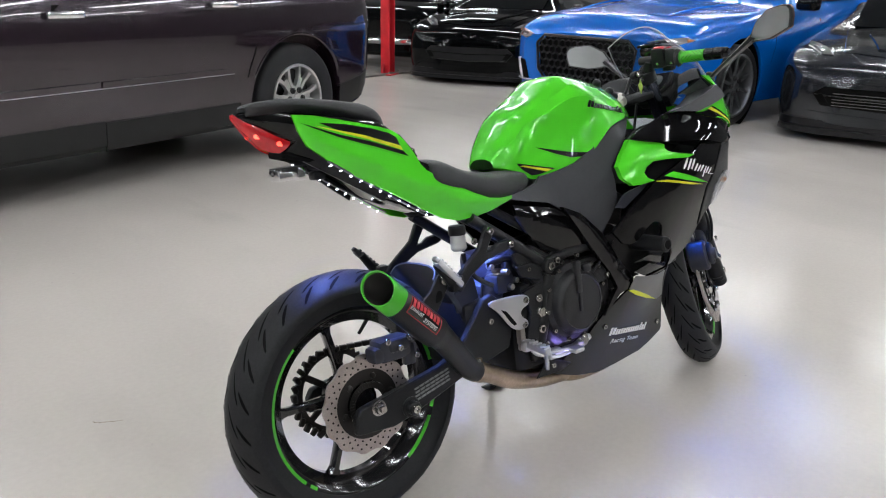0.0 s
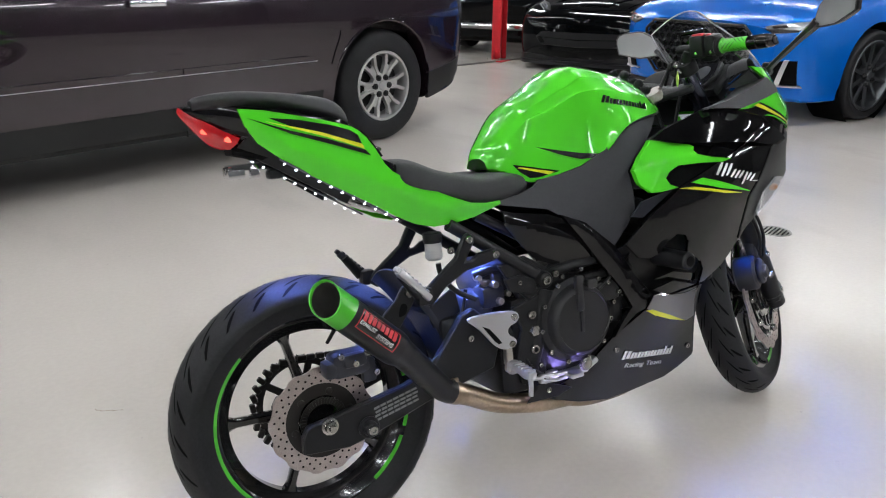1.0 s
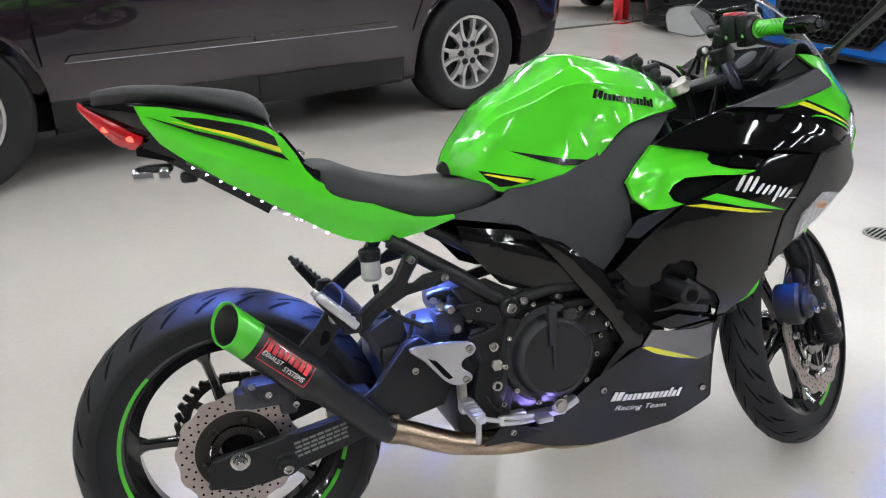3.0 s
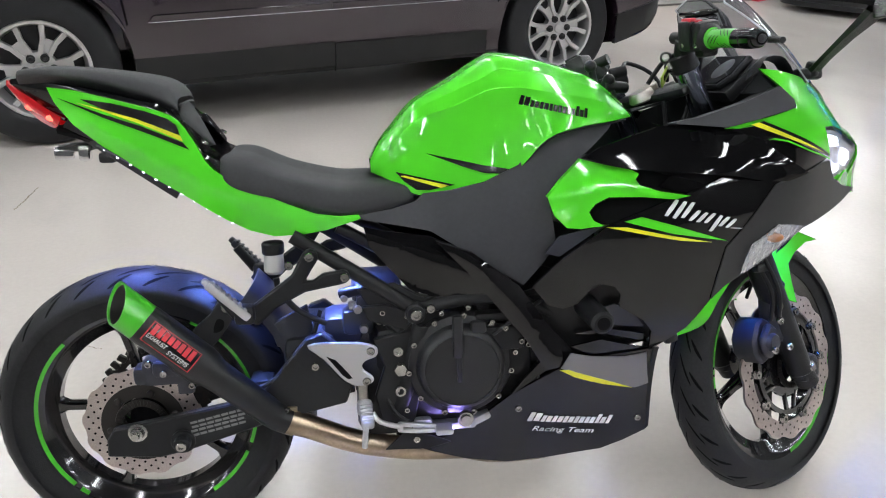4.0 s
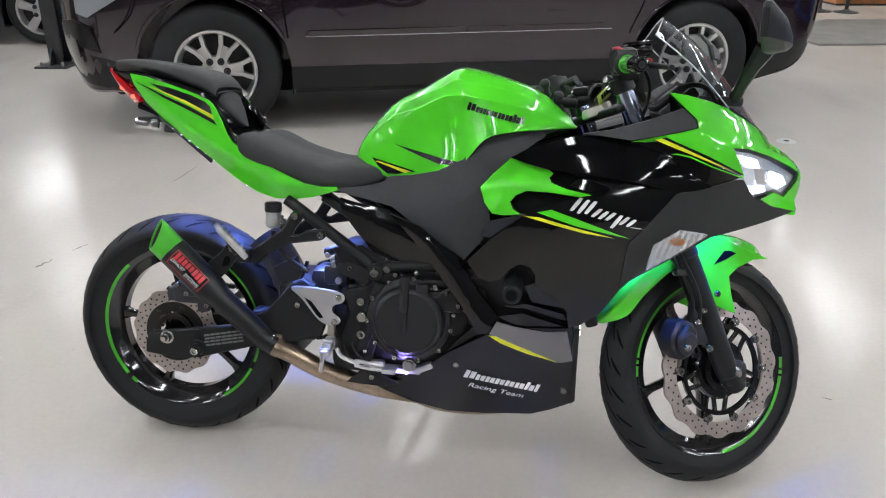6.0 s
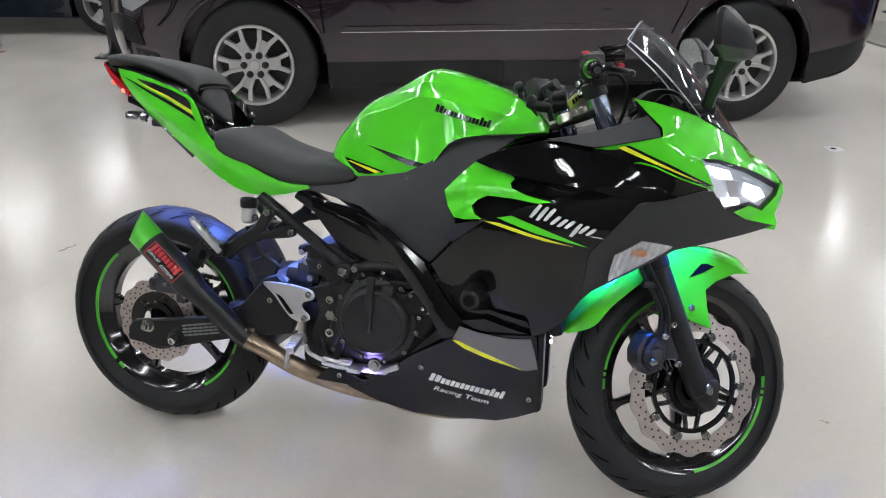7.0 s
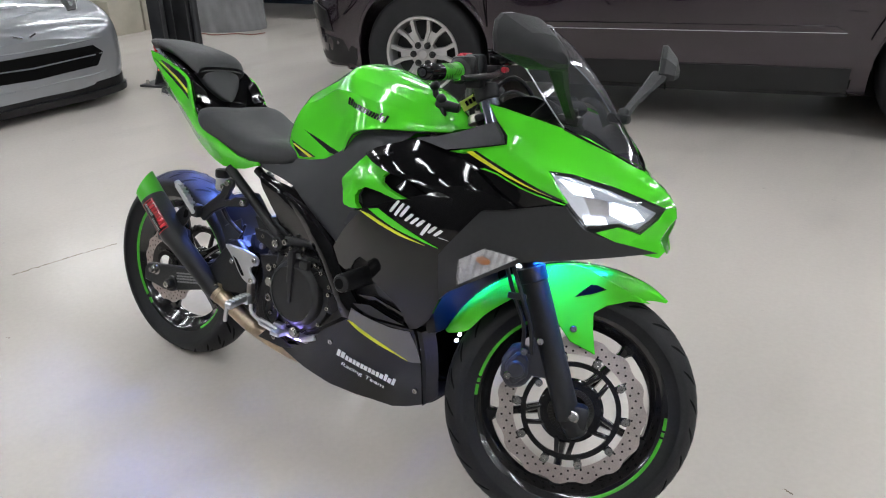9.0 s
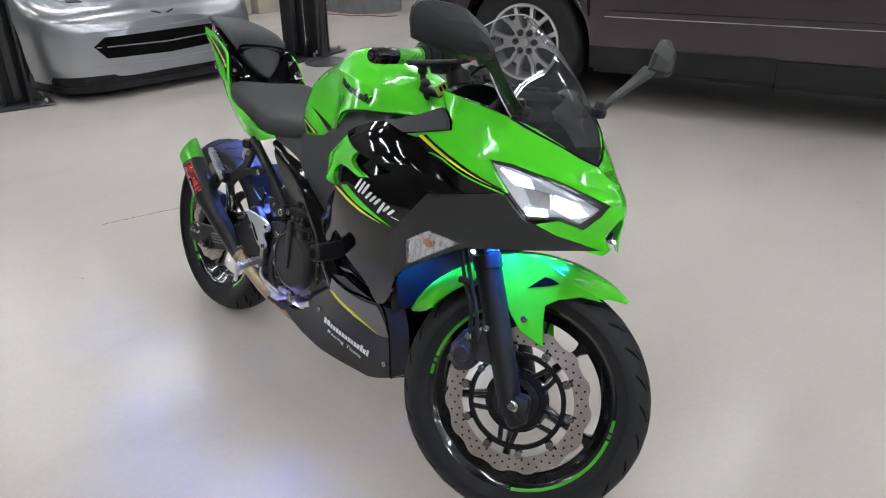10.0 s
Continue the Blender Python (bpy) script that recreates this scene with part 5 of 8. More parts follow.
both("fairing_upper", [(0.837, 0.781), (0.870, 0.800), (0.919, 0.817), (0.972, 0.834), (1.042, 0.838), (1.065, 0.833), (1.107, 0.822), (1.156, 0.801), (1.200, 0.772), (1.249, 0.744), (1.221, 0.737), (1.199, 0.733), (1.151, 0.737), (1.091, 0.749), (1.022, 0.756), (0.958, 0.760), (0.919, 0.764), (0.877, 0.771)],
     UPR, BLACK, "gloss black upper side fairing", th=0.006, off=0.004, lip=0.004, step=0.011)
both("fairing_crest", [(1.020, 0.845), (1.050, 0.846), (1.085, 0.836), (1.130, 0.820), (1.165, 0.800), (1.135, 0.806), (1.085, 0.820), (1.045, 0.830)], UPW, BLACK, "gloss black crest of the fairing", th=0.008, off=0.007, lip=0.003, step=0.012)
INSR = ridged(ridged(FAIR, [(0.780, 0.712), (0.830, 0.728), (0.90, 0.738), (0.96, 0.728), (1.01, 0.719)], 0.007, 0.022), [(0.800, 0.664), (0.826, 0.700), (0.830, 0.728)], 0.005, 0.018)
both("fairing_green", [(0.837, 0.779), (0.877, 0.769), (0.919, 0.761), (0.929, 0.755), (0.921, 0.746), (0.926, 0.737), (0.957, 0.727), (1.008, 0.719), (0.984, 0.713), (0.929, 0.717), (0.875, 0.716), (0.853, 0.704), (0.842, 0.690), (0.849, 0.675), (0.867, 0.667), (0.829, 0.660), (0.805, 0.661), (0.786, 0.681), (0.775, 0.714), (0.801, 0.744)],
     INSR, GREEN, "lime green fairing insert", th=0.012, off=0.005, lip=0.003, step=0.010)
both("slot_blade", [(0.985, 0.752), (1.048, 0.733), (1.008, 0.722), (0.962, 0.732)], FAIR, BLACK, "gloss black blade in the slot", off=-0.006, th=0.004)
both("inner_liner", [(0.79, 0.67), (0.785, 0.72), (0.845, 0.775), (0.93, 0.808), (1.03, 0.828), (1.10, 0.815), (1.18, 0.78), (1.17, 0.735), (1.08, 0.70), (0.95, 0.66)], FAIR, MATT, "matt black inside of the fairing", off=-0.030, th=0.003)
both("cowl_liner", [(1.09, 0.815), (1.10, 0.835), (1.17, 0.856), (1.20, 0.868), (1.172, 0.900), (1.155, 0.922), (1.235, 0.908), (1.32, 0.880), (1.355, 0.858), (1.35, 0.826), (1.28, 0.830), (1.275, 0.790), (1.22, 0.797), (1.15, 0.800)], FAIR, MATT, "matt black inside of the cowl", off=-0.012, th=0.003)
# Near-black sheet behind the slots, standing in for their shade.
both("insert_shade_sheet", [(0.84, 0.69), (0.86, 0.735), (0.93, 0.765), (1.0, 0.745), (1.06, 0.725), (0.98, 0.70), (0.90, 0.665), (0.86, 0.665)], FAIR, GROOVE, "near-black sheet painting shade behind the fairing insert", off=-0.018, th=0.004)
both("fairing_lower", [(0.752, 0.545), (0.80, 0.60), (0.872, 0.664), (0.89, 0.674), (0.963, 0.705), (1.012, 0.722), (1.050, 0.736), (1.091, 0.752), (1.151, 0.741), (1.205, 0.737), (1.178, 0.727), (1.135, 0.672), (1.092, 0.618), (1.084, 0.510), (1.05, 0.450), (1.008, 0.412), (0.986, 0.404), (0.978, 0.450), (0.958, 0.476), (0.907, 0.508), (0.905, 0.535), (0.893, 0.551), (0.870, 0.556), (0.848, 0.540), (0.830, 0.515), (0.806, 0.505), (0.780, 0.510)],
     FAIR, BLACK, "gloss black side fairing", th=0.006)
# Black sheet set back in the vent, painting its shaded inside.
both("vent_shade_sheet", [(0.74, 0.52), (0.83, 0.555), (0.93, 0.565), (1.02, 0.45), (1.0, 0.40), (0.90, 0.395), (0.833, 0.39), (0.77, 0.44)], FAIR, ENGINE, "black sheet painting shade inside the fairing vent", off=-0.045, th=0.005)
both("vent_blade", [(0.826, 0.424), (0.883, 0.437), (0.985, 0.405), (0.935, 0.395), (0.87, 0.404)], FAIR, BLACK, "gloss black vent blade", off=-0.004, th=0.004)
both("vent_blade", [(0.835, 0.447), (0.89, 0.458), (0.972, 0.438), (0.985, 0.414), (0.885, 0.443)], FAIR, BLACK, "gloss black vent blade", off=-0.016, th=0.004)
both("vent_duct", [(0.885, 0.500), (0.905, 0.508), (0.95, 0.480), (0.972, 0.452), (0.90, 0.462)], FAIR, BLUEW, "duct inside the vent, tinted for the blue LEDs", off=-0.022, th=0.004)
both("duct_mouth", [(0.776, 0.607), (0.80, 0.640), (0.835, 0.652), (0.872, 0.662), (0.835, 0.632), (0.80, 0.602)], FAIR, BLUEW, "dark duct edge behind the panel, tinted for the blue LEDs", off=-0.018, th=0.004)
decal([(0.900, 0.674), (0.930, 0.682), (0.985, 0.666), (1.092, 0.631), (0.985, 0.651)], FAIR, GREEN, bike, "green fairing flash", off=0.002)
decal([(0.870, 0.664), (0.905, 0.664), (0.98, 0.648), (1.060, 0.631), (0.998, 0.638), (0.92, 0.654)], FAIR, YELLOW, bike, "yellow fairing stripe", off=0.003)
def script(x0, z0, x1, z1, hgt, strokes, half, mat, parent, label, off=0.0026):
    """A row of plain slanted brush strokes of a script mark's size: start, lean, foot, head, width of each, in shares of length and height."""
    D = Vector((x1 - x0, z1 - z0))
    L = D.length
    D.normalize()
    N = Vector((-D.y, D.x))
    for at, lean, lo, hi, wd in strokes:
        bm = bmesh.new()
        prev = None
        for k in range(6):
            t = k / 5
            c = Vector((x0, z0)) + D * L * (at + lean * t) + N * hgt * (lo + (hi - lo) * t)
            w = L * wd * (0.35 + 0.65 * math.sin(math.pi * (0.18 + 0.64 * t)))
            cur = [bm.verts.new((q.x, -(half(q.x, q.y) + off), q.y)) for q in (c - D * w / 2, c + D * w / 2)]
            if prev:
                bm.faces.new((prev[0], prev[1], cur[1], cur[0]))
            prev = cur
        part("script_stroke", bm, mat, parent, label, sharp=0)


script(0.968, 0.684, 1.114, 0.650, 0.026, [(0.01 + 0.098 * k, 0.085, lo, hi, 0.058) for k, (lo, hi) in enumerate(((0, 1.2), (-0.05, 1.2), (0.1, 1.25), (0, 0.8), (0, 0.75), (0.05, 0.8), (-0.45, 0.75), (0, 0.75), (0, 0.7)))] + [(0.86, 0.14, 0.02, 0.14, 0.07)],
       FAIR, WHITE, bike, "white brushed script stroke")
both("belly_pan", [(0.530, 0.212), (0.585, 0.236), (0.65, 0.262), (0.716, 0.318), (0.80, 0.372), (0.843, 0.398), (0.92, 0.402), (0.995, 0.404), (1.003, 0.30), (1.008, 0.206), (0.96, 0.182), (0.915, 0.165), (0.80, 0.158), (0.717, 0.158), (0.63, 0.176), (0.56, 0.200)],
     FAIR, BLACK, "gloss black belly pan", th=0.006)
# Grey area laid on the black pan as the floor's painted reflection.
decal([(0.826, 0.412), (0.87, 0.402), (0.935, 0.393), (0.984, 0.395), (1.003, 0.316), (0.975, 0.309), (0.90, 0.337), (0.84, 0.362), (0.81, 0.378)], FAIR, GREYP, bike, "grey decal painting in the floor's reflection on the belly pan", off=0.002)
decal([(0.808, 0.374), (0.825, 0.374), (0.90, 0.342), (0.968, 0.310), (0.90, 0.331), (0.84, 0.355)], FAIR, YELLOW, bike, "yellow belly stripe", off=0.003)
wordmark(0.752, 0.256, 0.928, 0.228, 0.022, W8, FAIR, WHITE, bike, "plain white wordmark block", 0.25, 0.002)


def lettering(text, x0, z0, x1, z1, hgt, half, mat, parent, label, shear=0.25, off=0.0022):
    """Words in the built-in font, laid along a line on the bodywork."""
    cu = bpy.data.curves.new("lettering", "FONT")
    cu.body, cu.size, cu.shear = text, 1.0, shear
    tmp = bpy.data.objects.new("lettering", cu)
    scene.collection.objects.link(tmp)
    bpy.context.view_layer.update()
    me = bpy.data.meshes.new_from_object(tmp.evaluated_get(bpy.context.evaluated_depsgraph_get()))
    bpy.data.objects.remove(tmp)
    bm = bmesh.new()
    bm.from_mesh(me)
    D = Vector((x1 - x0, z1 - z0))
    L = D.length
    D.normalize()
    N = Vector((-D.y, D.x))
    lo, hi = min(v.co.x for v in bm.verts), max(v.co.x for v in bm.verts)
    for v in bm.verts:
        q = Vector((x0, z0)) + D * ((v.co.x - lo) / (hi - lo) * L) + N * (v.co.y / 0.7 * hgt)
        v.co = (q.x, -(half(q.x, q.y) + off), q.y)
    return part("lettering", bm, mat, parent, label, sharp=0)


lettering("Racing Team", 0.764, 0.231, 0.895, 0.209, 0.012, FAIR, WHITE, bike, "white lettering on the belly pan")
bm = bmesh.new()
for x, z in ((0.734, 0.287), (0.988, 0.236)):
    bolt(bm, (x, -FAIR(x, z), z), r=0.007, h=0.004)
pieces("fairing_bolt", bm, BOLT, bike)
# belly closing floor and inner fairing
bm = bmesh.new()
loft(bm, [[(x, 0, z), (x, w * 0.6, z), (x, w, z + 0.02)] for x, z, w in ((0.50, 0.165, 0.045), (0.60, 0.145, 0.058), (0.75, 0.14, 0.066), (0.92, 0.155, 0.075), (1.0, 0.19, 0.09))], 3, 3, cap=False)
bmesh.ops.solidify(bm, geom=bm.faces, thickness=0.004)
part("belly_floor", bm, MATT, bike)
both("fairing_edge", [(1.000, 0.404), (1.012, 0.400), (1.016, 0.21), (1.006, 0.20)], FAIR, MATT, "", off=-0.004, th=0.05)
# slider
bm = bmesh.new()
cyl(bm, (0.858, -0.15, 0.500), (0.858, -0.262, 0.498), 0.023, 0.021, 28, 0.005)
sl = part("crash_slider", bm, MATT, bike, "black crash slider bobbin")
bm = bmesh.new()
cyl(bm, (0.858, -0.2615, 0.498), (0.858, -0.2630, 0.498), 0.012, 0.012, 20)
part("bore", bm, GROOVE, sl)
# dark lower nose
both("nose_lower", [(1.178, 0.727), (1.215, 0.735), (1.248, 0.743), (1.300, 0.757), (1.322, 0.757), (1.336, 0.738), (1.354, 0.716), (1.40, 0.697), (1.472, 0.680), (1.40, 0.664), (1.33, 0.650), (1.262, 0.636), (1.20, 0.598), (1.137, 0.556), (1.105, 0.535), (1.084, 0.512), (1.092, 0.618), (1.135, 0.672)],
     FAIR, MATTN, "matt dark lower nose fairing", th=0.006, off=0.003)
both("nose_side", [(1.085, 0.821), (1.104, 0.828), (1.127, 0.834), (1.22, 0.800), (1.318, 0.764), (1.300, 0.757), (1.248, 0.743), (1.16, 0.789)], FAIR, BLACK, "black nose side panel", th=0.005, off=-0.002)
both("nose_cowl", [(1.080, 0.828), (1.133, 0.841), (1.170, 0.850), (1.210, 0.861), (1.206, 0.878), (1.180, 0.900), (1.149, 0.929), (1.185, 0.925), (1.235, 0.914), (1.282, 0.900), (1.32, 0.886), (1.36, 0.862), (1.402, 0.832), (1.44, 0.808), (1.466, 0.789), (1.480, 0.772), (1.470, 0.770), (1.437, 0.784), (1.386, 0.804), (1.325, 0.821), (1.288, 0.823), (1.305, 0.795), (1.323, 0.764), (1.22, 0.806), (1.148, 0.834), (1.110, 0.828)],
     FAIR, GREEN, "lime green nose cowl", th=0.006, lip=0.003, step=0.02)
decal([(1.108, 0.828), (1.148, 0.840), (1.235, 0.806), (1.321, 0.768), (1.310, 0.768), (1.22, 0.800), (1.127, 0.833)], FAIR, INK, bike, "black nose stripe", off=0.0015)
decal([(1.160, 0.8065), (1.172, 0.8095), (1.200, 0.8045), (1.250, 0.7845), (1.322, 0.7620), (1.320, 0.7595), (1.250, 0.7818), (1.198, 0.8018), (1.170, 0.8066)], FAIR, GREEN, bike, "thin green edge of the cowl", off=0.003)
decal([(1.126, 0.834), (1.140, 0.838), (1.222, 0.805), (1.300, 0.773), (1.222, 0.800)], FAIR, YELLOW, bike, "yellow nose stripe", off=0.0025)
both("nose_chin", [(1.372, 0.712), (1.405, 0.726), (1.438, 0.713), (1.464, 0.746), (1.471, 0.769), (1.481, 0.771), (1.486, 0.750), (1.476, 0.722), (1.470, 0.704), (1.480, 0.682), (1.474, 0.670), (1.452, 0.674), (1.42, 0.688)], FAIR, GREEN, "lime green chin", th=0.006, off=0.002, lip=0.0015, step=0.015)
DASH = surface([(0.99, 0.838, 0.200), (1.08, 0.832, 0.224), (1.13, 0.842, 0.228), (1.208, 0.86, 0.226), (1.177, 0.90, 0.219), (1.09, 0.868, 0.214)])
both("dash_cover", [(0.985, 0.839), (1.04, 0.835), (1.08, 0.831), (1.133, 0.843), (1.205, 0.862), (1.201, 0.876), (1.176, 0.899), (1.11, 0.872), (1.04, 0.850)], DASH, MATTG, "matt dark cockpit side panel", th=0.009, off=0.006)
for s in (-1, 1):
    bm = bmesh.new()
    loft(bm, [[(0.985, s * 0.197, 0.839), (0.99, s * 0.17, 0.832), (0.995, s * 0.145, 0.822)], [(1.04, s * 0.207, 0.850), (1.04, s * 0.175, 0.845), (1.04, s * 0.148, 0.835)], [(1.11, s * 0.212, 0.872), (1.11, s * 0.178, 0.866), (1.11, s * 0.148, 0.856)],
              [(1.176, s * 0.216, 0.899), (1.175, s * 0.175, 0.890), (1.175, s * 0.13, 0.880)]], 3, 3, mirror=False, cap=False)
    bmesh.ops.solidify(bm, geom=bm.faces, thickness=0.004)
    part("cockpit_ledge", bm, MATT, bike, "matt dark ledge inside the cowl")
    bm = bmesh.new()
    loft(bm, [[(1.150, s * 0.196, 0.926), (1.16, s * 0.15, 0.905), (1.17, s * 0.10, 0.885)], [(1.235, s * 0.160, 0.912), (1.225, s * 0.13, 0.90), (1.22, s * 0.09, 0.885)], [(1.285, s * 0.132, 0.897), (1.28, s * 0.10, 0.885), (1.27, s * 0.06, 0.875)], [(1.36, s * 0.068, 0.858), (1.345, s * 0.05, 0.855), (1.33, s * 0.02, 0.852)]], 3, 3, mirror=False, cap=False)
    bmesh.ops.solidify(bm, geom=bm.faces, thickness=0.004)
    part("inner_tower", loft(bmesh.new(), [[(1.152, s * 0.190, 0.922), (1.165, s * 0.150, 0.918), (1.180, s * 0.095, 0.905)], [(1.185, s * 0.160, 0.948), (1.195, s * 0.130, 0.950), (1.205, s * 0.085, 0.940)], [(1.235, s * 0.135, 0.945), (1.240, s * 0.115, 0.945), (1.245, s * 0.080, 0.935)], [(1.270, s * 0.125, 0.900), (1.272, s * 0.100, 0.900), (1.275, s * 0.070, 0.895)]], 3, 3, mirror=False, cap=False), MATT, bike, "matt black inner panel beside the gauge")
    part("cowl_lining", bm, MATT, bike, "matt black inner lining of the cowl")
bm = bmesh.new()
loft(bm, [[(x, 0, z), (x, 0.06, z), (x, w, z + 0.004)] for x, z, w in ((0.93, 0.745, 0.13), (1.02, 0.745, 0.16), (1.10, 0.755, 0.18), (1.19, 0.790, 0.19))], 3, 3, cap=False)
bmesh.ops.solidify(bm, geom=bm.faces, thickness=0.004)
part("cockpit_floor", bm, MATT, bike, "matt black inner fairing floor")
# headlamps
for s in (-1, 1):
    HP = [(1.288, 0.821), (1.325, 0.819), (1.386, 0.802), (1.437, 0.780), (1.469, 0.765), (1.462, 0.746), (1.438, 0.716), (1.405, 0.728), (1.355, 0.718), (1.325, 0.757), (1.305, 0.790)]
    hl = part("headlamp", skin(HP, FAIR, off=-0.014, th=0.003, side=s, step=0.015), HREF, bike, "lit white LED headlamp")
    part("lens", skin(HP, FAIR, off=-0.003, th=0.002, side=s, step=0.02), LENS, hl)
    part("bezel", skin([(1.287, 0.823), (1.325, 0.821), (1.386, 0.804), (1.437, 0.782), (1.469, 0.767), (1.460, 0.758), (1.430, 0.774), (1.382, 0.796), (1.325, 0.813), (1.300, 0.815)], FAIR, off=-0.005, th=0.01, side=s, step=0.02, lip=0.001), MATT, hl)
    part("bezel", skin([(1.469, 0.765), (1.462, 0.746), (1.438, 0.716), (1.428, 0.720), (1.450, 0.746), (1.458, 0.760)], FAIR, off=-0.005, th=0.01, side=s, step=0.02, lip=0.001), MATT, hl)
    part("bezel", skin([(1.355, 0.717), (1.405, 0.727), (1.438, 0.715), (1.432, 0.722), (1.405, 0.733), (1.358, 0.723)], FAIR, off=-0.005, th=0.01, side=s, step=0.02, lip=0.001), MATT, hl)
    part("reflector_fin", skin([(1.345, 0.780), (1.385, 0.775), (1.388, 0.745), (1.36, 0.742)], FAIR, off=-0.0105, th=0.003, side=s, step=0.01, lip=0.002), CHROME, hl)
    bm = skin([(1.392, 0.772), (1.425, 0.762), (1.440, 0.742), (1.418, 0.732), (1.39, 0.748)], FAIR, off=-0.0095, th=0.003, side=s, step=0.01)
    part("led_module", bm, HLED, hl, "glowing LED module")
    bm = skin([(1.352, 0.724), (1.385, 0.728), (1.38, 0.740), (1.348, 0.738)], FAIR, off=-0.0095, th=0.003, side=s, step=0.01)
    part("led_module", bm, HLED, hl, "glowing LED module")
    bm = skin([(1.305, 0.808), (1.35, 0.798), (1.36, 0.780), (1.33, 0.782)], FAIR, off=-0.0095, th=0.003, side=s, step=0.01)
    part("position_light", bm, HLED, hl, "glowing position light")
    # indicator
    IP = [(1.134, 0.561), (1.137, 0.590), (1.142, 0.620), (1.168, 0.637), (1.193, 0.654), (1.225, 0.650), (1.256, 0.644), (1.22, 0.619), (1.18, 0.592)]
    ind = part("indicator", skin(IP, lambda x, z: FAIR(x, z) + 0.004 * abs((x * 150 - z * 40) % 2 - 1) + 0.002 * abs((z * 110 + x * 40) % 2 - 1), off=0.004, th=0.006, side=s, step=0.0035), CLEARF, bike, "clear turn signal with amber bulb")
    part("lens", skin(IP, FAIR, off=0.014, th=0.002, side=s, step=0.02), LENS, ind)
    bm = bmesh.new()
    bmesh.ops.create_icosphere(bm, subdivisions=3, radius=0.011, matrix=Matrix.Translation((1.19, s * (FAIR(1.19, 0.625) + 0.009), 0.628)) @ Matrix.Diagonal((1.6, 0.5, 0.8, 1)))
    part("bulb", bm, AMBER, ind)
# front grille floor below headlamps
bm = bmesh.new()
loft(bm, [[(x, 0, z), (x, w * .7, z), (x, w, z + 0.012)] for x, z, w in ((1.14, 0.640, 0.18), (1.26, 0.672, 0.175), (1.36, 0.690, 0.12), (1.45, 0.690, 0.035))], 3, 3, cap=False)
bmesh.ops.solidify(bm, geom=bm.faces, thickness=0.004)
part("nose_floor", bm, MATT, bike)
bm = bmesh.new()
for k in range(6):
    box(bm, (1.21 + 0.02 * k, -0.10 + 0.045 * k, 0.600 + 0.006 * k), (0.012, 0.012, 0.006), 0.002)
for k in range(3):
    box(bm, (1.02, 0.02 - 0.012 * k, 0.37 - 0.012 * k), (0.006, 0.010, 0.008), 0.002)
pieces("led", bm, LED, bike, "lit white LEDs under the nose")

# screen
SC = [[(1.403, 0.0, 0.831), (1.385, 0.035, 0.844), (1.355, 0.072, 0.863), (1.32, 0.108, 0.882), (1.282, 0.137, 0.901)],
      [(1.347, 0.0, 0.902), (1.333, 0.042, 0.905), (1.309, 0.082, 0.916), (1.279, 0.116, 0.930), (1.247, 0.143, 0.938)],
      [(1.289, 0.0, 0.974), (1.277, 0.042, 0.976), (1.255, 0.082, 0.979), (1.231, 0.114, 0.981), (1.207, 0.139, 0.979)],
      [(1.219, 0.0, 1.045), (1.209, 0.040, 1.044), (1.194, 0.075, 1.038), (1.178, 0.104, 1.026), (1.165, 0.126, 1.015)],
      [(1.150, 0.0, 1.092), (1.146, 0.030, 1.088), (1.140, 0.058, 1.078), (1.132, 0.085, 1.062), (1.124, 0.106, 1.047)]]
bm = bmesh.new()
loft(bm, SC, 5, 5, cap=False)
part("windscreen", bm, SCREEN, bike, "lightly smoked clear windscreen, ceiling reflection painted in as grey", sharp=60)
EDGEM = material("screen_edge_clear", (0.55, 0.57, 0.60), 0.15, coat=0.6)
for s in (-1, 1):
    part("screen_rim", tubes(0.0016, [(p[0], s * p[1], p[2]) for p in [row[-1] for row in SC]], smooth=5, seg=6), EDGEM, bike, "bright cut edge of the screen")
    part("screen_rim", tubes(0.003, [(p[0] + 0.001, s * (p[1] + 0.002), p[2] - 0.001) for p in SC[0]], smooth=5, seg=6), BLACK, bike, "black screen seal")
part("screen_rim", tubes(0.0016, [(p[0], -p[1], p[2]) for p in SC[-1][::-1]] + list(SC[-1][1:]), smooth=4, seg=6), EDGEM, bike, "bright cut edge of the screen")

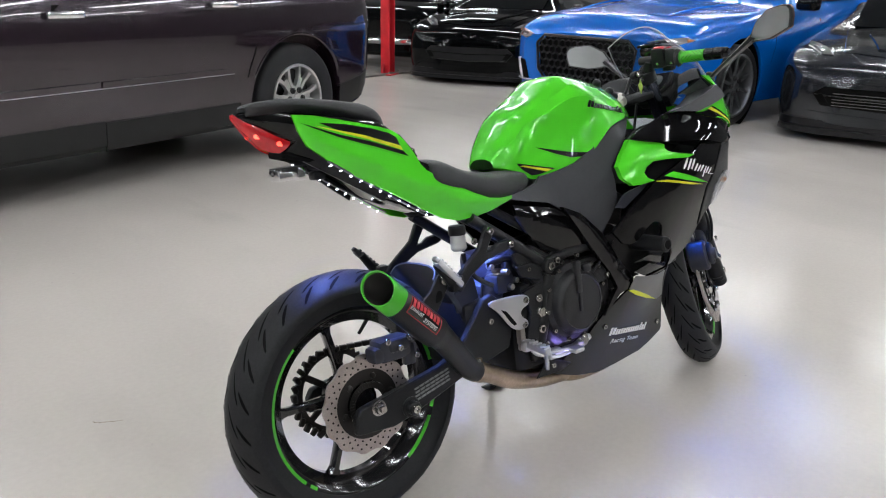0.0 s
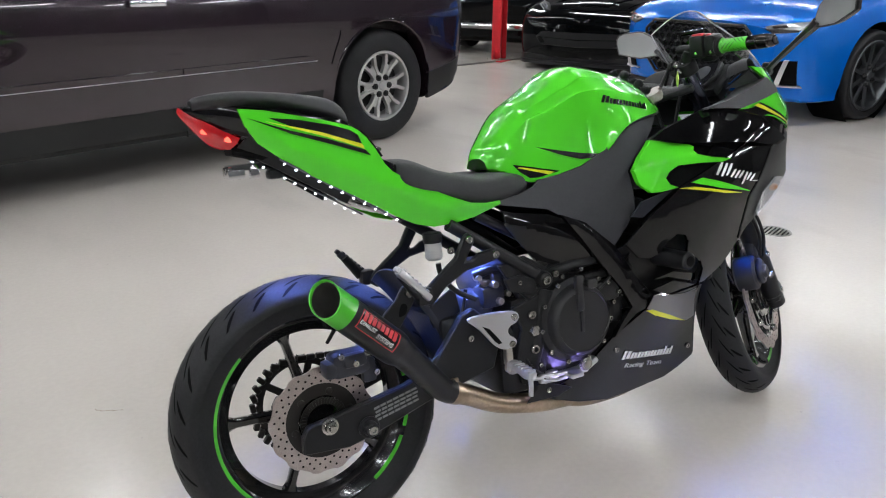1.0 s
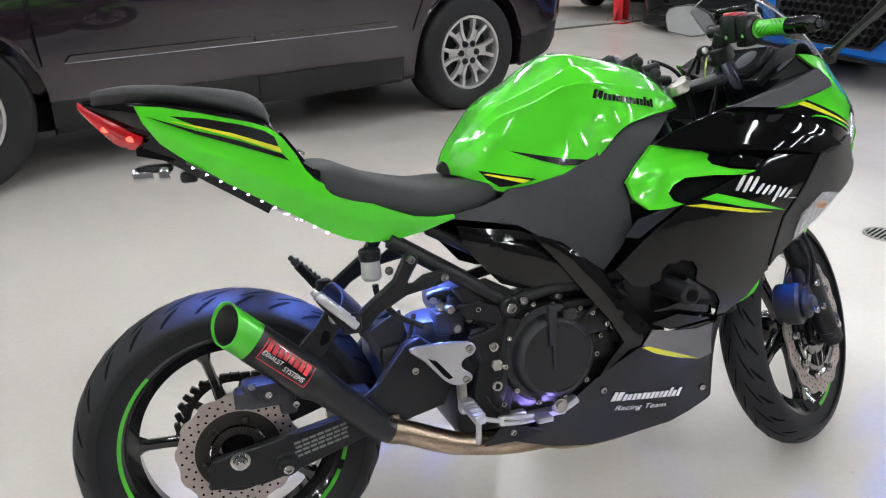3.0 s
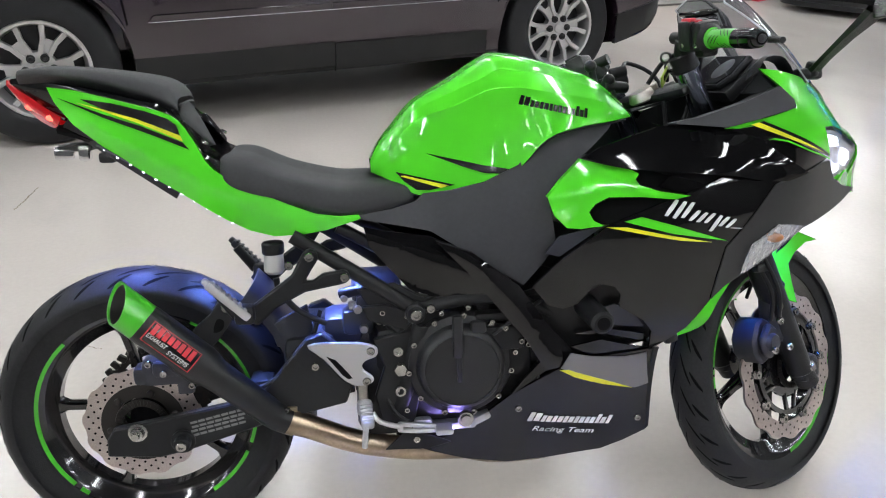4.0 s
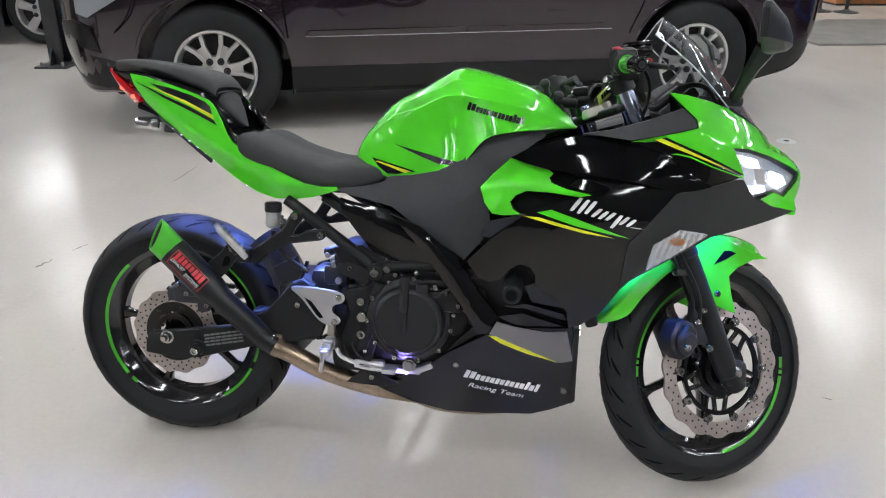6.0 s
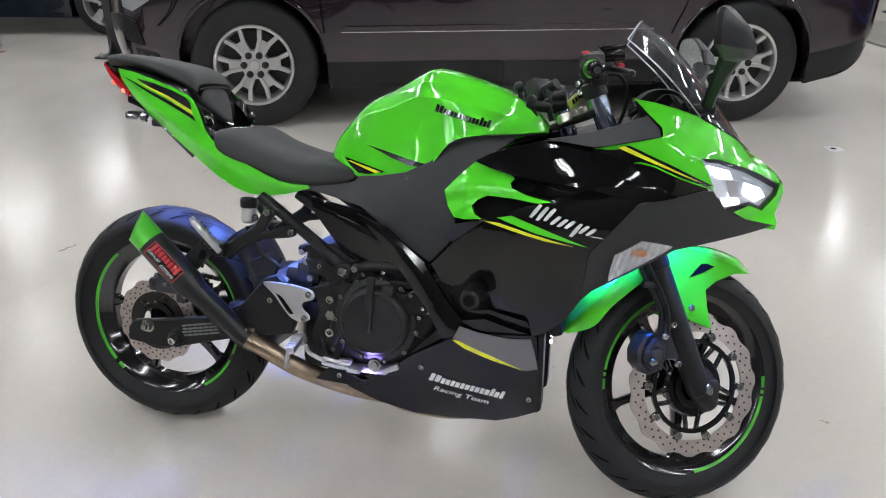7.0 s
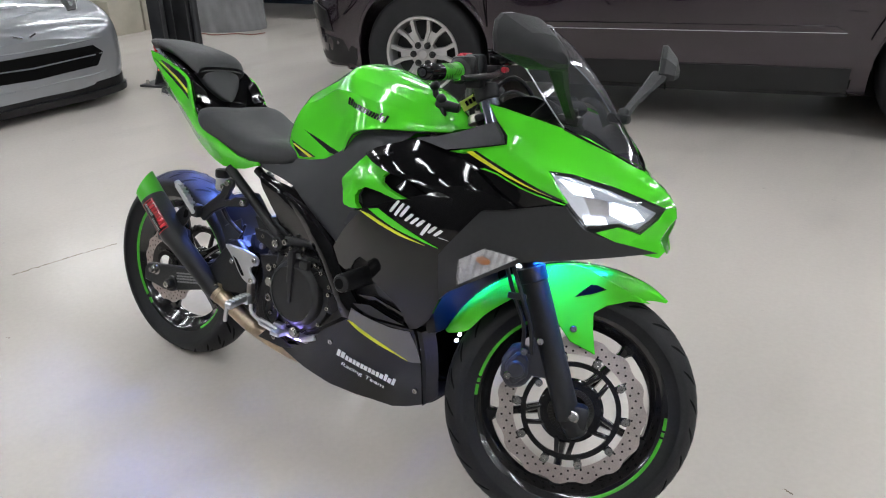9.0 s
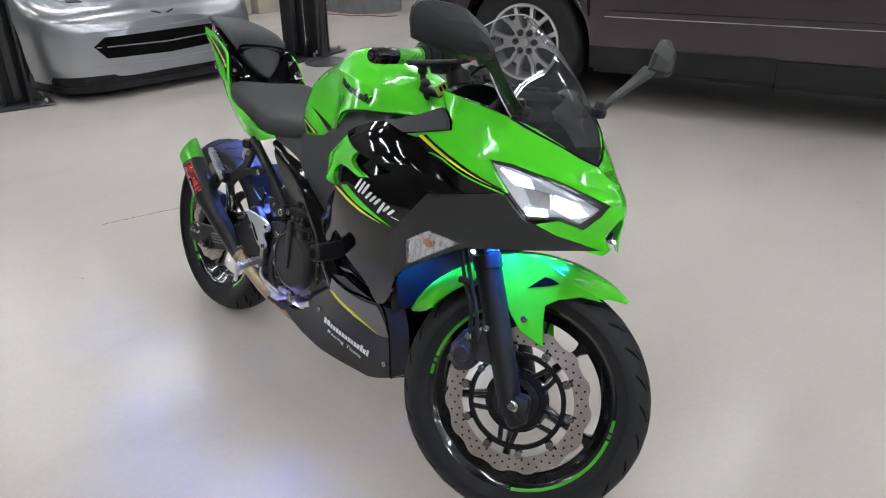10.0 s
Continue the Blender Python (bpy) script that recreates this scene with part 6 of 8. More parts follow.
# mirrors
for s in (-1, 1):
    mir = new("mirror")
    mir.parent = bike
    tagged(mir, "black faceted mirror on a slim stalk")
    low = 0.0 if s < 0 else -0.004
    B0 = Vector((1.288, s * 0.122, 0.912))
    bm = boxes((B0 + Vector((-0.002, s * 0.004, 0.004)), (0.050, 0.028, 0.022), 0.008))
    cyl(bm, B0 + Vector((0.004, s * 0.006, 0.0)), B0 + Vector((0.004, s * 0.012, 0.026)), 0.014, 0.012, 16, 0.003)
    part("mount", bm, MATT, mir)
    bm = bmesh.new()
    secs = []
    for c, w, h in (((1.292, 0.126, 0.915), 0.013, 0.008), ((1.294, 0.165, 0.944), 0.0125, 0.006), ((1.300, 0.215, 0.980 + low), 0.016, 0.006), ((1.308, 0.252, 1.008 + low), 0.021, 0.009), ((1.308, 0.270, 1.022 + low), 0.020, 0.010)):
        n = Vector((0, -0.62, 0.78))
        secs.append([bm.verts.new((c[0] + w * a, s * (c[1] + h * b * n.y), c[2] + h * b * n.z)) for a, b in ((-1, 0), (-.6, .8), (.6, .8), (1, 0), (.6, -.8), (-.6, -.8))])
    for p, q2 in zip(secs, secs[1:]):
        for k in range(6):
            bm.faces.new((p[k], p[(k + 1) % 6], q2[(k + 1) % 6], q2[k]))
    bmesh.ops.recalc_face_normals(bm, faces=bm.faces)
    part("stalk", bm, MATT, mir)
    # shell: a leaf outline in the mirror's plane, drawn forward to a blunt ridge
    ol = [(0.06, 1.006), (0.03, 1.024), (0.16, 1.058), (0.42, 1.085), (0.50, 1.089), (0.80, 1.091), (0.93, 1.087), (0.99, 1.076), (1.00, 1.056), (0.96, 1.027), (0.58, 1.008), (0.50, 1.005)]
    I, O = Vector((1.318, 0.250)), Vector((1.262, 0.408))

    def ring(bm, grow, fwd, du=0.0, dz=0.0):
        r = []
        for u, z in ol:
            u, z = 0.5 + du + (u - 0.5) * grow, 1.046 + dz + (z - 1.046) * grow
            q2 = I.lerp(O, u) + Vector((0.94, 0.34)) * fwd
            r.append(bm.verts.new((q2.x, s * q2.y, z + low)))
        return r
    bm = bmesh.new()
    rs = [ring(bm, 0.97, -0.004), ring(bm, 1.0, 0.0), ring(bm, 0.985, 0.008), ring(bm, 0.62, 0.032, -0.10, -0.010), ring(bm, 0.22, 0.042, -0.20, -0.018)]
    for p, q2 in zip(rs, rs[1:]):
        for k in range(len(p)):
            bm.faces.new((p[k], p[(k + 1) % len(p)], q2[(k + 1) % len(p)], q2[k]))
    bm.faces.new(rs[-1])
    bm.faces.new(rs[0][::-1])
    bmesh.ops.recalc_face_normals(bm, faces=bm.faces)
    part("shell", bm, MATT, mir, sharp=18)
    bm = bmesh.new()
    bm.faces.new(ring(bm, 0.92, -0.005))
    part("mirror_glass", bm, MIRG, mir)


# ---- steered front end ----
def turned(bm):
    bmesh.ops.transform(bm, matrix=STEER, verts=bm.verts)
    return bm


F0 = Vector((WB - 0.004, CY, FZ - 0.010))
for s in (-1, 1):
    b = F0 + Vector((0, s * 0.096, 0))
    bm = bmesh.new()
    cyl(bm, b - UPF * 0.035 + Vector((0.012, 0, 0)), b + UPF * 0.02, 0.024, 0.026, 24, 0.006)
    cyl(bm, b, b + UPF * 0.315, 0.026, 0.029, 28, 0.003)
    cyl(bm, b + UPF * 0.300, b + UPF * 0.335, 0.0315, 0.0315, 28, 0.003)
    cyl(bm, b + UPF * 0.335, b + UPF * 0.350, 0.0285, 0.025, 28, 0.002)
    box(bm, b + Vector((0.012, 0, 0.006)), (0.055, 0.045, 0.06), 0.014)
    fk = part("fork_leg", turned(bm), MATT, bike, "black front fork leg")
    bm = bmesh.new()
    cyl(bm, b + UPF * 0.28, b + UPF * 0.715, 0.0215, 0.0215, 28, 0.002)
    part("fork_tube", turned(bm), FORKT, fk, "dark polished fork tube")
    bm = bmesh.new()
    cyl(bm, b + UPF * 0.715, b + UPF * 0.735, 0.021, 0.018, 24, 0.003)
    part("fork_cap", turned(bm), BLACK, fk)
    # bar, grip, weight
    h0 = STEER.inverted() @ Vector((1.050, -0.088, 0.986))
    h1 = STEER.inverted() @ Vector((1.075, -0.320, 0.977))
    if s > 0:
        h0, h1 = Vector((h0.x, -h0.y, h0.z)), Vector((h1.x, -h1.y, h1.z))
    d = (h1 - h0).normalized()
    fwd = Vector((0.94, s * 0.30, 0.12))
    up = Vector((-0.15, 0, 1))
    fr = Matrix((fwd.normalized(), d, fwd.cross(d).normalized())).transposed().to_4x4()
    bm = bmesh.new()
    cyl(bm, h0 - d * 0.02, h1, 0.0115, 0.0115, 20)
    bar = part("handlebar", turned(bm), MATT, bike, "black clip-on handlebar")
    L = (h1 - h0).length
    bm = bmesh.new()
    cyl(bm, h0 + d * L * 0.455, h0 + d * L * 0.48, 0.0185, 0.0185, 28, 0.003)
    cyl(bm, h0 + d * L * 0.48, h0 + d * L * 0.765, 0.0158, 0.0156, 28, 0.002)
    part("grip", turned(bm), TAPE, bar, "green rubber grip with slanted slots")
    bm = bmesh.new()
    for k in range(6):
        for j in range(4):
            a = 2 * math.pi * (j + 0.5 * (k // 3)) / 4
            mm = Matrix.Translation(h0 + d * L * (0.508 + 0.042 * k)) @ fr @ Matrix.Rotation(a, 4, "Y")
            strip = []
            for i in range(6):
                e = -0.45 + 0.18 * i
                yy = (0.007 if k < 3 else -0.007) * e / 0.45
                wd = 0.0012 * (1 - 0.5 * abs(2 * i / 5 - 1))
                strip.append([bm.verts.new(mm @ Vector((r * math.cos(e), yy + v, r * math.sin(e)))) for r, v in ((0.0154, -wd), (0.0161, -wd), (0.0161, wd), (0.0154, wd))])
            for p, q2 in zip(strip, strip[1:]):
                for v in range(3):
                    bm.faces.new((p[v], p[v + 1], q2[v + 1], q2[v]))
    tagged(part("grip_slot", turned(bm), MATT, bar), kind="stuff")
    bm = bmesh.new()
    cyl(bm, h0 + d * L * 0.76, h0 + d * L * 0.87, 0.0162, 0.0160, 28, 0.002)
    cyl(bm, h0 + d * L * 0.87, h0 + d * L * 0.99, 0.0170, 0.0155, 28, 0.003)
    cyl(bm, h0 + d * L * 0.99, h0 + d * L * 1.04, 0.0150, 0.0135, 24, 0.003)
    part("bar_end", turned(bm), BLACK, bar, "black fluted bar end weight")
    part("bar_end_screw", turned(bolt(bmesh.new(), h0 + d * L * 1.04, d, 0.007, 0.003)), CALI, bar)
    # two-part switch housing with buttons
    bm = bmesh.new()
    for a0, a1, w, hh in ((0.10, 0.28, 0.050, 0.056), (0.28, 0.42, 0.046, 0.050)):
        box(bm, (0, 0, 0), (w, L * (a1 - a0), hh), 0.009, Matrix.Translation(h0 + d * L * (a0 + a1) / 2 + fwd * 0.004 + up * 0.005) @ fr)
    box(bm, (0, 0, 0), (0.034, 0.030, 0.022), 0.006, Matrix.Translation(h0 + d * L * 0.24 + fwd * 0.016 - up * 0.024) @ fr)
    cyl(bm, h0 + d * L * 0.41, h0 + d * L * 0.455, 0.0255, 0.0235, 28, 0.004)
    sw = part("switchgear", turned(bm), MATT, bar, "black plastic switch housing")
    bm = bmesh.new()
    box(bm, (0, 0, 0), (0.014, 0.030, 0.007), 0.002, Matrix.Translation(h0 + d * L * 0.23 + up * 0.0325 - fwd * 0.008) @ fr)
    box(bm, (0, 0, 0), (0.010, 0.012, 0.006), 0.002, Matrix.Translation(h0 + d * L * 0.35 + up * 0.0300 - fwd * 0.006) @ fr)
    pieces("switch_button", turned(bm), REDP if s < 0 else MATT, sw, "red engine stop switch" if s < 0 else "")
    bm = bmesh.new()
    for a in (0.18, 0.36):
        bolt(bm, h0 + d * L * a - fwd * 0.022 - up * 0.010, -fwd, 0.004, 0.002)
    pieces("bolt", turned(bm), BOLT, sw)
    # lever with its perch and reservoir
    lv = [h0 + d * L * 0.02 + fwd * 0.045 - up * 0.004, h0 + d * L * 0.35 + fwd * 0.066 - up * 0.010, h0 + d * L * 0.75 + fwd * 0.070 - up * 0.012, h0 + d * L * 0.90 + fwd * 0.064 - up * 0.012]
    bm = tube(bmesh.new(), lv, [0.0075, 0.0065, 0.006, 0.0055], 10, 5)
    part("lever", turned(bm), MATT, bar, "black brake lever" if s < 0 else "black clutch lever")
    bm = bmesh.new()
    box(bm, (0, 0, 0), (0.034, 0.022, 0.020), 0.006, Matrix.Translation(h0 + d * L * 0.06 + fwd * 0.034) @ fr)
    part("perch", turned(bm), MATT, bar)
    if s < 0:
        bm = bmesh.new()
        box(bm, (0, 0, 0), (0.052, 0.050, 0.026), 0.007, Matrix.Translation(h0 - d * L * 0.02 + fwd * 0.052 + up * 0.022) @ fr)
        box(bm, (0, 0, 0), (0.056, 0.054, 0.008), 0.003, Matrix.Translation(h0 - d * L * 0.02 + fwd * 0.052 + up * 0.039) @ fr)
        part("fluid_reservoir", turned(bm), BLACK, bar, "black brake fluid reservoir")
        part("lever_adjuster", turned(tubes(0.006, [h0 + d * L * 0.02 + fwd * 0.060, h0 + d * L * 0.14 + fwd * 0.066])), REDP, bar, "red lever adjuster")
    # clamp round the fork tube, with two pinch bolts and the riser of the bar
    c0 = b + UPF * 0.714
    P = [STEER.inverted() @ Vector(q) for q in ((1.031, -0.072, 0.951), (1.038, -0.076, 0.935), (0.985, -0.158, 0.957))]
    if s > 0:
        P = [Vector((q.x, -q.y, q.z)) for q in P]
    ax = (P[2] - P[0]).normalized()
    bm = bmesh.new()
    cyl(bm, c0 - UPF * 0.018, c0 + UPF * 0.016, 0.0265, 0.0262, 28, 0.003)
    cyl(bm, c0 + UPF * 0.002, h0 + d * 0.012, 0.0185, 0.0145, 24, 0.003)
    cyl(bm, c0, (P[0] + P[1]) / 2 - ax * 0.022, 0.019, 0.014, 16, 0.003)
    for q in P[:2]:
        cyl(bm, q - ax * 0.036, q, 0.0120, 0.0112, 20, 0.002)
    part("clip_on_clamp", turned(bm), MATT, fk)
    bm = bmesh.new()
    for q in P[:2]:
        bolt(bm, q, ax, 0.0072, 0.004)
    pieces("bolt", turned(bm), BOLT, fk)

# triple clamp, ignition, instruments
tc = F0 + UPF * 0.66
bm = boxes((tc + Vector((-0.015, 0, 0)), (0.05, 0.205, 0.018), 0.006, Matrix.Rotation(-RAKE, 4, "Y")), (tc - UPF * 0.16 + Vector((-0.01, 0, 0)), (0.06, 0.22, 0.03), 0.008, Matrix.Rotation(-RAKE, 4, "Y")))
part("triple_clamp", turned(bm), MATT, bike)
bm = bmesh.new()
cyl(bm, tc - UPF * 0.008 + Vector((-0.035, 0, 0)), tc + UPF * 0.014 + Vector((-0.035, 0, 0)), 0.027, 0.024, 28, 0.004)
cyl(bm, tc + UPF * 0.005, tc + UPF * 0.028, 0.017, 0.017, 6, 0.002)
part("ignition", turned(bm), STEEL, bike, "steel ignition lock and stem nut")
part("key_tag", turned(boxes((tc + Vector((-0.045, -0.075, 0.035)), (0.070, 0.003, 0.024), 0.001, pose(0, 0, 0, 20, -42, 12)))), TAGM, bike, "yellow-green key tag with dark print")
bm = bmesh.new()
for k in range(6):
    box(bm, tc + pose(0, 0, 0, 20, -42, 12) @ Vector((-0.022 + k * 0.009, -0.0022, 0.002)) + Vector((-0.045, -0.075, 0.035)), (0.006, 0.0008, 0.011), 0, pose(0, 0, 0, 20, -42, 12))
part("tag_print", turned(bm), INK, bike)
part("cable", turned(tubes(0.0045, [tc + Vector((-0.02, -0.06, 0.05)), tc + Vector((0.03, -0.09, 0.09)), tc + Vector((0.08, -0.05, 0.04)), tc + Vector((0.05, 0.0, -0.10))], [tc + Vector((-0.02, 0.06, 0.05)), tc + Vector((0.03, 0.09, 0.09)), tc + Vector((0.08, 0.05, 0.04)), tc + Vector((0.05, 0.02, -0.10))],
                               [tc + Vector((0.02, -0.02, 0.03)), tc + Vector((-0.02, -0.05, 0.06)), tc + Vector((-0.05, -0.03, 0.02))], smooth=6)), MATT, bike)
bm = bmesh.new()
for c in ((0.898, -0.030, 0.938), (0.930, -0.045, 0.912), (0.960, 0.035, 0.905)):
    bmesh.ops.create_icosphere(bm, subdivisions=3, radius=0.012, matrix=Matrix.Translation(c))
    cyl(bm, c, (c[0] + 0.012, c[1], c[2] - 0.04), 0.007, 0.007, 12)
cyl(bm, (0.918, -0.045, 0.900), (0.972, -0.030, 0.896), 0.013, 0.011, 16, 0.003)
pieces("ball_mount", bm, MATT, bike, "black ball mount on the steering stem")
DT = Matrix.Translation((1.176, 0, 0.920)) @ Matrix.Rotation(radians(48), 4, "Y")
dash = part("dashboard", boxes(((0, 0, 0), (0.030, 0.170, 0.098), 0.010, DT @ Matrix.Translation((0.020, 0, 0))), ((0, 0, 0), (0.050, 0.120, 0.060), 0.012, DT @ Matrix.Translation((0.050, 0, 0.0)))), MATT, bike, "dark dashboard with a glass gauge")
bm = bmesh.new()
o = [(-0.062, -0.044), (0.062, -0.044), (0.080, -0.010), (0.066, 0.044), (-0.066, 0.044), (-0.080, -0.010)]
for sc, x0, x1 in ((1.0, 0.006, -0.006),):
    plate(bm, [(y, z) for y, z in o], x0, x1, DT @ Matrix.Rotation(radians(90), 4, "Z"), 0.003)
part("gauge_bezel", bm, MATT, dash)
bm = bmesh.new()
plate(bm, [(y * 0.88, z * 0.86) for y, z in o], -0.0062, -0.0085, DT @ Matrix.Rotation(radians(-90), 4, "Z"), 0.001)
part("gauge_glass", bm, GLOSSG, dash, "dark glass of the instrument panel")
bm = bmesh.new()
lathe(bm, [(0.0, 0.0092), (0.026, 0.0092), (0.028, 0.0080)], 32, DT @ Matrix.Translation((0, -0.022, 0.002)) @ Matrix.Rotation(radians(-90), 4, "Y"))
part("gauge_dial", bm, CALI, dash)

# front fender
FW = [(58, 0.314, 0.004), (64, 0.317, 0.026), (71, 0.318, 0.050), (84, 0.318, 0.066), (100, 0.318, 0.072), (118, 0.318, 0.070), (140, 0.319, 0.062), (153, 0.320, 0.046), (160, 0.319, 0.008)]
bm = bmesh.new()
secs = []
for a, r, w in FW:
    ca, sa = math.cos(radians(a)), math.sin(radians(a))
    secs.append([(WB + rr * ca, y, FZ + rr * sa) for rr, y in ((r + 0.004, 0), (r + 0.002, w * 0.5), (r - 0.008 * min(1, w / 0.05), w * 0.88), (r - 0.030 * min(1, w / 0.05), w * 1.0), (r - 0.042 * min(1, w / 0.05), w * 1.0))])
loft(bm, secs, 5, 3, cap=False)
bmesh.ops.solidify(bm, geom=bm.faces, thickness=0.003)
fen = part("front_fender", turned(bm), GREEN, bike, "lime green front fender lit from above", sharp=50)
for s in (-1, 1):
    bm = bmesh.new()
    y = s * 0.074
    o = [(WB - 0.100, 0.590), (WB - 0.05, 0.600), (WB - 0.015, 0.596), (WB + 0.05, 0.572), (WB + 0.12, 0.548), (WB + 0.075, 0.545), (WB + 0.030, 0.526), (WB + 0.006, 0.506), (WB + 0.012, 0.47), (WB + 0.026, 0.418), (WB - 0.032, 0.437), (WB - 0.069, 0.476), (WB - 0.106, 0.536)]
    plate(bm, o, y - s * 0.002, y + s * 0.003, None, 0.0015)
    part("fender_stay", turned(bm), GREEN, fen)
    bm = bmesh.new()
    plate(bm, [(WB + 0.024, 0.560), (WB + 0.004, 0.566), (WB - 0.010, 0.565), (WB - 0.026, 0.548), (WB - 0.040, 0.532), (WB - 0.005, 0.545)], y + s * 0.0035, y + s * 0.0042)
    part("fender_slot", turned(bm), GROOVE, fen, "dark triangular slot")
    bm = bmesh.new()
    bolt(bm, (WB - 0.029, y + s * 0.003, 0.465), (0, s, 0), 0.008, 0.005)
    bolt(bm, (WB - 0.148, y + s * 0.003, 0.514), (0, s, 0), 0.008, 0.005)
    pieces("bolt", turned(bm), BOLT, fen)
# front caliper and lines
bm = bmesh.new()
plate(bm, [(WB - 0.166, 0.368), (WB - 0.150, 0.402), (WB - 0.132, 0.412), (WB - 0.104, 0.398), (WB - 0.094, 0.358), (WB - 0.110, 0.326), (WB - 0.142, 0.314), (WB - 0.164, 0.340)], -0.040, -0.098, None, 0.006)
plate(bm, [(WB - 0.158, 0.372), (WB - 0.134, 0.402), (WB - 0.112, 0.390), (WB - 0.106, 0.352), (WB - 0.134, 0.326), (WB - 0.156, 0.344)], -0.098, -0.116, None, 0.006)
box(bm, (WB - 0.085, -0.085, 0.40), (0.05, 0.03, 0.10), 0.01)
cyl(bm, (WB - 0.134, -0.11, 0.362), (WB - 0.134, -0.124, 0.362), 0.020, 0.018, 20, 0.003)
cal = part("front_caliper", turned(bm), CALI, bike, "dark grey front brake caliper")
bm = bmesh.new()
for p in ((WB - 0.125, -0.13, 0.405), (WB - 0.150, -0.13, 0.35), (WB - 0.095, -0.112, 0.43), (WB - 0.082, -0.118, 0.345)):
    bolt(bm, p, (0, -1, 0), 0.008, 0.006)
pieces("bolt", turned(bm), BOLT, cal)
part("brake_hose", turned(tubes(0.0045, [(WB - 0.128, -0.112, 0.405), (WB - 0.136, -0.125, 0.46), (WB - 0.168, -0.122, 0.52), (WB - 0.205, -0.105, 0.60), (WB - 0.235, -0.08, 0.68)], [(WB - 0.108, -0.116, 0.40), (WB - 0.122, -0.132, 0.46), (WB - 0.156, -0.130, 0.53), (WB - 0.190, -0.112, 0.60), (WB - 0.215, -0.08, 0.68)], smooth=6)), MATT, bike)
part("hose_clip", turned(boxes(((WB - 0.160, -0.122, 0.515), (0.040, 0.016, 0.014), 0.004))), MATT, bike)

# ---- hall ----


def floor_material():
    """Sealed concrete: cloudy tone, faint scuffs and specks, uneven gloss."""
    m = material("polished_floor", (0.592, 0.545, 0.503), 0.18, spec=0.26)
    nt = m.node_tree
    b = nt.nodes["Principled BSDF"]
    tc = nt.nodes.new("ShaderNodeTexCoord")

    def noise(scale, detail, stretch=(1, 1, 1), rot=0.0):
        mp = nt.nodes.new("ShaderNodeMapping")
        mp.inputs["Scale"].default_value = stretch
        mp.inputs["Rotation"].default_value = (0, 0, rot)
        nt.links.new(tc.outputs["Object"], mp.inputs[0])
        n = nt.nodes.new("ShaderNodeTexNoise")
        n.inputs["Scale"].default_value, n.inputs["Detail"].default_value = scale, detail
        nt.links.new(mp.outputs[0], n.inputs["Vector"])
        return n.outputs["Fac"]

    def ranged(src, a0, a1, b0, b1):
        r = nt.nodes.new("ShaderNodeMapRange")
        r.interpolation_type = "SMOOTHSTEP"
        for k, v in enumerate((a0, a1, b0, b1)):
            r.inputs[k + 1].default_value = v
        nt.links.new(src, r.inputs[0])
        return r.outputs[0]

    def times(p, q):
        t = nt.nodes.new("ShaderNodeMath")
        t.operation = "MULTIPLY"
        nt.links.new(p, t.inputs[0])
        nt.links.new(q, t.inputs[1])
        return t.outputs[0]
    cloud = ranged(noise(0.55, 2), 0.2, 0.8, 0.91, 1.07)
    smear = ranged(noise(2.6, 6, (1.0, 0.45, 1.0), 0.2), 0.52, 0.80, 1.0, 0.90)
    wipe = ranged(noise(1.3, 4, (1.0, 0.25, 1.0), 0.6), 0.2, 0.85, 0.955, 1.035)
    fine = ranged(noise(60, 4), 0.2, 0.8, 0.975, 1.025)
    speck = ranged(noise(16, 3), 0.72, 0.80, 1.0, 0.80)
    tone = times(times(times(cloud, smear), wipe), times(fine, speck))
    sc = nt.nodes.new("ShaderNodeVectorMath")
    sc.operation = "SCALE"
    sc.inputs[0].default_value = (0.592, 0.545, 0.503)
    nt.links.new(tone, sc.inputs["Scale"])
    nt.links.new(sc.outputs[0], b.inputs["Base Color"])
    nt.links.new(ranged(noise(0.9, 5, (1.0, 0.35, 1.0), 0.6), 0.25, 0.8, 0.14, 0.28), b.inputs["Roughness"])
    bp = nt.nodes.new("ShaderNodeBump")
    bp.inputs["Strength"].default_value, bp.inputs["Distance"].default_value = 0.22, 0.002
    nt.links.new(noise(22, 4), bp.inputs["Height"])
    nt.links.new(bp.outputs[0], b.inputs["Normal"])
    return m


FLOOR = floor_material()
WALLM = material("painted_wall", (0.085, 0.085, 0.086), 0.7, vary=0.06, vscale=1.5)
CEIL = material("ceiling_dark_grey", (0.07, 0.07, 0.072), 0.8, vary=0.04, vscale=1.0)
TUBEM = material("lamp_tube_lit", (1, 1, 1), 0.5, emit=(0.95, 0.98, 1.0), power=55.0)
HOUSE = material("lamp_housing_white", (0.7, 0.7, 0.7), 0.5, vary=0.04)
X0, X1, Y0, Y1, H = -9.0, 13.0, -7.0, 14.0, 3.9


def slab(name, c, s, mat, label, category, kind="structure"):
    ob = part(name, boxes((c, s, 0.0)), mat, None, sharp=0)
    return tagged(ob, label, category, "", kind)


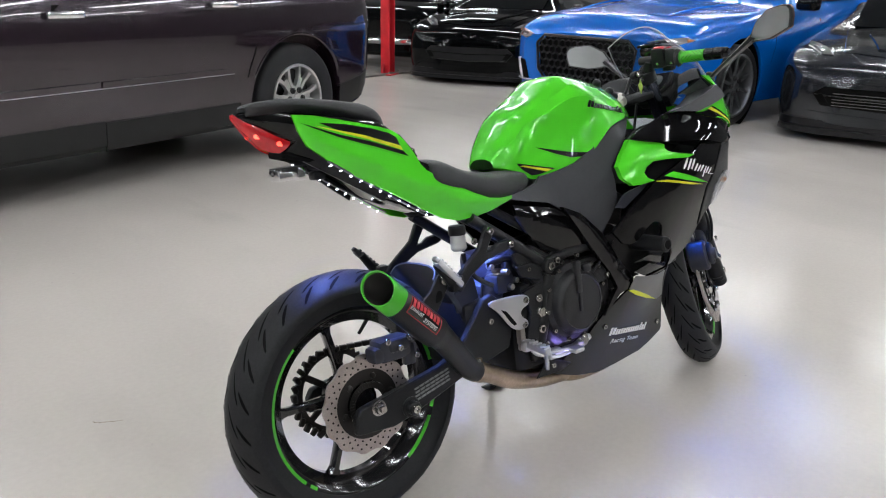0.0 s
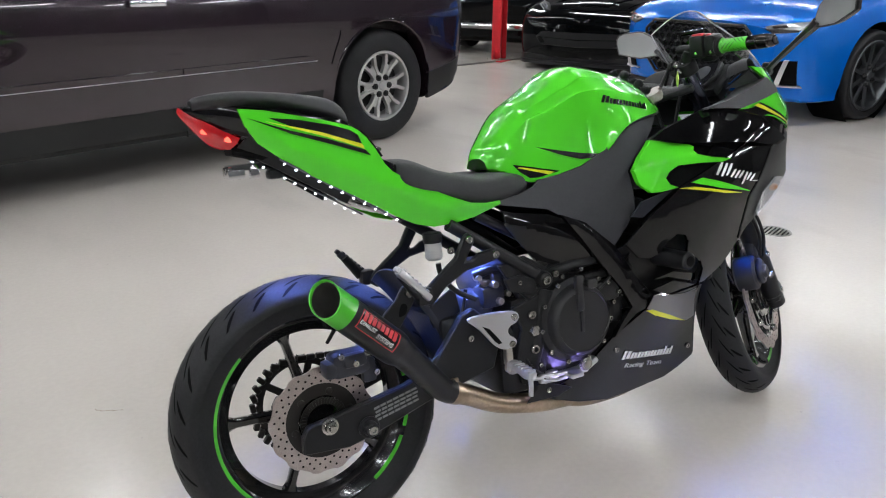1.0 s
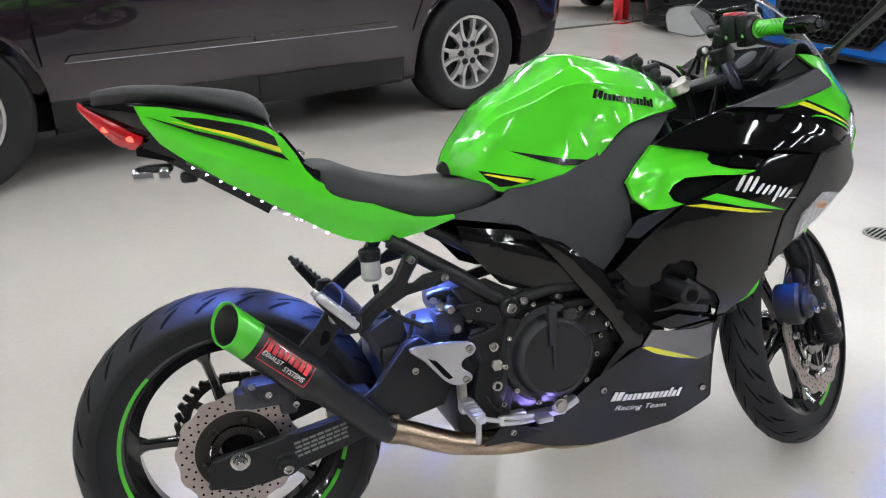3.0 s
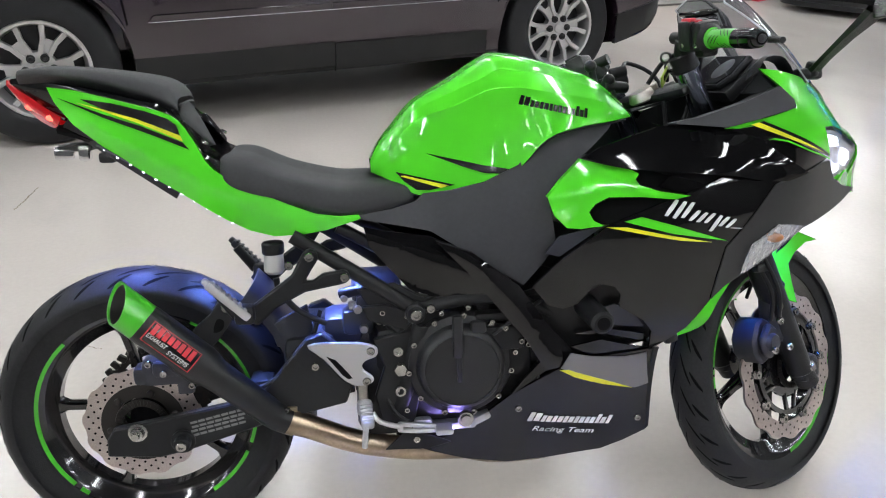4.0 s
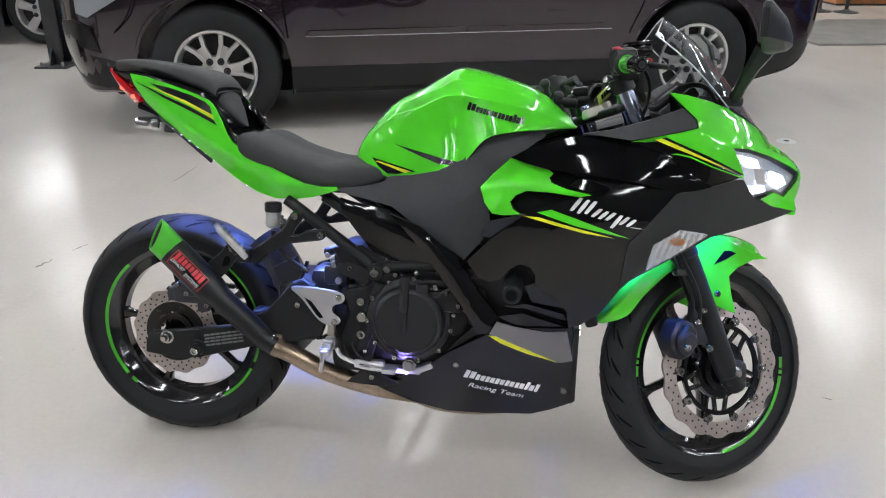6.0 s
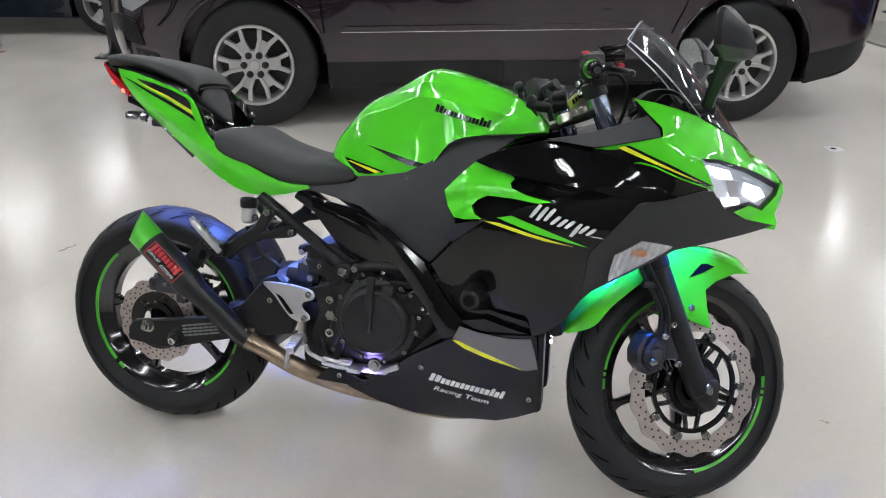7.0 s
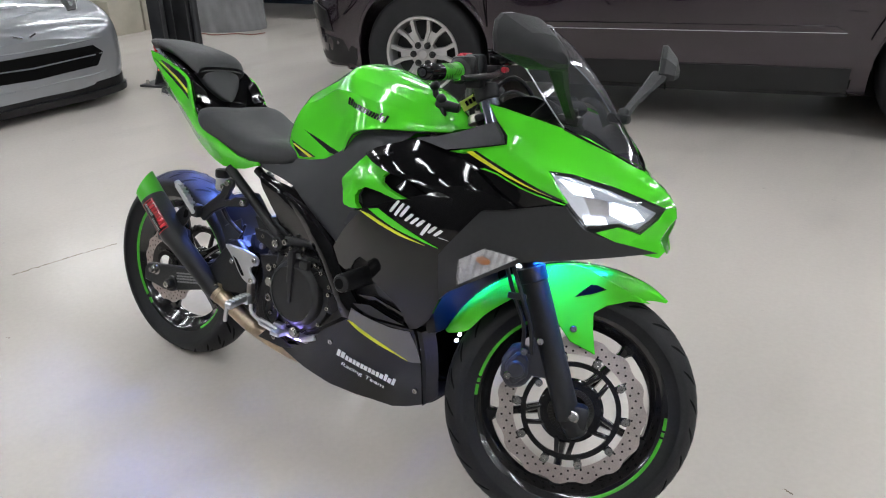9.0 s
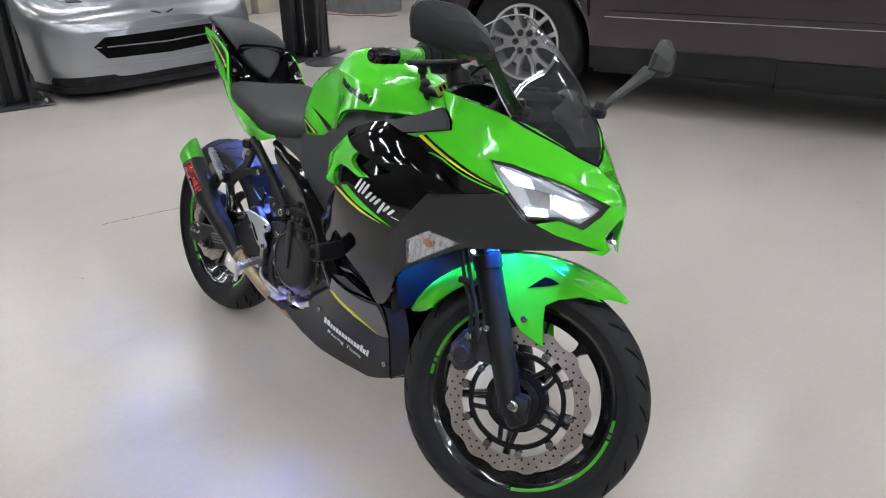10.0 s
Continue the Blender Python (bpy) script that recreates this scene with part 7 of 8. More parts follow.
bm = bmesh.new()
bmesh.ops.create_grid(bm, x_segments=8, y_segments=8, size=1.0, matrix=Matrix.Translation(((X0 + X1) / 2, (Y0 + Y1) / 2, 0)) @ Matrix.Diagonal(((X1 - X0) / 2, (Y1 - Y0) / 2, 1, 1)))
tagged(part("floor", bm, FLOOR, None, sharp=0), "polished pale grey-beige concrete garage floor", "floor", "", "structure")
slab("wall_north", ((X0 + X1) / 2, Y1 + 0.1, H / 2), (X1 - X0 + 0.4, 0.2, H), WALLM, "plain dark grey painted hall wall", "wall")
slab("wall_south", ((X0 + X1) / 2, Y0 - 0.1, H / 2), (X1 - X0 + 0.4, 0.2, H), WALLM, "plain dark grey painted hall wall", "wall")
slab("wall_east", (X1 + 0.1, (Y0 + Y1) / 2, H / 2), (0.2, Y1 - Y0, H), WALLM, "plain dark grey painted hall wall", "wall")
slab("wall_west", (X0 - 0.1, (Y0 + Y1) / 2, H / 2), (0.2, Y1 - Y0, H), WALLM, "plain dark grey painted hall wall", "wall")
slab("ceiling", ((X0 + X1) / 2, (Y0 + Y1) / 2, H + 0.1), (X1 - X0 + 0.4, Y1 - Y0 + 0.4, 0.2), CEIL, "plain dark grey hall ceiling", "ceiling")

# strip lamps in rows under the ceiling
lampbody = None
for ix in range(8):
    for iy in range(6):
        x, y = -8.3 + ix * 2.75, -6.0 + iy * 3.6
        if lampbody is None:
            e = thing("strip_light", "white twin-tube strip light under the ceiling", "ceiling light", pose(x, y, H - 0.08, 0, 0, 90), "strip lights")
            part("housing", boxes(((0, 0, 0.04), (2.3, 0.16, 0.05), 0.01)), HOUSE, e)
            bm = bmesh.new()
            cyl(bm, (-1.13, -0.045, 0), (1.13, -0.045, 0), 0.016, 0.016, 10)
            part("tube", bm, TUBEM, e, "lit tube")
            bm = bmesh.new()
            cyl(bm, (-1.13, 0.045, 0), (1.13, 0.045, 0), 0.016, 0.016, 10)
            part("tube", bm, TUBEM, e, "lit tube")
            lampbody = e
        else:
            copy_thing(lampbody, pose(x, y, H - 0.08, 0, 0, 90))

# ---- vehicles round the hall ----
PLUM = material("dark_plum_metallic", (0.023, 0.0130, 0.0205), 0.17, metal=0.4, coat=1.0, rvary=0.03, vscale=3)
SILVER = material("silver_metallic", (0.36, 0.375, 0.40), 0.30, metal=0.75, coat=1.0)
BLUEC = material("bright_blue_paint", (0.0, 0.120, 0.52), 0.22, metal=0.1, coat=0.35, spec=0.25)
GREYC = material("dark_grey_metallic", (0.018, 0.020, 0.025), 0.22, metal=0.5, coat=0.5)
BLKC = material("black_car_paint", (0.0022, 0.0026, 0.003), 0.05, spec=0.20)
NAVY = material("dark_navy_paint", (0.006, 0.012, 0.022), 0.15, coat=1.0)
CLAD = material("grey_black_cladding", (0.010, 0.010, 0.011), 0.46, spec=0.35, vary=0.08, bump=0.1, bscale=700)
GAP = material("panel_gap", (0.002, 0.002, 0.002), 0.8, spec=0.1)
GLASSD = material("dark_car_glass", (0.006, 0.007, 0.008), 0.04, coat=1.0)
WHEELS = material("machined_wheel", (0.62, 0.61, 0.61), 0.30, metal=0.8, vary=0.08)
WHEELG = material("graphite_wheel", (0.13, 0.135, 0.145), 0.32, metal=0.7, vary=0.08)
WHEELD = material("dark_wheel_and_pocket_shade", (0.018, 0.018, 0.020), 0.5, metal=0.2)
LAMPW = material("lamp_clear_white", (0.40, 0.42, 0.44), 0.14, metal=0.5, coat=1.0)
CARB = material("satin_black_trim", (0.008, 0.008, 0.009), 0.3, spec=0.3, vary=0.1)


def body_shell(rows, arches, depth=0.34):
    """A lofted car body with wheel arches cut through both flanks. Rows: x, heights zb zl zm zsh zt, half-widths wl wm wsh wt."""
    bm = bmesh.new()
    loft(bm, [[(x, 0, zt), (x, wt * 0.55, zt - 0.006), (x, wt, zt - 0.03), (x, wsh, zsh), (x, wm, zm), (x, wl, zl), (x, wl - 0.10, zb), (x, 0, zb)] for x, zb, zl, zm, zsh, zt, wl, wm, wsh, wt in rows], 4, 4)
    me = bpy.data.meshes.new("shell")
    bm.to_mesh(me)
    bm.free()
    ob = new("shell", me)
    cb = bmesh.new()
    for x, z, r, w in arches:
        for s in (-1, 1):
            cyl(cb, (x, s * (w - depth), z), (x, s * (w + 0.3), z), r, r, 40)
            box(cb, (x, s * (w - depth / 2 + 0.15), z - r), (2 * r, depth + 0.3, 2 * r), 0)
    me2 = bpy.data.meshes.new("cut")
    bmesh.ops.recalc_face_normals(cb, faces=cb.faces)
    cb.to_mesh(me2)
    cb.free()
    cut = new("cut", me2)
    md = ob.modifiers.new("arch", "BOOLEAN")
    md.object, md.operation, md.solver, md.use_self = cut, "DIFFERENCE", "EXACT", True
    bpy.context.view_layer.update()
    out = bpy.data.meshes.new_from_object(ob.evaluated_get(bpy.context.evaluated_depsgraph_get()))
    bpy.data.objects.remove(ob)
    bpy.data.objects.remove(cut)
    res = bmesh.new()
    res.from_mesh(out)
    return res


def half_of(rows):
    pts = []
    for x, zb, zl, zm, zsh, zt, wl, wm, wsh, wt in rows:
        pts += [(x, zl, wl), (x, zm, wm), (x, zsh, wsh), (x, zt - 0.03, wt)]
    return surface(pts)


def car_wheel(parent, x, y, r, rim, width, style, side):
    """A road wheel facing side (+1: +y)."""
    T = Matrix.Translation((x, y, r)) @ Matrix.Rotation(radians(-90 * side), 4, "X")
    w = new("wheel")
    w.parent = parent
    h = width / 2
    bm = bmesh.new()
    lathe(bm, [tuple(p) for p in catmull([(rim - 0.01, h * 0.75), (rim + 0.012, h * 0.94), (rim + 0.05, h), (r - 0.045, h * 0.98), (r - 0.016, h * 0.88), (r - 0.002, h * 0.62), (r, 0), (r - 0.002, -h * 0.6), (r - 0.02, -h * 0.9), (rim, -h)], 3)], 64, T)
    part("tyre", bm, RUBBER, w)
    bm = bmesh.new()
    lathe(bm, [(rim + 0.006, h * 0.90), (rim + 0.002, h * 0.96), (rim - 0.012, h * 0.95), (rim - 0.018, h * 0.80), (rim - 0.03, h * 0.30), (rim - 0.035, -h * 0.7)], 64, T)
    part("rim", bm, {"dark": WHEELD, "grey": WHEELG}.get(style, WHEELS), w)
    # Full-width dark disc, added to paint shade between the spokes.
    bm = bmesh.new()
    lathe(bm, [(0.0, h * 0.10), (rim * 0.90, h * 0.10), (rim * 0.97, h * 0.35)], 40, T)
    part("brake", bm, WHEELD, w)
    n = {"suv": 6, "five": 5, "ten": 5, "grey": 10, "dark": 5, "wire": 12}[style]
    for i in range(n):
        bm = bmesh.new()
        a = 2 * math.pi * i / n + (0.06 if style == "suv" else 0.3)

        def bar(p0, p1, w0, w1, z0, z1, t=0.018):
            d = (Vector(p1) - Vector(p0)).normalized()
            nn = Vector((-d.y, d.x))
            vs = []
            for p, ww, z in ((p0, w0, z0), (p1, w1, z1)):
                p = Vector(p)
                for q, zz in ((p - nn * ww, z - t), (p - nn * ww * 0.8, z), (p + nn * ww * 0.8, z), (p + nn * ww, z - t)):
                    vs.append(bm.verts.new((q.x, q.y, zz)))
            for k in range(3):
                bm.faces.new((vs[k], vs[k + 1], vs[k + 5], vs[k + 4]))
        zf = h * 0.80
        if style == "suv":
            bar((0.04, 0), (rim * 0.66, 0), 0.016, 0.022, zf - 0.022, zf - 0.020, 0.03)
            for s in (-1, 1):
                bar((0.045, s * 0.017), (rim * 0.64, s * 0.030), 0.0120, 0.0135, zf - 0.010, zf - 0.004, 0.03)
                bar((rim * 0.62, s * 0.029), (rim * 0.975, s * rim * 0.270), 0.0135, 0.0165, zf - 0.004, zf, 0.03)
        elif style == "grey":
            bar((0.05, 0.004), (rim * 0.96, rim * 0.05), 0.014, 0.011, zf - 0.012, zf)
        elif style in ("ten", "dark"):
            for s in (-1, 1):
                bar((0.05, s * 0.012), (rim * 0.96, s * rim * 0.13), 0.016, 0.014, zf - 0.012, zf)
        elif style == "five":
            bar((0.04, 0), (rim * 0.95, 0), 0.030, 0.048, zf - 0.01, zf)
        else:
            bar((0.03, 0), (rim * 0.95, 0.01), 0.006, 0.006, zf - 0.01, zf)
        bmesh.ops.transform(bm, matrix=T @ Matrix.Rotation(a, 4, "Z"), verts=bm.verts)
        bmesh.ops.recalc_face_normals(bm, faces=bm.faces)
        part("spoke", bm, {"dark": WHEELD, "grey": WHEELG}.get(style, WHEELS), w)
    bm = bmesh.new()
    lathe(bm, [(0, h * 0.84), (0.028, h * 0.83), (0.034, h * 0.76), (0.085, h * 0.70), (0.09, h * 0.4)], 32, T)
    part("hub", bm, {"dark": WHEELD, "grey": WHEELG}.get(style, WHEELS), w)
    bm = bmesh.new()
    for i in range(6 if style == "suv" else 5):
        lathe(bm, [(0, 0.026), (0.009, 0.024), (0.013, 0.016), (0.014, 0.012), (0.021, 0.012), (0.022, -0.01)], 12, T @ Matrix.Rotation(2 * math.pi * i / (6 if style == "suv" else 5), 4, "Z") @ Matrix.Translation((0.064, 0, h * 0.72)))
    tagged(part("lug_nut", bm, WHEELD, w), kind="stuff")
    return w


def line(parent, half, pts, wd=0.006, side=1, off=0.0015, mat=GAP, name="panel_gap"):
    """A thin shut-line strip laid along points (x, z) on a flank."""
    bm = bmesh.new()
    P = [Vector((p[0], p[1])) for p in catmull(pts, 5)]
    prev = None
    for i, p in enumerate(P):
        d = (P[min(i + 1, len(P) - 1)] - P[max(i - 1, 0)]).normalized()
        nn = Vector((-d.y, d.x)) * wd / 2
        cur = [bm.verts.new((q.x, side * (half(q.x, q.y) + off), q.y)) for q in (p - nn, p + nn)]
        if prev:
            bm.faces.new((prev[0], prev[1], cur[1], cur[0]))
        prev = cur
    return part(name, bm, mat, parent)


# large SUV
SUVR = [(2.44, 0.34, 0.40, 0.58, 0.82, 0.98, 0.50, 0.58, 0.56, 0.40), (2.30, 0.24, 0.33, 0.56, 0.86, 1.05, 0.76, 0.83, 0.80, 0.64), (2.05, 0.25, 0.335, 0.58, 0.93, 1.10, 0.90, 0.945, 0.925, 0.76),
        (1.52, 0.25, 0.335, 0.60, 1.00, 1.14, 0.945, 0.985, 0.975, 0.80), (1.05, 0.25, 0.335, 0.60, 1.04, 1.18, 0.945, 0.982, 0.975, 0.82), (0.75, 0.25, 0.335, 0.60, 1.06, 1.45, 0.94, 0.980, 0.97, 0.72),
        (0.25, 0.25, 0.335, 0.60, 1.07, 1.74, 0.94, 0.980, 0.97, 0.68), (-0.90, 0.25, 0.335, 0.60, 1.08, 1.77, 0.94, 0.980, 0.97, 0.68), (-1.52, 0.25, 0.335, 0.60, 1.08, 1.76, 0.95, 0.985, 0.97, 0.68), (-1.95, 0.26, 0.35, 0.60, 1.08, 1.72, 0.945, 0.98, 0.96, 0.66),
        (-2.22, 0.28, 0.38, 0.62, 1.05, 1.62, 0.93, 0.965, 0.94, 0.62), (-2.38, 0.38, 0.46, 0.64, 1.05, 1.35, 0.86, 0.90, 0.88, 0.58), (-2.44, 0.46, 0.52, 0.66, 1.0, 1.2, 0.76, 0.80, 0.78, 0.5)]
suv = thing("suv", "dark plum metallic SUV parked beside the motorcycle", "suv", pose(0.515, 3.15, 0, 0, 0, 195.3) @ pose(0, -0.945, 0))
part("body", body_shell(SUVR, [(1.52, 0.39, 0.445, 0.985), (-1.52, 0.39, 0.445, 0.985)]), PLUM, suv, sharp=30)
SH = half_of(SUVR)
for x in (1.52, -1.52):
    for s in (1, -1):
        car_wheel(suv, x, s * 0.845, 0.385, 0.238, 0.25, "suv", s)
        bm = bmesh.new()
        lathe(bm, [(0.450, -0.22), (0.450, 0.06)], 40, Matrix.Translation((x, s * 0.84, 0.39)) @ Matrix.Rotation(radians(-90 * s), 4, "X"), a0=172 if s > 0 else -8, a1=368 if s > 0 else 188)
        lathe(bm, [(0.02, -0.22), (0.450, -0.22)], 40, Matrix.Translation((x, s * 0.84, 0.39)) @ Matrix.Rotation(radians(-90 * s), 4, "X"), a0=172 if s > 0 else -8, a1=368 if s > 0 else 188)
        part("wheel_well", bm, GAP, suv)
for s in (1, -1):
    # lower cladding in three lengths
    for a, b in ((1.075, 0.0), (-0.006, -0.98)):
        part("rocker_cladding", skin([(a, 0.268), (a, 0.405), (b, 0.415), (b, 0.276)], SH, off=0.012, th=0.03, side=s, step=0.2, lip=0.008), CLAD, suv, "dark grey lower door cladding")
    part("sill", skin([(1.06, 0.238), (1.06, 0.266), (-0.99, 0.274), (-0.99, 0.246)], SH, off=-0.02, th=0.08, side=s, step=0.2, lip=0.004), CLAD, suv)
    part("door_moulding", skin([(0.98, 0.590), (0.955, 0.618), (0.02, 0.630), (0.02, 0.598)], SH, off=0.012, th=0.02, side=s, step=0.2, lip=0.008), PLUM, suv)
    part("door_moulding", skin([(0.005, 0.598), (0.005, 0.630), (-0.86, 0.640), (-0.92, 0.612)], SH, off=0.012, th=0.02, side=s, step=0.2, lip=0.008), PLUM, suv)
    # Thin pale line paints in the highlight along the moulding's edge.
    line(suv, SH, [(0.985, 0.585), (0.5, 0.590), (-0.4, 0.600), (-0.92, 0.607)], 0.0030, s, 0.0130, ALU, "painted_highlight")
    line(suv, SH, [(0.98, 0.555), (0.5, 0.560), (-0.4, 0.568), (-0.90, 0.575)], 0.004, s)
    line(suv, SH, [(1.075, 0.235), (1.08, 0.5), (1.10, 0.80), (1.08, 1.05)], 0.009, s)
    line(suv, SH, [(-0.003, 0.24), (-0.003, 0.6), (-0.02, 1.07)], 0.009, s)
    line(suv, SH, [(-0.985, 0.25), (-0.995, 0.42), (-1.06, 0.62), (-1.12, 0.80), (-1.10, 1.07)], 0.009, s)
    line(suv, SH, [(1.08, 0.418), (0.0, 0.424), (-0.98, 0.424)], 0.007, s)
    line(suv, SH, [(2.06, 0.62), (1.98, 0.70), (1.93, 0.80), (1.90, 0.92)], 0.008, s)
    line(suv, SH, [(-1.96, 0.46), (-2.2, 0.51), (-2.38, 0.57)], 0.008, s)
    for x, z in ((0.18, 0.985), (-0.86, 1.03)):
        e = new("door_handle")
        e.parent = suv
        part("grip", boxes(((x, s * (SH(x, z) + 0.028), z), (0.205, 0.030, 0.040), 0.018)), CHROME, e)
        part("cup", skin([(x - 0.05, z - 0.045), (x + 0.04, z - 0.045), (x + 0.065, z - 0.01), (x + 0.05, z + 0.045), (x - 0.04, z + 0.05), (x - 0.07, z + 0.005)], SH, off=0.001, th=0.003, side=s, step=0.1, lip=0), GAP, e)
    # arch lips
    for x in (1.52, -1.52):
        bm = tube(bmesh.new(), [(px, s * (SH(px, pz) - 0.006), pz) for px, pz in [(x + 0.450 * math.cos(radians(a)), 0.39 + 0.450 * math.sin(radians(a))) for a in range(14, 167, 6)]], 0.012, 8)
        part("arch_lip", bm, PLUM, suv)
    part("headlamp", skin([(2.27, 0.72), (2.20, 0.70), (2.02, 0.80), (1.90, 0.93), (2.10, 0.98), (2.28, 0.94)], SH, off=0.004, th=0.02, side=s, step=0.05), LAMPW, suv, "clear wraparound headlamp")
    part("bumper_lower", skin([(2.42, 0.38), (2.30, 0.30), (2.02, 0.26), (1.98, 0.40), (2.10, 0.46), (2.42, 0.52)], SH, off=0.006, th=0.03, side=s, step=0.06), CLAD, suv)
    part("bumper_corner", skin([(2.40, 0.545), (2.16, 0.50), (2.20, 0.64), (2.30, 0.68), (2.41, 0.66)], SH, off=0.004, th=0.02, side=s, step=0.06), CARB, suv)
    part("rear_bumper", skin([(-1.98, 0.25), (-1.96, 0.45), (-2.2, 0.50), (-2.40, 0.56), (-2.43, 0.49), (-2.22, 0.31)], SH, off=0.012, th=0.03, side=s, step=0.06), CLAD, suv, "matt dark rear bumper")
    part("side_glass", skin([(0.70, 1.14), (0.35, 1.58), (-2.0, 1.58), (-2.1, 1.16)], SH, off=0.004, th=0.01, side=s, step=0.1), GLASSD, suv)
part("rear_bumper_face", boxes(((-2.445, 0, 0.52), (0.06, 1.5, 0.18), 0.03)), CLAD, suv)
part("front_grille", boxes(((2.40, 0, 0.72), (0.10, 1.05, 0.30), 0.03)), CARB, suv)
part("underbody", boxes(((0, 0, 0.30), (4.3, 1.55, 0.16), 0.03), ((-0.3, 0.3, 0.20), (1.8, 0.12, 0.10), 0.04), ((-1.6, 0, 0.30), (0.2, 1.4, 0.14), 0.04)), GAP, suv)

# low sports coupes
def stamp(parent, tree, pts, frame_of, off, mat, name, label="", step=0.08, lip=0.004):
    """A panel laid on a body: its outline in a plane is cast along a direction onto the skin."""
    org, u, v, d = (Vector(q) for q in frame_of)
    bm = bmesh.new()
    f = bm.faces.new([bm.verts.new((a, b, 0)) for a, b in pts])
    bmesh.ops.triangulate(bm, faces=[f], ngon_method="EAR_CLIP")
    for ax in (0, 1):
        lo, hi = min(q[ax] for q in pts), max(q[ax] for q in pts)
        k = math.ceil(lo / step) * step
        while k < hi - 1e-4:
            co, no = [0, 0, 0], [0, 0, 0]
            co[ax], no[ax] = k, 1
            bmesh.ops.bisect_plane(bm, geom=list(bm.verts) + list(bm.edges) + list(bm.faces), plane_co=co, plane_no=no, dist=1e-5)
            k += step
    bmesh.ops.inset_region(bm, faces=list(bm.faces), thickness=lip, use_boundary=True, use_even_offset=True)
    rim = {w for e in bm.edges if e.is_boundary for w in e.verts}
    bad, place = [], {}
    for w in bm.verts:
        hit, n, _, _ = tree.ray_cast(org + u * w.co.x + v * w.co.y, d)
        if hit is None:
            bad.append(w)
            continue
        if n.dot(d) > 0:
            n = -n
        place[w] = hit + n * (-0.004 if w in rim else off)
    for w, q in place.items():
        w.co = q
    bmesh.ops.delete(bm, geom=bad, context="VERTS")
    bmesh.ops.recalc_face_normals(bm, faces=bm.faces)
    return part(name, bm, mat, parent, label)


C7R = [(2.24, 0.16, 0.20, 0.36, 0.50, 0.56, 0.45, 0.50, 0.46, 0.34), (2.16, 0.13, 0.18, 0.38, 0.56, 0.64, 0.70, 0.74, 0.70, 0.55), (2.00, 0.12, 0.17, 0.40, 0.62, 0.70, 0.84, 0.87, 0.83, 0.66), (1.75, 0.12, 0.17, 0.42, 0.70, 0.77, 0.90, 0.925, 0.88, 0.66),
       (1.36, 0.12, 0.18, 0.45, 0.76, 0.82, 0.91, 0.94, 0.89, 0.62), (0.80, 0.12, 0.18, 0.45, 0.80, 0.88, 0.89, 0.92, 0.88, 0.66), (0.40, 0.12, 0.18, 0.45, 0.82, 1.02, 0.89, 0.915, 0.88, 0.60), (-0.20, 0.12, 0.18, 0.45, 0.84, 1.22, 0.90, 0.92, 0.88, 0.52),
       (-0.90, 0.12, 0.18, 0.48, 0.88, 1.18, 0.92, 0.955, 0.92, 0.52), (-1.40, 0.13, 0.2, 0.5, 0.92, 1.06, 0.93, 0.965, 0.93, 0.62), (-2.0, 0.2, 0.28, 0.55, 0.9, 0.98, 0.88, 0.93, 0.9, 0.72), (-2.22, 0.3, 0.36, 0.58, 0.84, 0.9, 0.78, 0.82, 0.8, 0.66)]


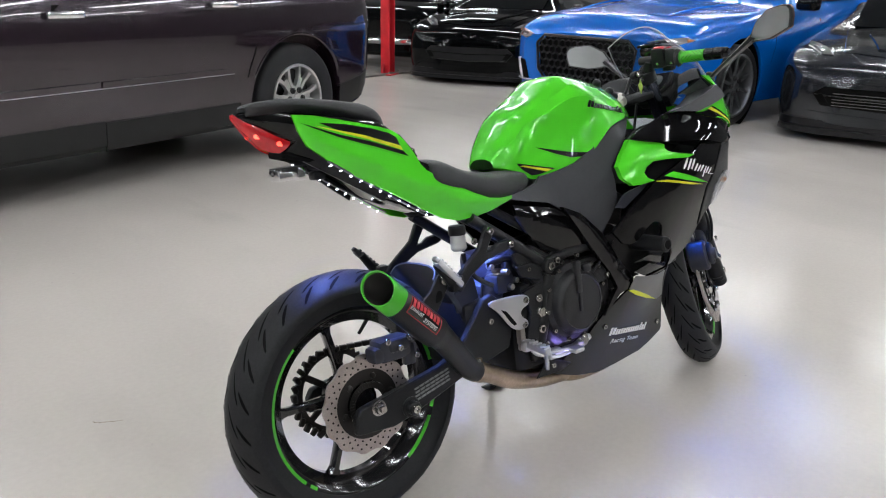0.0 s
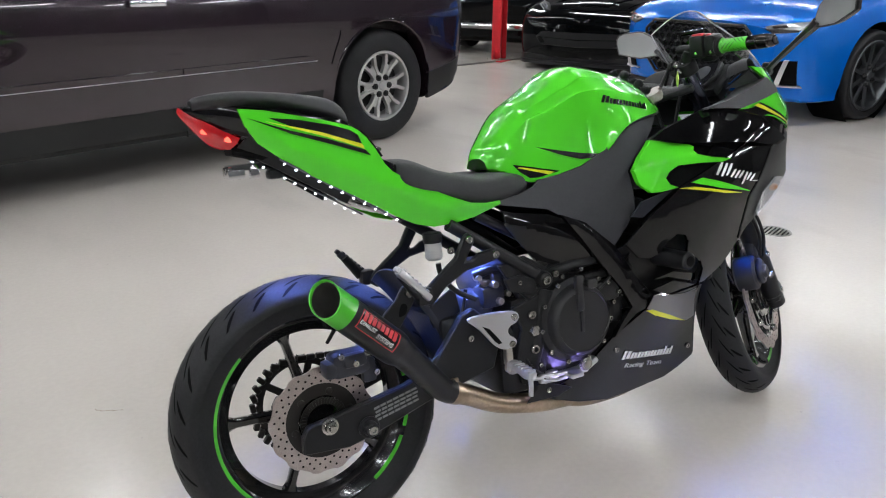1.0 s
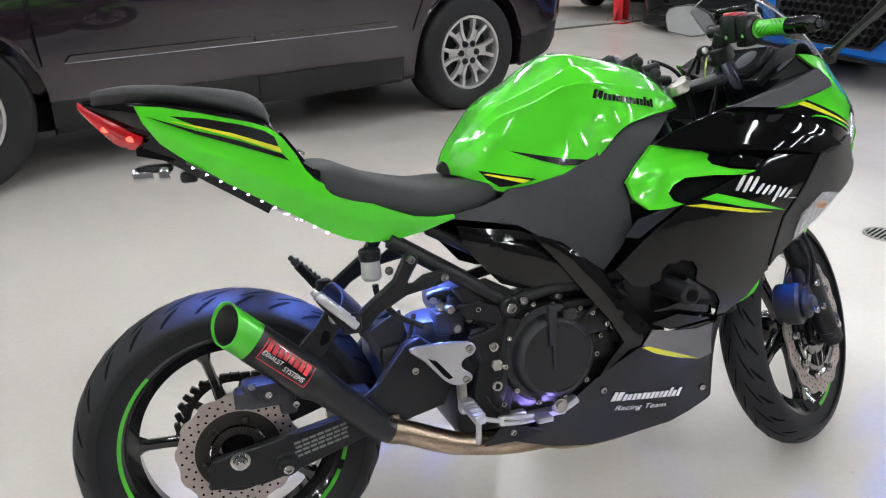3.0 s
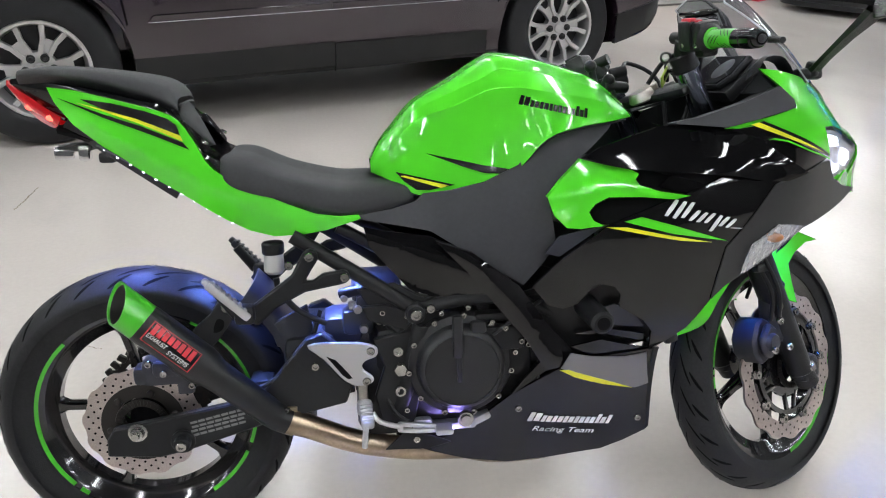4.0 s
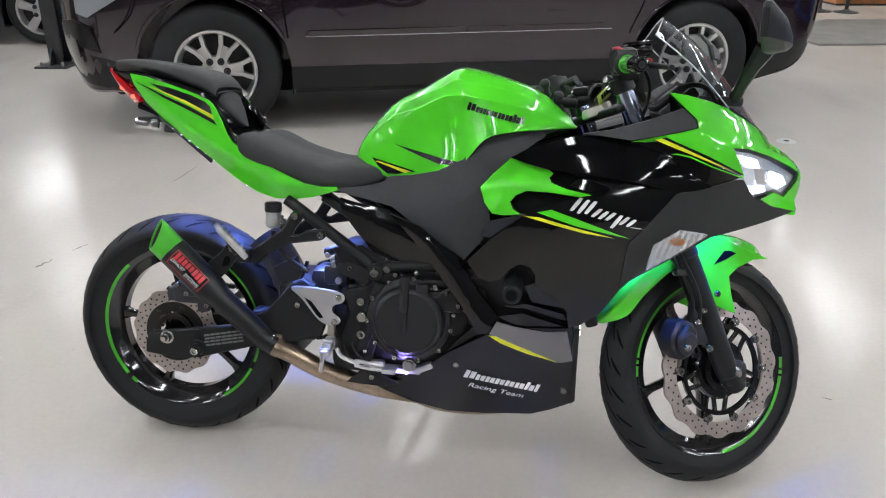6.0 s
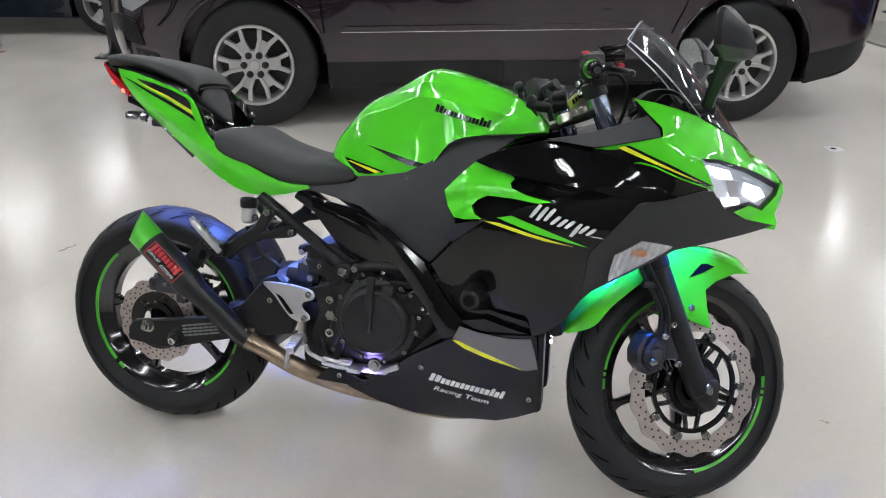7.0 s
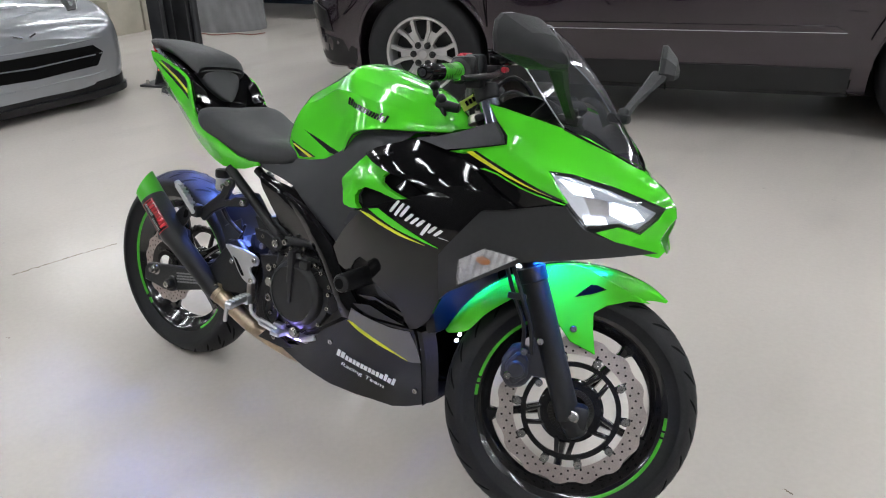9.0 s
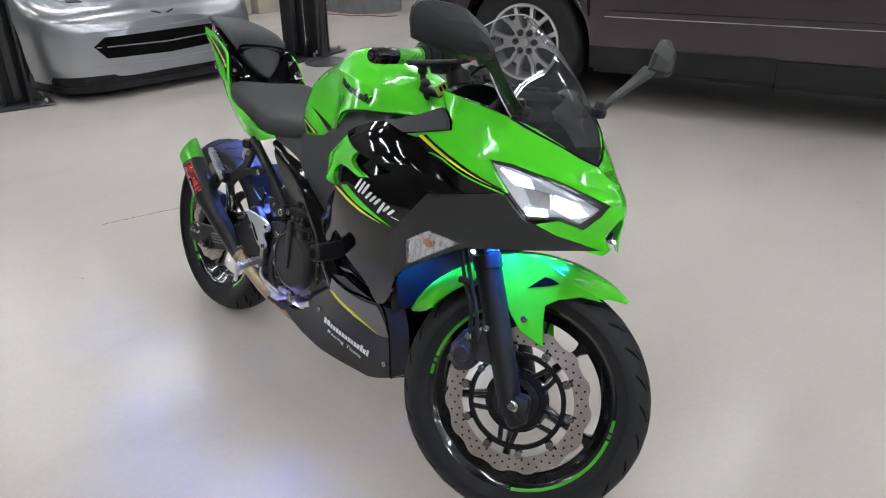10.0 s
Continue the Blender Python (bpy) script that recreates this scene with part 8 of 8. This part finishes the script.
def coupe(m, paint, label, wheel_style="ten", mouth=CARB, slats=0):
    car = thing("sports_car", label, "sports car", m, "low sports coupes")
    shell = body_shell(C7R, [(1.36, 0.33, 0.37, 0.93), (-1.35, 0.34, 0.38, 0.96)], 0.30)
    tree = BVHTree.FromBMesh(shell)
    part("body", shell, paint, car, sharp=30)
    HH = half_of(C7R)
    for x, r in ((1.36, 0.33), (-1.35, 0.345)):
        for s in (1, -1):
            car_wheel(car, x, s * 0.80, r, r - 0.09, 0.25, wheel_style, s)

    F = ((3.0, 0, 0), (0, 1, 0), (0, 0, 1), (-1, 0, 0))
    U = ((0, 0, 2.0), (1, 0, 0), (0, 1, 0), (0, 0, -1))
    stamp(car, tree, [(-0.50, 0.46), (-0.58, 0.40), (-0.50, 0.305), (0.0, 0.285), (0.50, 0.305), (0.58, 0.40), (0.50, 0.46), (0.0, 0.445)], F, 0.006, mouth, "grille", "dark wide front grille mouth")
    stamp(car, tree, [(-0.56, 0.388), (-0.56, 0.400), (0.0, 0.380), (0.56, 0.400), (0.56, 0.388), (0.0, 0.366)], F, 0.016, paint if slats == 0 else CARB, "grille_bar")
    for k in range(slats):
        z = 0.31 + 0.12 * k / slats
        stamp(car, tree, [(-0.42, z), (-0.42, z + 0.010), (0.42, z + 0.010), (0.42, z)], F, 0.014, GREYP, "grille_slat")
    stamp(car, tree, [(-0.60, 0.245), (-0.60, 0.258), (0.0, 0.238), (0.60, 0.258), (0.60, 0.245), (0.0, 0.225)], F, 0.010, paint, "bumper_crease")
    stamp(car, tree, [(-0.62, 0.50), (-0.55, 0.512), (0.0, 0.497), (0.55, 0.512), (0.62, 0.50), (0.0, 0.485)], F, 0.008, paint, "bumper_crease")
    chin = [(tree.ray_cast(Vector((3.0, y, 0.24)), Vector((-1, 0, 0)))[0] or Vector((1.75, y, 0.2))) for y in np.linspace(-0.84, 0.84, 25)]
    bm = bmesh.new()
    for z0, z1, d in ((0.115, 0.185, -0.004), (0.07, 0.118, 0.030)):
        ring = [(p.x + d, p.y) for p in chin] + [(1.62, 0.90), (1.62, -0.90)]
        lo, hi = [bm.verts.new((x, y, z0)) for x, y in ring], [bm.verts.new((x, y, z1)) for x, y in ring]
        bm.faces.new(lo[::-1])
        bm.faces.new(hi)
        for k in range(len(ring)):
            bm.faces.new((lo[k - 1], lo[k], hi[k], hi[k - 1]))
    part("splitter", bm, CARB, car, "black front splitter")
    stamp(car, tree, [(1.92, -0.44), (2.02, 0.0), (1.92, 0.44), (1.40, 0.52), (0.80, 0.60), (0.80, -0.60), (1.40, -0.52)], U, 0.006, paint, "hood", "", 0.10, 0.010)
    stamp(car, tree, [(1.86, -0.20), (1.86, 0.20), (1.20, 0.36), (0.86, 0.40), (0.86, -0.40), (1.20, -0.36)], U, 0.020, paint, "hood_bulge", "", 0.08, 0.012)
    for s in (1, -1):
        stamp(car, tree, [(s * 0.012, 0.585), (s * 0.10, 0.610), (s * 0.085, 0.592), (s * 0.03, 0.572)], F, 0.010, CHROME, "emblem", "small bright winged emblem shape")
        lamp = stamp(car, tree, [(1.98, s * 0.50), (1.95, s * 0.60), (1.72, s * 0.76), (1.46, s * 0.80), (1.56, s * 0.70), (1.74, s * 0.60)], U, 0.006, CARB, "headlamp", "dark swept-back headlamp", 0.06)
        stamp(lamp, tree, [(1.90, s * 0.575), (1.88, s * 0.615), (1.72, s * 0.725), (1.66, s * 0.72), (1.76, s * 0.64)], U, 0.010, LAMPW, "lens", "", 0.05)
        stamp(lamp, tree, [(1.945, s * 0.60), (1.93, s * 0.615), (1.70, s * 0.765), (1.70, s * 0.750)], U, 0.013, WHITE, "running_light", "", 0.05)
        stamp(car, tree, [(s * 0.44, 0.33), (s * 0.50, 0.41), (s * 0.56, 0.395), (s * 0.50, 0.32)], F, 0.014, GAP, "side_duct")
        line(car, HH, [(0.95, 0.2), (0.92, 0.5), (0.98, 0.78)], 0.008, s)
        part("side_vent", skin([(0.92, 0.30), (0.72, 0.42), (0.62, 0.62), (0.80, 0.60), (0.94, 0.45)], HH, off=0.004, th=0.02, side=s, step=0.05), CARB, car)
        part("side_glass", skin([(0.45, 0.90), (-0.05, 1.12), (-0.7, 1.10), (-0.9, 0.95)], HH, off=0.006, th=0.01, side=s, step=0.08), GLASSD, car)
        e = new("mirror")
        e.parent = car
        part("shell", boxes(((0.42, s * 1.0, 0.92), (0.12, 0.18, 0.11), 0.04)), paint, e)
    bm = bmesh.new()
    plate(bm, [(0.72, 0.90), (0.10, 1.16), (0.06, 1.17), (0.66, 0.885)], -0.56, 0.56)
    part("windscreen", bm, GLASSD, car)
    return car


coupe(pose(-5.10, 1.42, 0, 0, 0, -1) @ Matrix.Scale(0.9, 4), SILVER, "silver low sports coupe on a lift bay", "dark", GAP)
coupe(pose(8.03, 1.53, 0, 0, 0, 194), GREYC, "dark grey low sports coupe with black splitter", "dark", GAP, 5)
coupe(pose(7.75, 6.95, 0, 0, 0, 209), BLKC, "glossy black low sports coupe", "dark")

# blue fastback
AUR = [(2.34, 0.24, 0.30, 0.48, 0.66, 0.72, 0.62, 0.68, 0.66, 0.52), (2.22, 0.18, 0.26, 0.50, 0.72, 0.80, 0.80, 0.85, 0.82, 0.66), (2.0, 0.16, 0.24, 0.52, 0.77, 0.88, 0.88, 0.91, 0.87, 0.70), (1.45, 0.16, 0.24, 0.54, 0.84, 0.95, 0.90, 0.925, 0.90, 0.72), (0.85, 0.16, 0.24, 0.54, 0.88, 1.0, 0.90, 0.92, 0.90, 0.74),
       (0.4, 0.16, 0.24, 0.54, 0.9, 1.2, 0.9, 0.92, 0.9, 0.62), (-0.2, 0.16, 0.24, 0.54, 0.92, 1.38, 0.9, 0.92, 0.9, 0.56), (-1.0, 0.16, 0.24, 0.54, 0.94, 1.34, 0.9, 0.925, 0.9, 0.56), (-1.45, 0.18, 0.26, 0.55, 0.94, 1.2, 0.9, 0.925, 0.9, 0.6), (-2.0, 0.22, 0.3, 0.56, 0.92, 1.02, 0.86, 0.9, 0.87, 0.7), (-2.3, 0.32, 0.38, 0.6, 0.86, 0.94, 0.74, 0.78, 0.76, 0.6)]
aud = thing("blue_coupe", "bright blue fastback coupe with honeycomb grille", "car", pose(7.42, 3.32, 0, 0, 0, 181) @ Matrix.Scale(1.1, 4))
shell = body_shell(AUR, [(1.45, 0.34, 0.385, 0.925), (-1.38, 0.34, 0.385, 0.925)], 0.30)
tree = BVHTree.FromBMesh(shell)
part("body", shell, BLUEC, aud, sharp=30)
AH = half_of(AUR)
for x in (1.45, -1.38):
    for s in (1, -1):
        car_wheel(aud, x, s * 0.80, 0.335, 0.255, 0.25, "grey", s)
        bm = bmesh.new()
        lathe(bm, [(0.0, -0.28), (0.38, -0.28), (0.384, 0.0)], 36, Matrix.Translation((x, s * 0.90, 0.34)) @ Matrix.Rotation(radians(-90 * s), 4, "X"))
        part("wheel_well", bm, GAP, aud)
bm = bmesh.new()
plate(bm, [(-0.50, 0.62), (-0.42, 0.68), (0.42, 0.68), (0.50, 0.62), (0.47, 0.40), (0.36, 0.30), (-0.36, 0.30), (-0.47, 0.40)], 0, 0.06, Matrix.Translation((2.36, 0, 0)) @ Matrix.Rotation(radians(90), 4, "Z"), 0.01)
gr = part("grille", bm, GAP, aud, "black honeycomb grille")
cell = bmesh.new()
lathe(cell, [(0.036, 0.0), (0.036, 0.012), (0.030, 0.014), (0.028, 0.0)], 6, Matrix.Rotation(radians(90), 4, "Y"))
first = None
for j in range(6):
    for i in range(15):
        y = -0.46 + i * 0.0655 + (j % 2) * 0.033
        z = 0.345 + j * 0.057
        if abs(y) > 0.46 - (0.10 if z < 0.37 else 0.0):
            continue
        if first is None:
            first = part("honeycomb_cell", cell, CARB, gr, m=pose(2.362, y, z))
        else:
            again(first, pose(2.362, y, z), gr)
bm = tube(bmesh.new(), [(2.365, y, z) for y, z in ((-0.51, 0.62), (-0.43, 0.69), (0.43, 0.69), (0.51, 0.62), (0.48, 0.40), (0.37, 0.29), (-0.37, 0.29), (-0.48, 0.40), (-0.51, 0.62))], 0.013, 8)
part("grille_frame", bm, CARB, aud)
for s in (1, -1):
    F = ((3.0, 0, 0), (0, 1, 0), (0, 0, 1), (-1, 0, 0))
    hl = stamp(aud, tree, [(s * 0.57, 0.690), (s * 0.70, 0.722), (s * 0.84, 0.740), (s * 0.875, 0.715), (s * 0.80, 0.672), (s * 0.66, 0.655)], F, 0.008, LAMPW, "headlamp", "slim clear headlamp", 0.05)
    stamp(hl, tree, [(s * 0.57, 0.684), (s * 0.66, 0.650), (s * 0.80, 0.667), (s * 0.80, 0.676), (s * 0.66, 0.662)], F, 0.013, CARB, "headlamp_trim", "", 0.05, 0.002)
    stamp(hl, tree, [(s * 0.62, 0.690), (s * 0.72, 0.708), (s * 0.74, 0.690), (s * 0.66, 0.676)], F, 0.014, CHROME, "projector", "", 0.05, 0.003)
    stamp(hl, tree, [(s * 0.835, 0.725), (s * 0.868, 0.712), (s * 0.845, 0.695)], F, 0.014, AMBER, "marker_lamp", "", 0.05, 0.002)
    stamp(aud, tree, [(s * 0.60, 0.300), (s * 0.66, 0.465), (s * 0.82, 0.475), (s * 0.82, 0.300)], F, 0.008, GAP, "side_intake", "", 0.05)
    for quad in ([(0.690, 0.300), (0.725, 0.300), (0.775, 0.478), (0.745, 0.478)], [(0.56, 0.288), (0.57, 0.302), (0.83, 0.302), (0.84, 0.288)]):
        stamp(aud, tree, [(s * y, z) for y, z in quad], F, 0.020, ALU, "intake_trim", "silver air intake trim", 0.05, 0.003)
    line(aud, AH, [(0.95, 0.25), (0.92, 0.5), (0.98, 0.86)], 0.007, s)
    part("side_glass", skin([(0.55, 1.0), (0.0, 1.28), (-1.1, 1.25), (-1.5, 1.06)], AH, off=0.006, th=0.01, side=s, step=0.1), GLASSD, aud)
    e = new("mirror")
    e.parent = aud
    part("shell", boxes(((0.55, s * 1.0, 1.0), (0.12, 0.2, 0.13), 0.04)), BLKC, e)
    bm = tube(bmesh.new(), [(2.15, s * 0.42, 0.83), (1.6, s * 0.52, 0.935), (1.0, s * 0.60, 0.99)], 0.008, 6, 4)
    part("hood_crease", bm, BLUEC, aud)
part("splitter", boxes(((2.20, 0, 0.20), (0.20, 1.50, 0.04), 0.015)), CARB, aud)

# dark saloon behind the lift, black classic with bright wheels
def saloon(m, paint, label, cat, style, bright):
    car = thing("parked_car", label, cat, m)
    part("body", body_shell(AUR, [(1.45, 0.32, 0.37, 0.925), (-1.38, 0.32, 0.37, 0.925)], 0.30), paint, car, sharp=30)
    hh = half_of(AUR)
    for x in (1.45, -1.38):
        for s in (1, -1):
            car_wheel(car, x, s * 0.82, 0.325, 0.225, 0.22, style, s)
    for s in (1, -1):
        line(car, hh, [(0.95, 0.25), (0.92, 0.5), (0.98, 0.86)], 0.007, s)
        line(car, hh, [(-0.2, 0.25), (-0.2, 0.5), (-0.2, 0.9)], 0.007, s)
        part("side_glass", skin([(0.55, 1.0), (0.0, 1.28), (-1.1, 1.25), (-1.5, 1.06)], hh, off=0.006, th=0.01, side=s, step=0.1), GLASSD, car)
        part("headlamp", skin([(2.22, 0.62), (2.0, 0.66), (1.85, 0.72), (2.05, 0.745), (2.22, 0.72)], hh, off=0.010, th=0.03, side=s, step=0.05), LAMPW, car)
        if bright:
            part("bumper", tube(bmesh.new(), [(2.38, 0, 0.40), (2.36, s * 0.45, 0.40), (2.22, s * 0.80, 0.40), (1.95, s * 0.93, 0.40)], 0.05, 12, 4), CHROME, car, "chrome bumper")
            part("marker_lamp", boxes(((2.0, s * 0.90, 0.66), (0.06, 0.06, 0.08), 0.01)), AMBER, car)
    return car


saloon(pose(8.05, 9.10, 0, 0, 0, 205), BLKC, "glossy black classic car with chrome bumper", "car", "wire", True)
saloon(pose(-5.49, 6.30, 0, 0, 0, 12), NAVY, "dark navy saloon with five-spoke silver wheels", "car", "five", False)

# ---- lift posts, stands and small things of the hall ----
STEELD = material("dark_painted_steel", (0.022, 0.023, 0.026), 0.42, vary=0.25, vscale=6, bump=0.15, bscale=120, fine=0.1)
REDS = material("red_painted_steel", (0.52, 0.012, 0.020), 0.35, vary=0.12, vscale=5, bump=0.1, bscale=120)
TARP = material("grey_tarpaulin", (0.16, 0.16, 0.165), 0.55, vary=0.2, vscale=5, bump=0.4, bscale=60)
PLATEM = material("worn_ramp_plate", (0.17, 0.155, 0.14), 0.5, vary=0.2, vscale=3, bump=0.2, bscale=80, fine=0.1)
IRON = material("worn_iron_grate", (0.26, 0.245, 0.22), 0.5, metal=0.3, vary=0.3, vscale=30)
CRACKM = material("floor_crack_dirt", (0.16, 0.12, 0.08), 0.8, vary=0.4, vscale=40)
CARD = material("beige_panel", (0.42, 0.39, 0.32), 0.6, vary=0.15, vscale=4)
ORANGE = material("orange_wood", (0.40, 0.17, 0.06), 0.5, vary=0.2, vscale=6)


def lift_post(x, y, rz, mat=STEELD, h=3.2, name="lift_post", label="dark steel car lift column on a base plate", w=0.16, d=0.11):
    e = thing(name, label, "car lift", pose(x, y, 0, 0, 0, rz), "lift columns")
    part("base_plate", boxes(((0, 0, 0.009), (0.42, 0.28, 0.018), 0.004)), mat, e)
    bm = boxes(((-w / 2, 0, h / 2), (0.016, d, h), 0.003), ((w / 2, 0, h / 2), (0.016, d, h), 0.003), ((0, d / 2, h / 2), (w, 0.014, h), 0.003))
    part("column", bm, mat, e)
    part("ladder", boxes(((0.01, 0.0, h / 2), (0.05, 0.03, h - 0.1), 0.004)), STEELD, e)
    for k in range(4):
        bm = bmesh.new()
        cyl(bm, (0.17 * (1 if k % 2 else -1), 0.09 * (1 if k > 1 else -1), 0.018), (0.17 * (1 if k % 2 else -1), 0.09 * (1 if k > 1 else -1), 0.05), 0.012, 0.010, 6, 0.002)
        part("anchor_bolt", bm, IRON, e)
    for sx, sy in ((-0.10, 0.02), (0.10, 0.02)):
        bm = bmesh.new()
        plate(bm, [(0, 0.018), (0.09, 0.018), (0.0, 0.16)], -0.006, 0.006, Matrix.Translation((sx * 0.9, sy, 0)) @ Matrix.Rotation(0 if sx > 0 else math.pi, 4, "Z"))
        part("gusset", bm, mat, e)
    return e


lift_post(-3.42, 0.40, 80)
lift_post(-3.24, 2.55, 105, w=0.14)
lift_post(-3.26, 2.80, 105, w=0.14, d=0.13)
lift_post(-3.16, 4.74, 95)
lift_post(5.66, 7.34, 30, REDS, 3.2, "red_lift_post", "red painted steel lift column on a base plate", 0.17, 0.13)


def stanchion(x, y):
    e = thing("barrier_post", "black barrier post on a round base", "barrier post", pose(x, y, 0), "barrier posts")
    bm = bmesh.new()
    lathe(bm, [(0, 0), (0.165, 0), (0.168, 0.010), (0.155, 0.020), (0.05, 0.034), (0.028, 0.05), (0, 0.05)], 40)
    part("base", bm, STEELD, e)
    bm = bmesh.new()
    cyl(bm, (0, 0, 0.04), (0, 0, 0.98), 0.026, 0.026, 20, 0.004)
    part("pole", bm, STEELD, e)
    bm = bmesh.new()
    cyl(bm, (0, 0, 0.93), (0, 0, 1.01), 0.034, 0.032, 20, 0.005)
    part("head", bm, STEELD, e)


stanchion(-2.93, 2.62)
stanchion(5.39, 9.98)
stanchion(5.05, 10.05)

# covered heap
cov = thing("covered_object", "grey tarpaulin draped over a tall object", "tarpaulin", pose(-4.95, 4.72, 0, 0, 0, 20))
bm = bmesh.new()
rng = random.Random(31)
folds = [(rng.uniform(0, 6.28), rng.uniform(0.12, 0.40), rng.uniform(0.03, 0.10), rng.uniform(-0.9, 0.9)) for k in range(26)]
rings = []
for k in range(23):
    u = k / 22
    z = 1.24 * u
    r = (0.47 - 0.11 * u) * (1.0 if u < 0.85 else max(0.0, 1 - ((u - 0.85) / 0.15) ** 2) ** 0.5)
    ring = []
    for i in range(96):
        a = 2 * math.pi * i / 96
        f = 1.0
        for a0, wd, hh, tw in folds:
            q = (a - a0 - tw * u + math.pi) % (2 * math.pi) - math.pi
            f += hh * (1 - 0.5 * u) * max(0.0, 1 - abs(q) / wd) * (0.6 + 0.4 * math.sin(5 * u + 9 * a0))
        f += 0.015 * math.sin(23 * a + 17 * u)
        ring.append(bm.verts.new((r * f * 0.92 * math.cos(a), 0.72 * r * f * math.sin(a), z + 0.02 * math.sin(5 * a) * u)))
    rings.append(ring)
for p, q2 in zip(rings, rings[1:]):
    for i in range(96):
        bm.faces.new((p[i], p[(i + 1) % 96], q2[(i + 1) % 96], q2[i]))
bmesh.ops.remove_doubles(bm, verts=bm.verts, dist=0.002)
part("cloth", bm, TARP, cov)
bm = tube(bmesh.new(), [(-0.5, -0.40, 0.006), (-0.2, -0.47, 0.006), (-0.05, -0.44, 0.006), (0.1, -0.50, 0.006), (0.3, -0.40, 0.006), (0.5, -0.42, 0.006), (0.6, -0.3, 0.006)], 0.005, 8, 5)
tagged(part("extension_cable", bm, material("orange_cable", (0.24, 0.075, 0.055), 0.5), None, m=pose(-4.95, 4.72, 0, 0, 0, 20)), "orange extension cable lying on the floor", "cable")

# low partition behind the bays
tagged(part("partition", boxes(((-6.05, 4.4, 0.55), (0.10, 2.6, 1.10), 0.01)), CARD, None), "beige low partition wall", "partition", "", "structure")
for k in range(4):
    e = thing("storage_box", "beige storage carton standing by the partition", "box", pose(-5.80 + 0.05 * (k % 2), 3.45 + k * 0.46, 0), "cartons")
    part("carton", boxes(((0, 0, 0.16 + 0.02 * (k % 3)), (0.32, 0.40, 0.32 + 0.04 * (k % 3)), 0.006)), CARD, e)
    part("tape", boxes(((0, 0, 0.322 + 0.04 * (k % 3)), (0.323, 0.05, 0.003), 0.0)), PLATEM, e)

# ramp plate by the red column, cabinet behind
tagged(part("ramp_plate", boxes(((0, 0, 0.012), (2.5, 1.9, 0.024), 0.006)), PLATEM, None, m=pose(5.0, 8.05, 0, 0, 0, 12)), "worn grey-brown steel ramp plate on the floor", "ramp plate")
cab = thing("cabinet", "orange-brown wooden cabinet against the far wall", "cabinet", pose(6.2, 11.2, 0, 0, 0, 10))
part("body", boxes(((0, 0, 0.45), (1.4, 0.5, 0.84), 0.01)), ORANGE, cab)
part("plinth", boxes(((0, 0, 0.03), (1.36, 0.46, 0.06), 0.004)), STEELD, cab)
for k in range(2):
    part("door", boxes(((-0.35 + 0.70 * k, -0.26, 0.46), (0.66, 0.02, 0.76), 0.004)), ORANGE, cab)

# floor drain
dr = thing("floor_drain", "round cast iron floor drain grate", "drain", pose(2.668, 0.788, 0, 0, 0, 20))
bm = bmesh.new()
lathe(bm, [(0.078, 0.0), (0.078, 0.003), (0.070, 0.004), (0.066, 0.003), (0.066, 0.0)], 40)
part("rim", bm, IRON, dr)
bm = bmesh.new()
lathe(bm, [(0.0, 0.0012), (0.067, 0.0012)], 32)
part("sump", bm, GAP, dr)
for k in range(7):
    y = -0.054 + k * 0.018
    L = math.sqrt(0.067 ** 2 - y * y)
    part("bar", boxes(((0, y, 0.0025), (2 * L, 0.008, 0.003), 0.001)), IRON, dr)
# socket plate in the floor
fl = thing("floor_socket", "white round floor cover plate with a dark centre", "floor plate", pose(2.50, 3.05, 0))
bm = bmesh.new()
lathe(bm, [(0.058, 0.0), (0.055, 0.003), (0.020, 0.004), (0.0, 0.004)], 32)
part("plate", bm, RESV, fl)
bm = bmesh.new()
lathe(bm, [(0.018, 0.0042), (0.016, 0.0052), (0.0, 0.0052)], 20)
part("plug", bm, GAP, fl)


# fine cracks and chips in the coating
def crack(points, wd, seed):
    rnd = random.Random(seed)
    P = [Vector((*p, 0)) for p in catmull(points, 14)]
    bm = bmesh.new()
    prev = None
    for i, p in enumerate(P):
        d = (P[min(i + 1, len(P) - 1)] - P[max(i - 1, 0)]).normalized()
        n = Vector((-d.y, d.x, 0))
        w = wd * rnd.uniform(0.15, 1.0) * (0.2 if i in (0, len(P) - 1) else 1)
        c = p + n * rnd.uniform(-1, 1) * wd * 0.6 + Vector((0, 0, 0.0015))
        cur = [bm.verts.new(c - n * w / 2), bm.verts.new(c + n * w / 2)]
        if prev:
            bm.faces.new((prev[0], prev[1], cur[1], cur[0]))
        prev = cur
    tagged(part("floor_crack", bm, CRACKM, None, sharp=0), "thin brown crack in the floor coating", "crack", "floor cracks", "structure")


crack([(-0.998, -0.06), (-0.965, 0.10), (-0.935, 0.22), (-0.900, 0.345)], 0.010, 1)
crack([(-0.985, 0.82), (-0.955, 0.90)], 0.012, 2)
crack([(-0.93, 0.99), (-0.900, 1.06)], 0.008, 3)
crack([(-0.885, 1.85), (-0.872, 1.95), (-0.864, 2.11)], 0.008, 4)
crack([(-0.355, 0.742), (-0.33, 0.72), (-0.285, 0.700)], 0.004, 5)
crack([(1.765, 0.27), (1.79, 0.262)], 0.006, 6)
crack([(-0.56, -0.33), (-0.545, -0.322)], 0.006, 7)
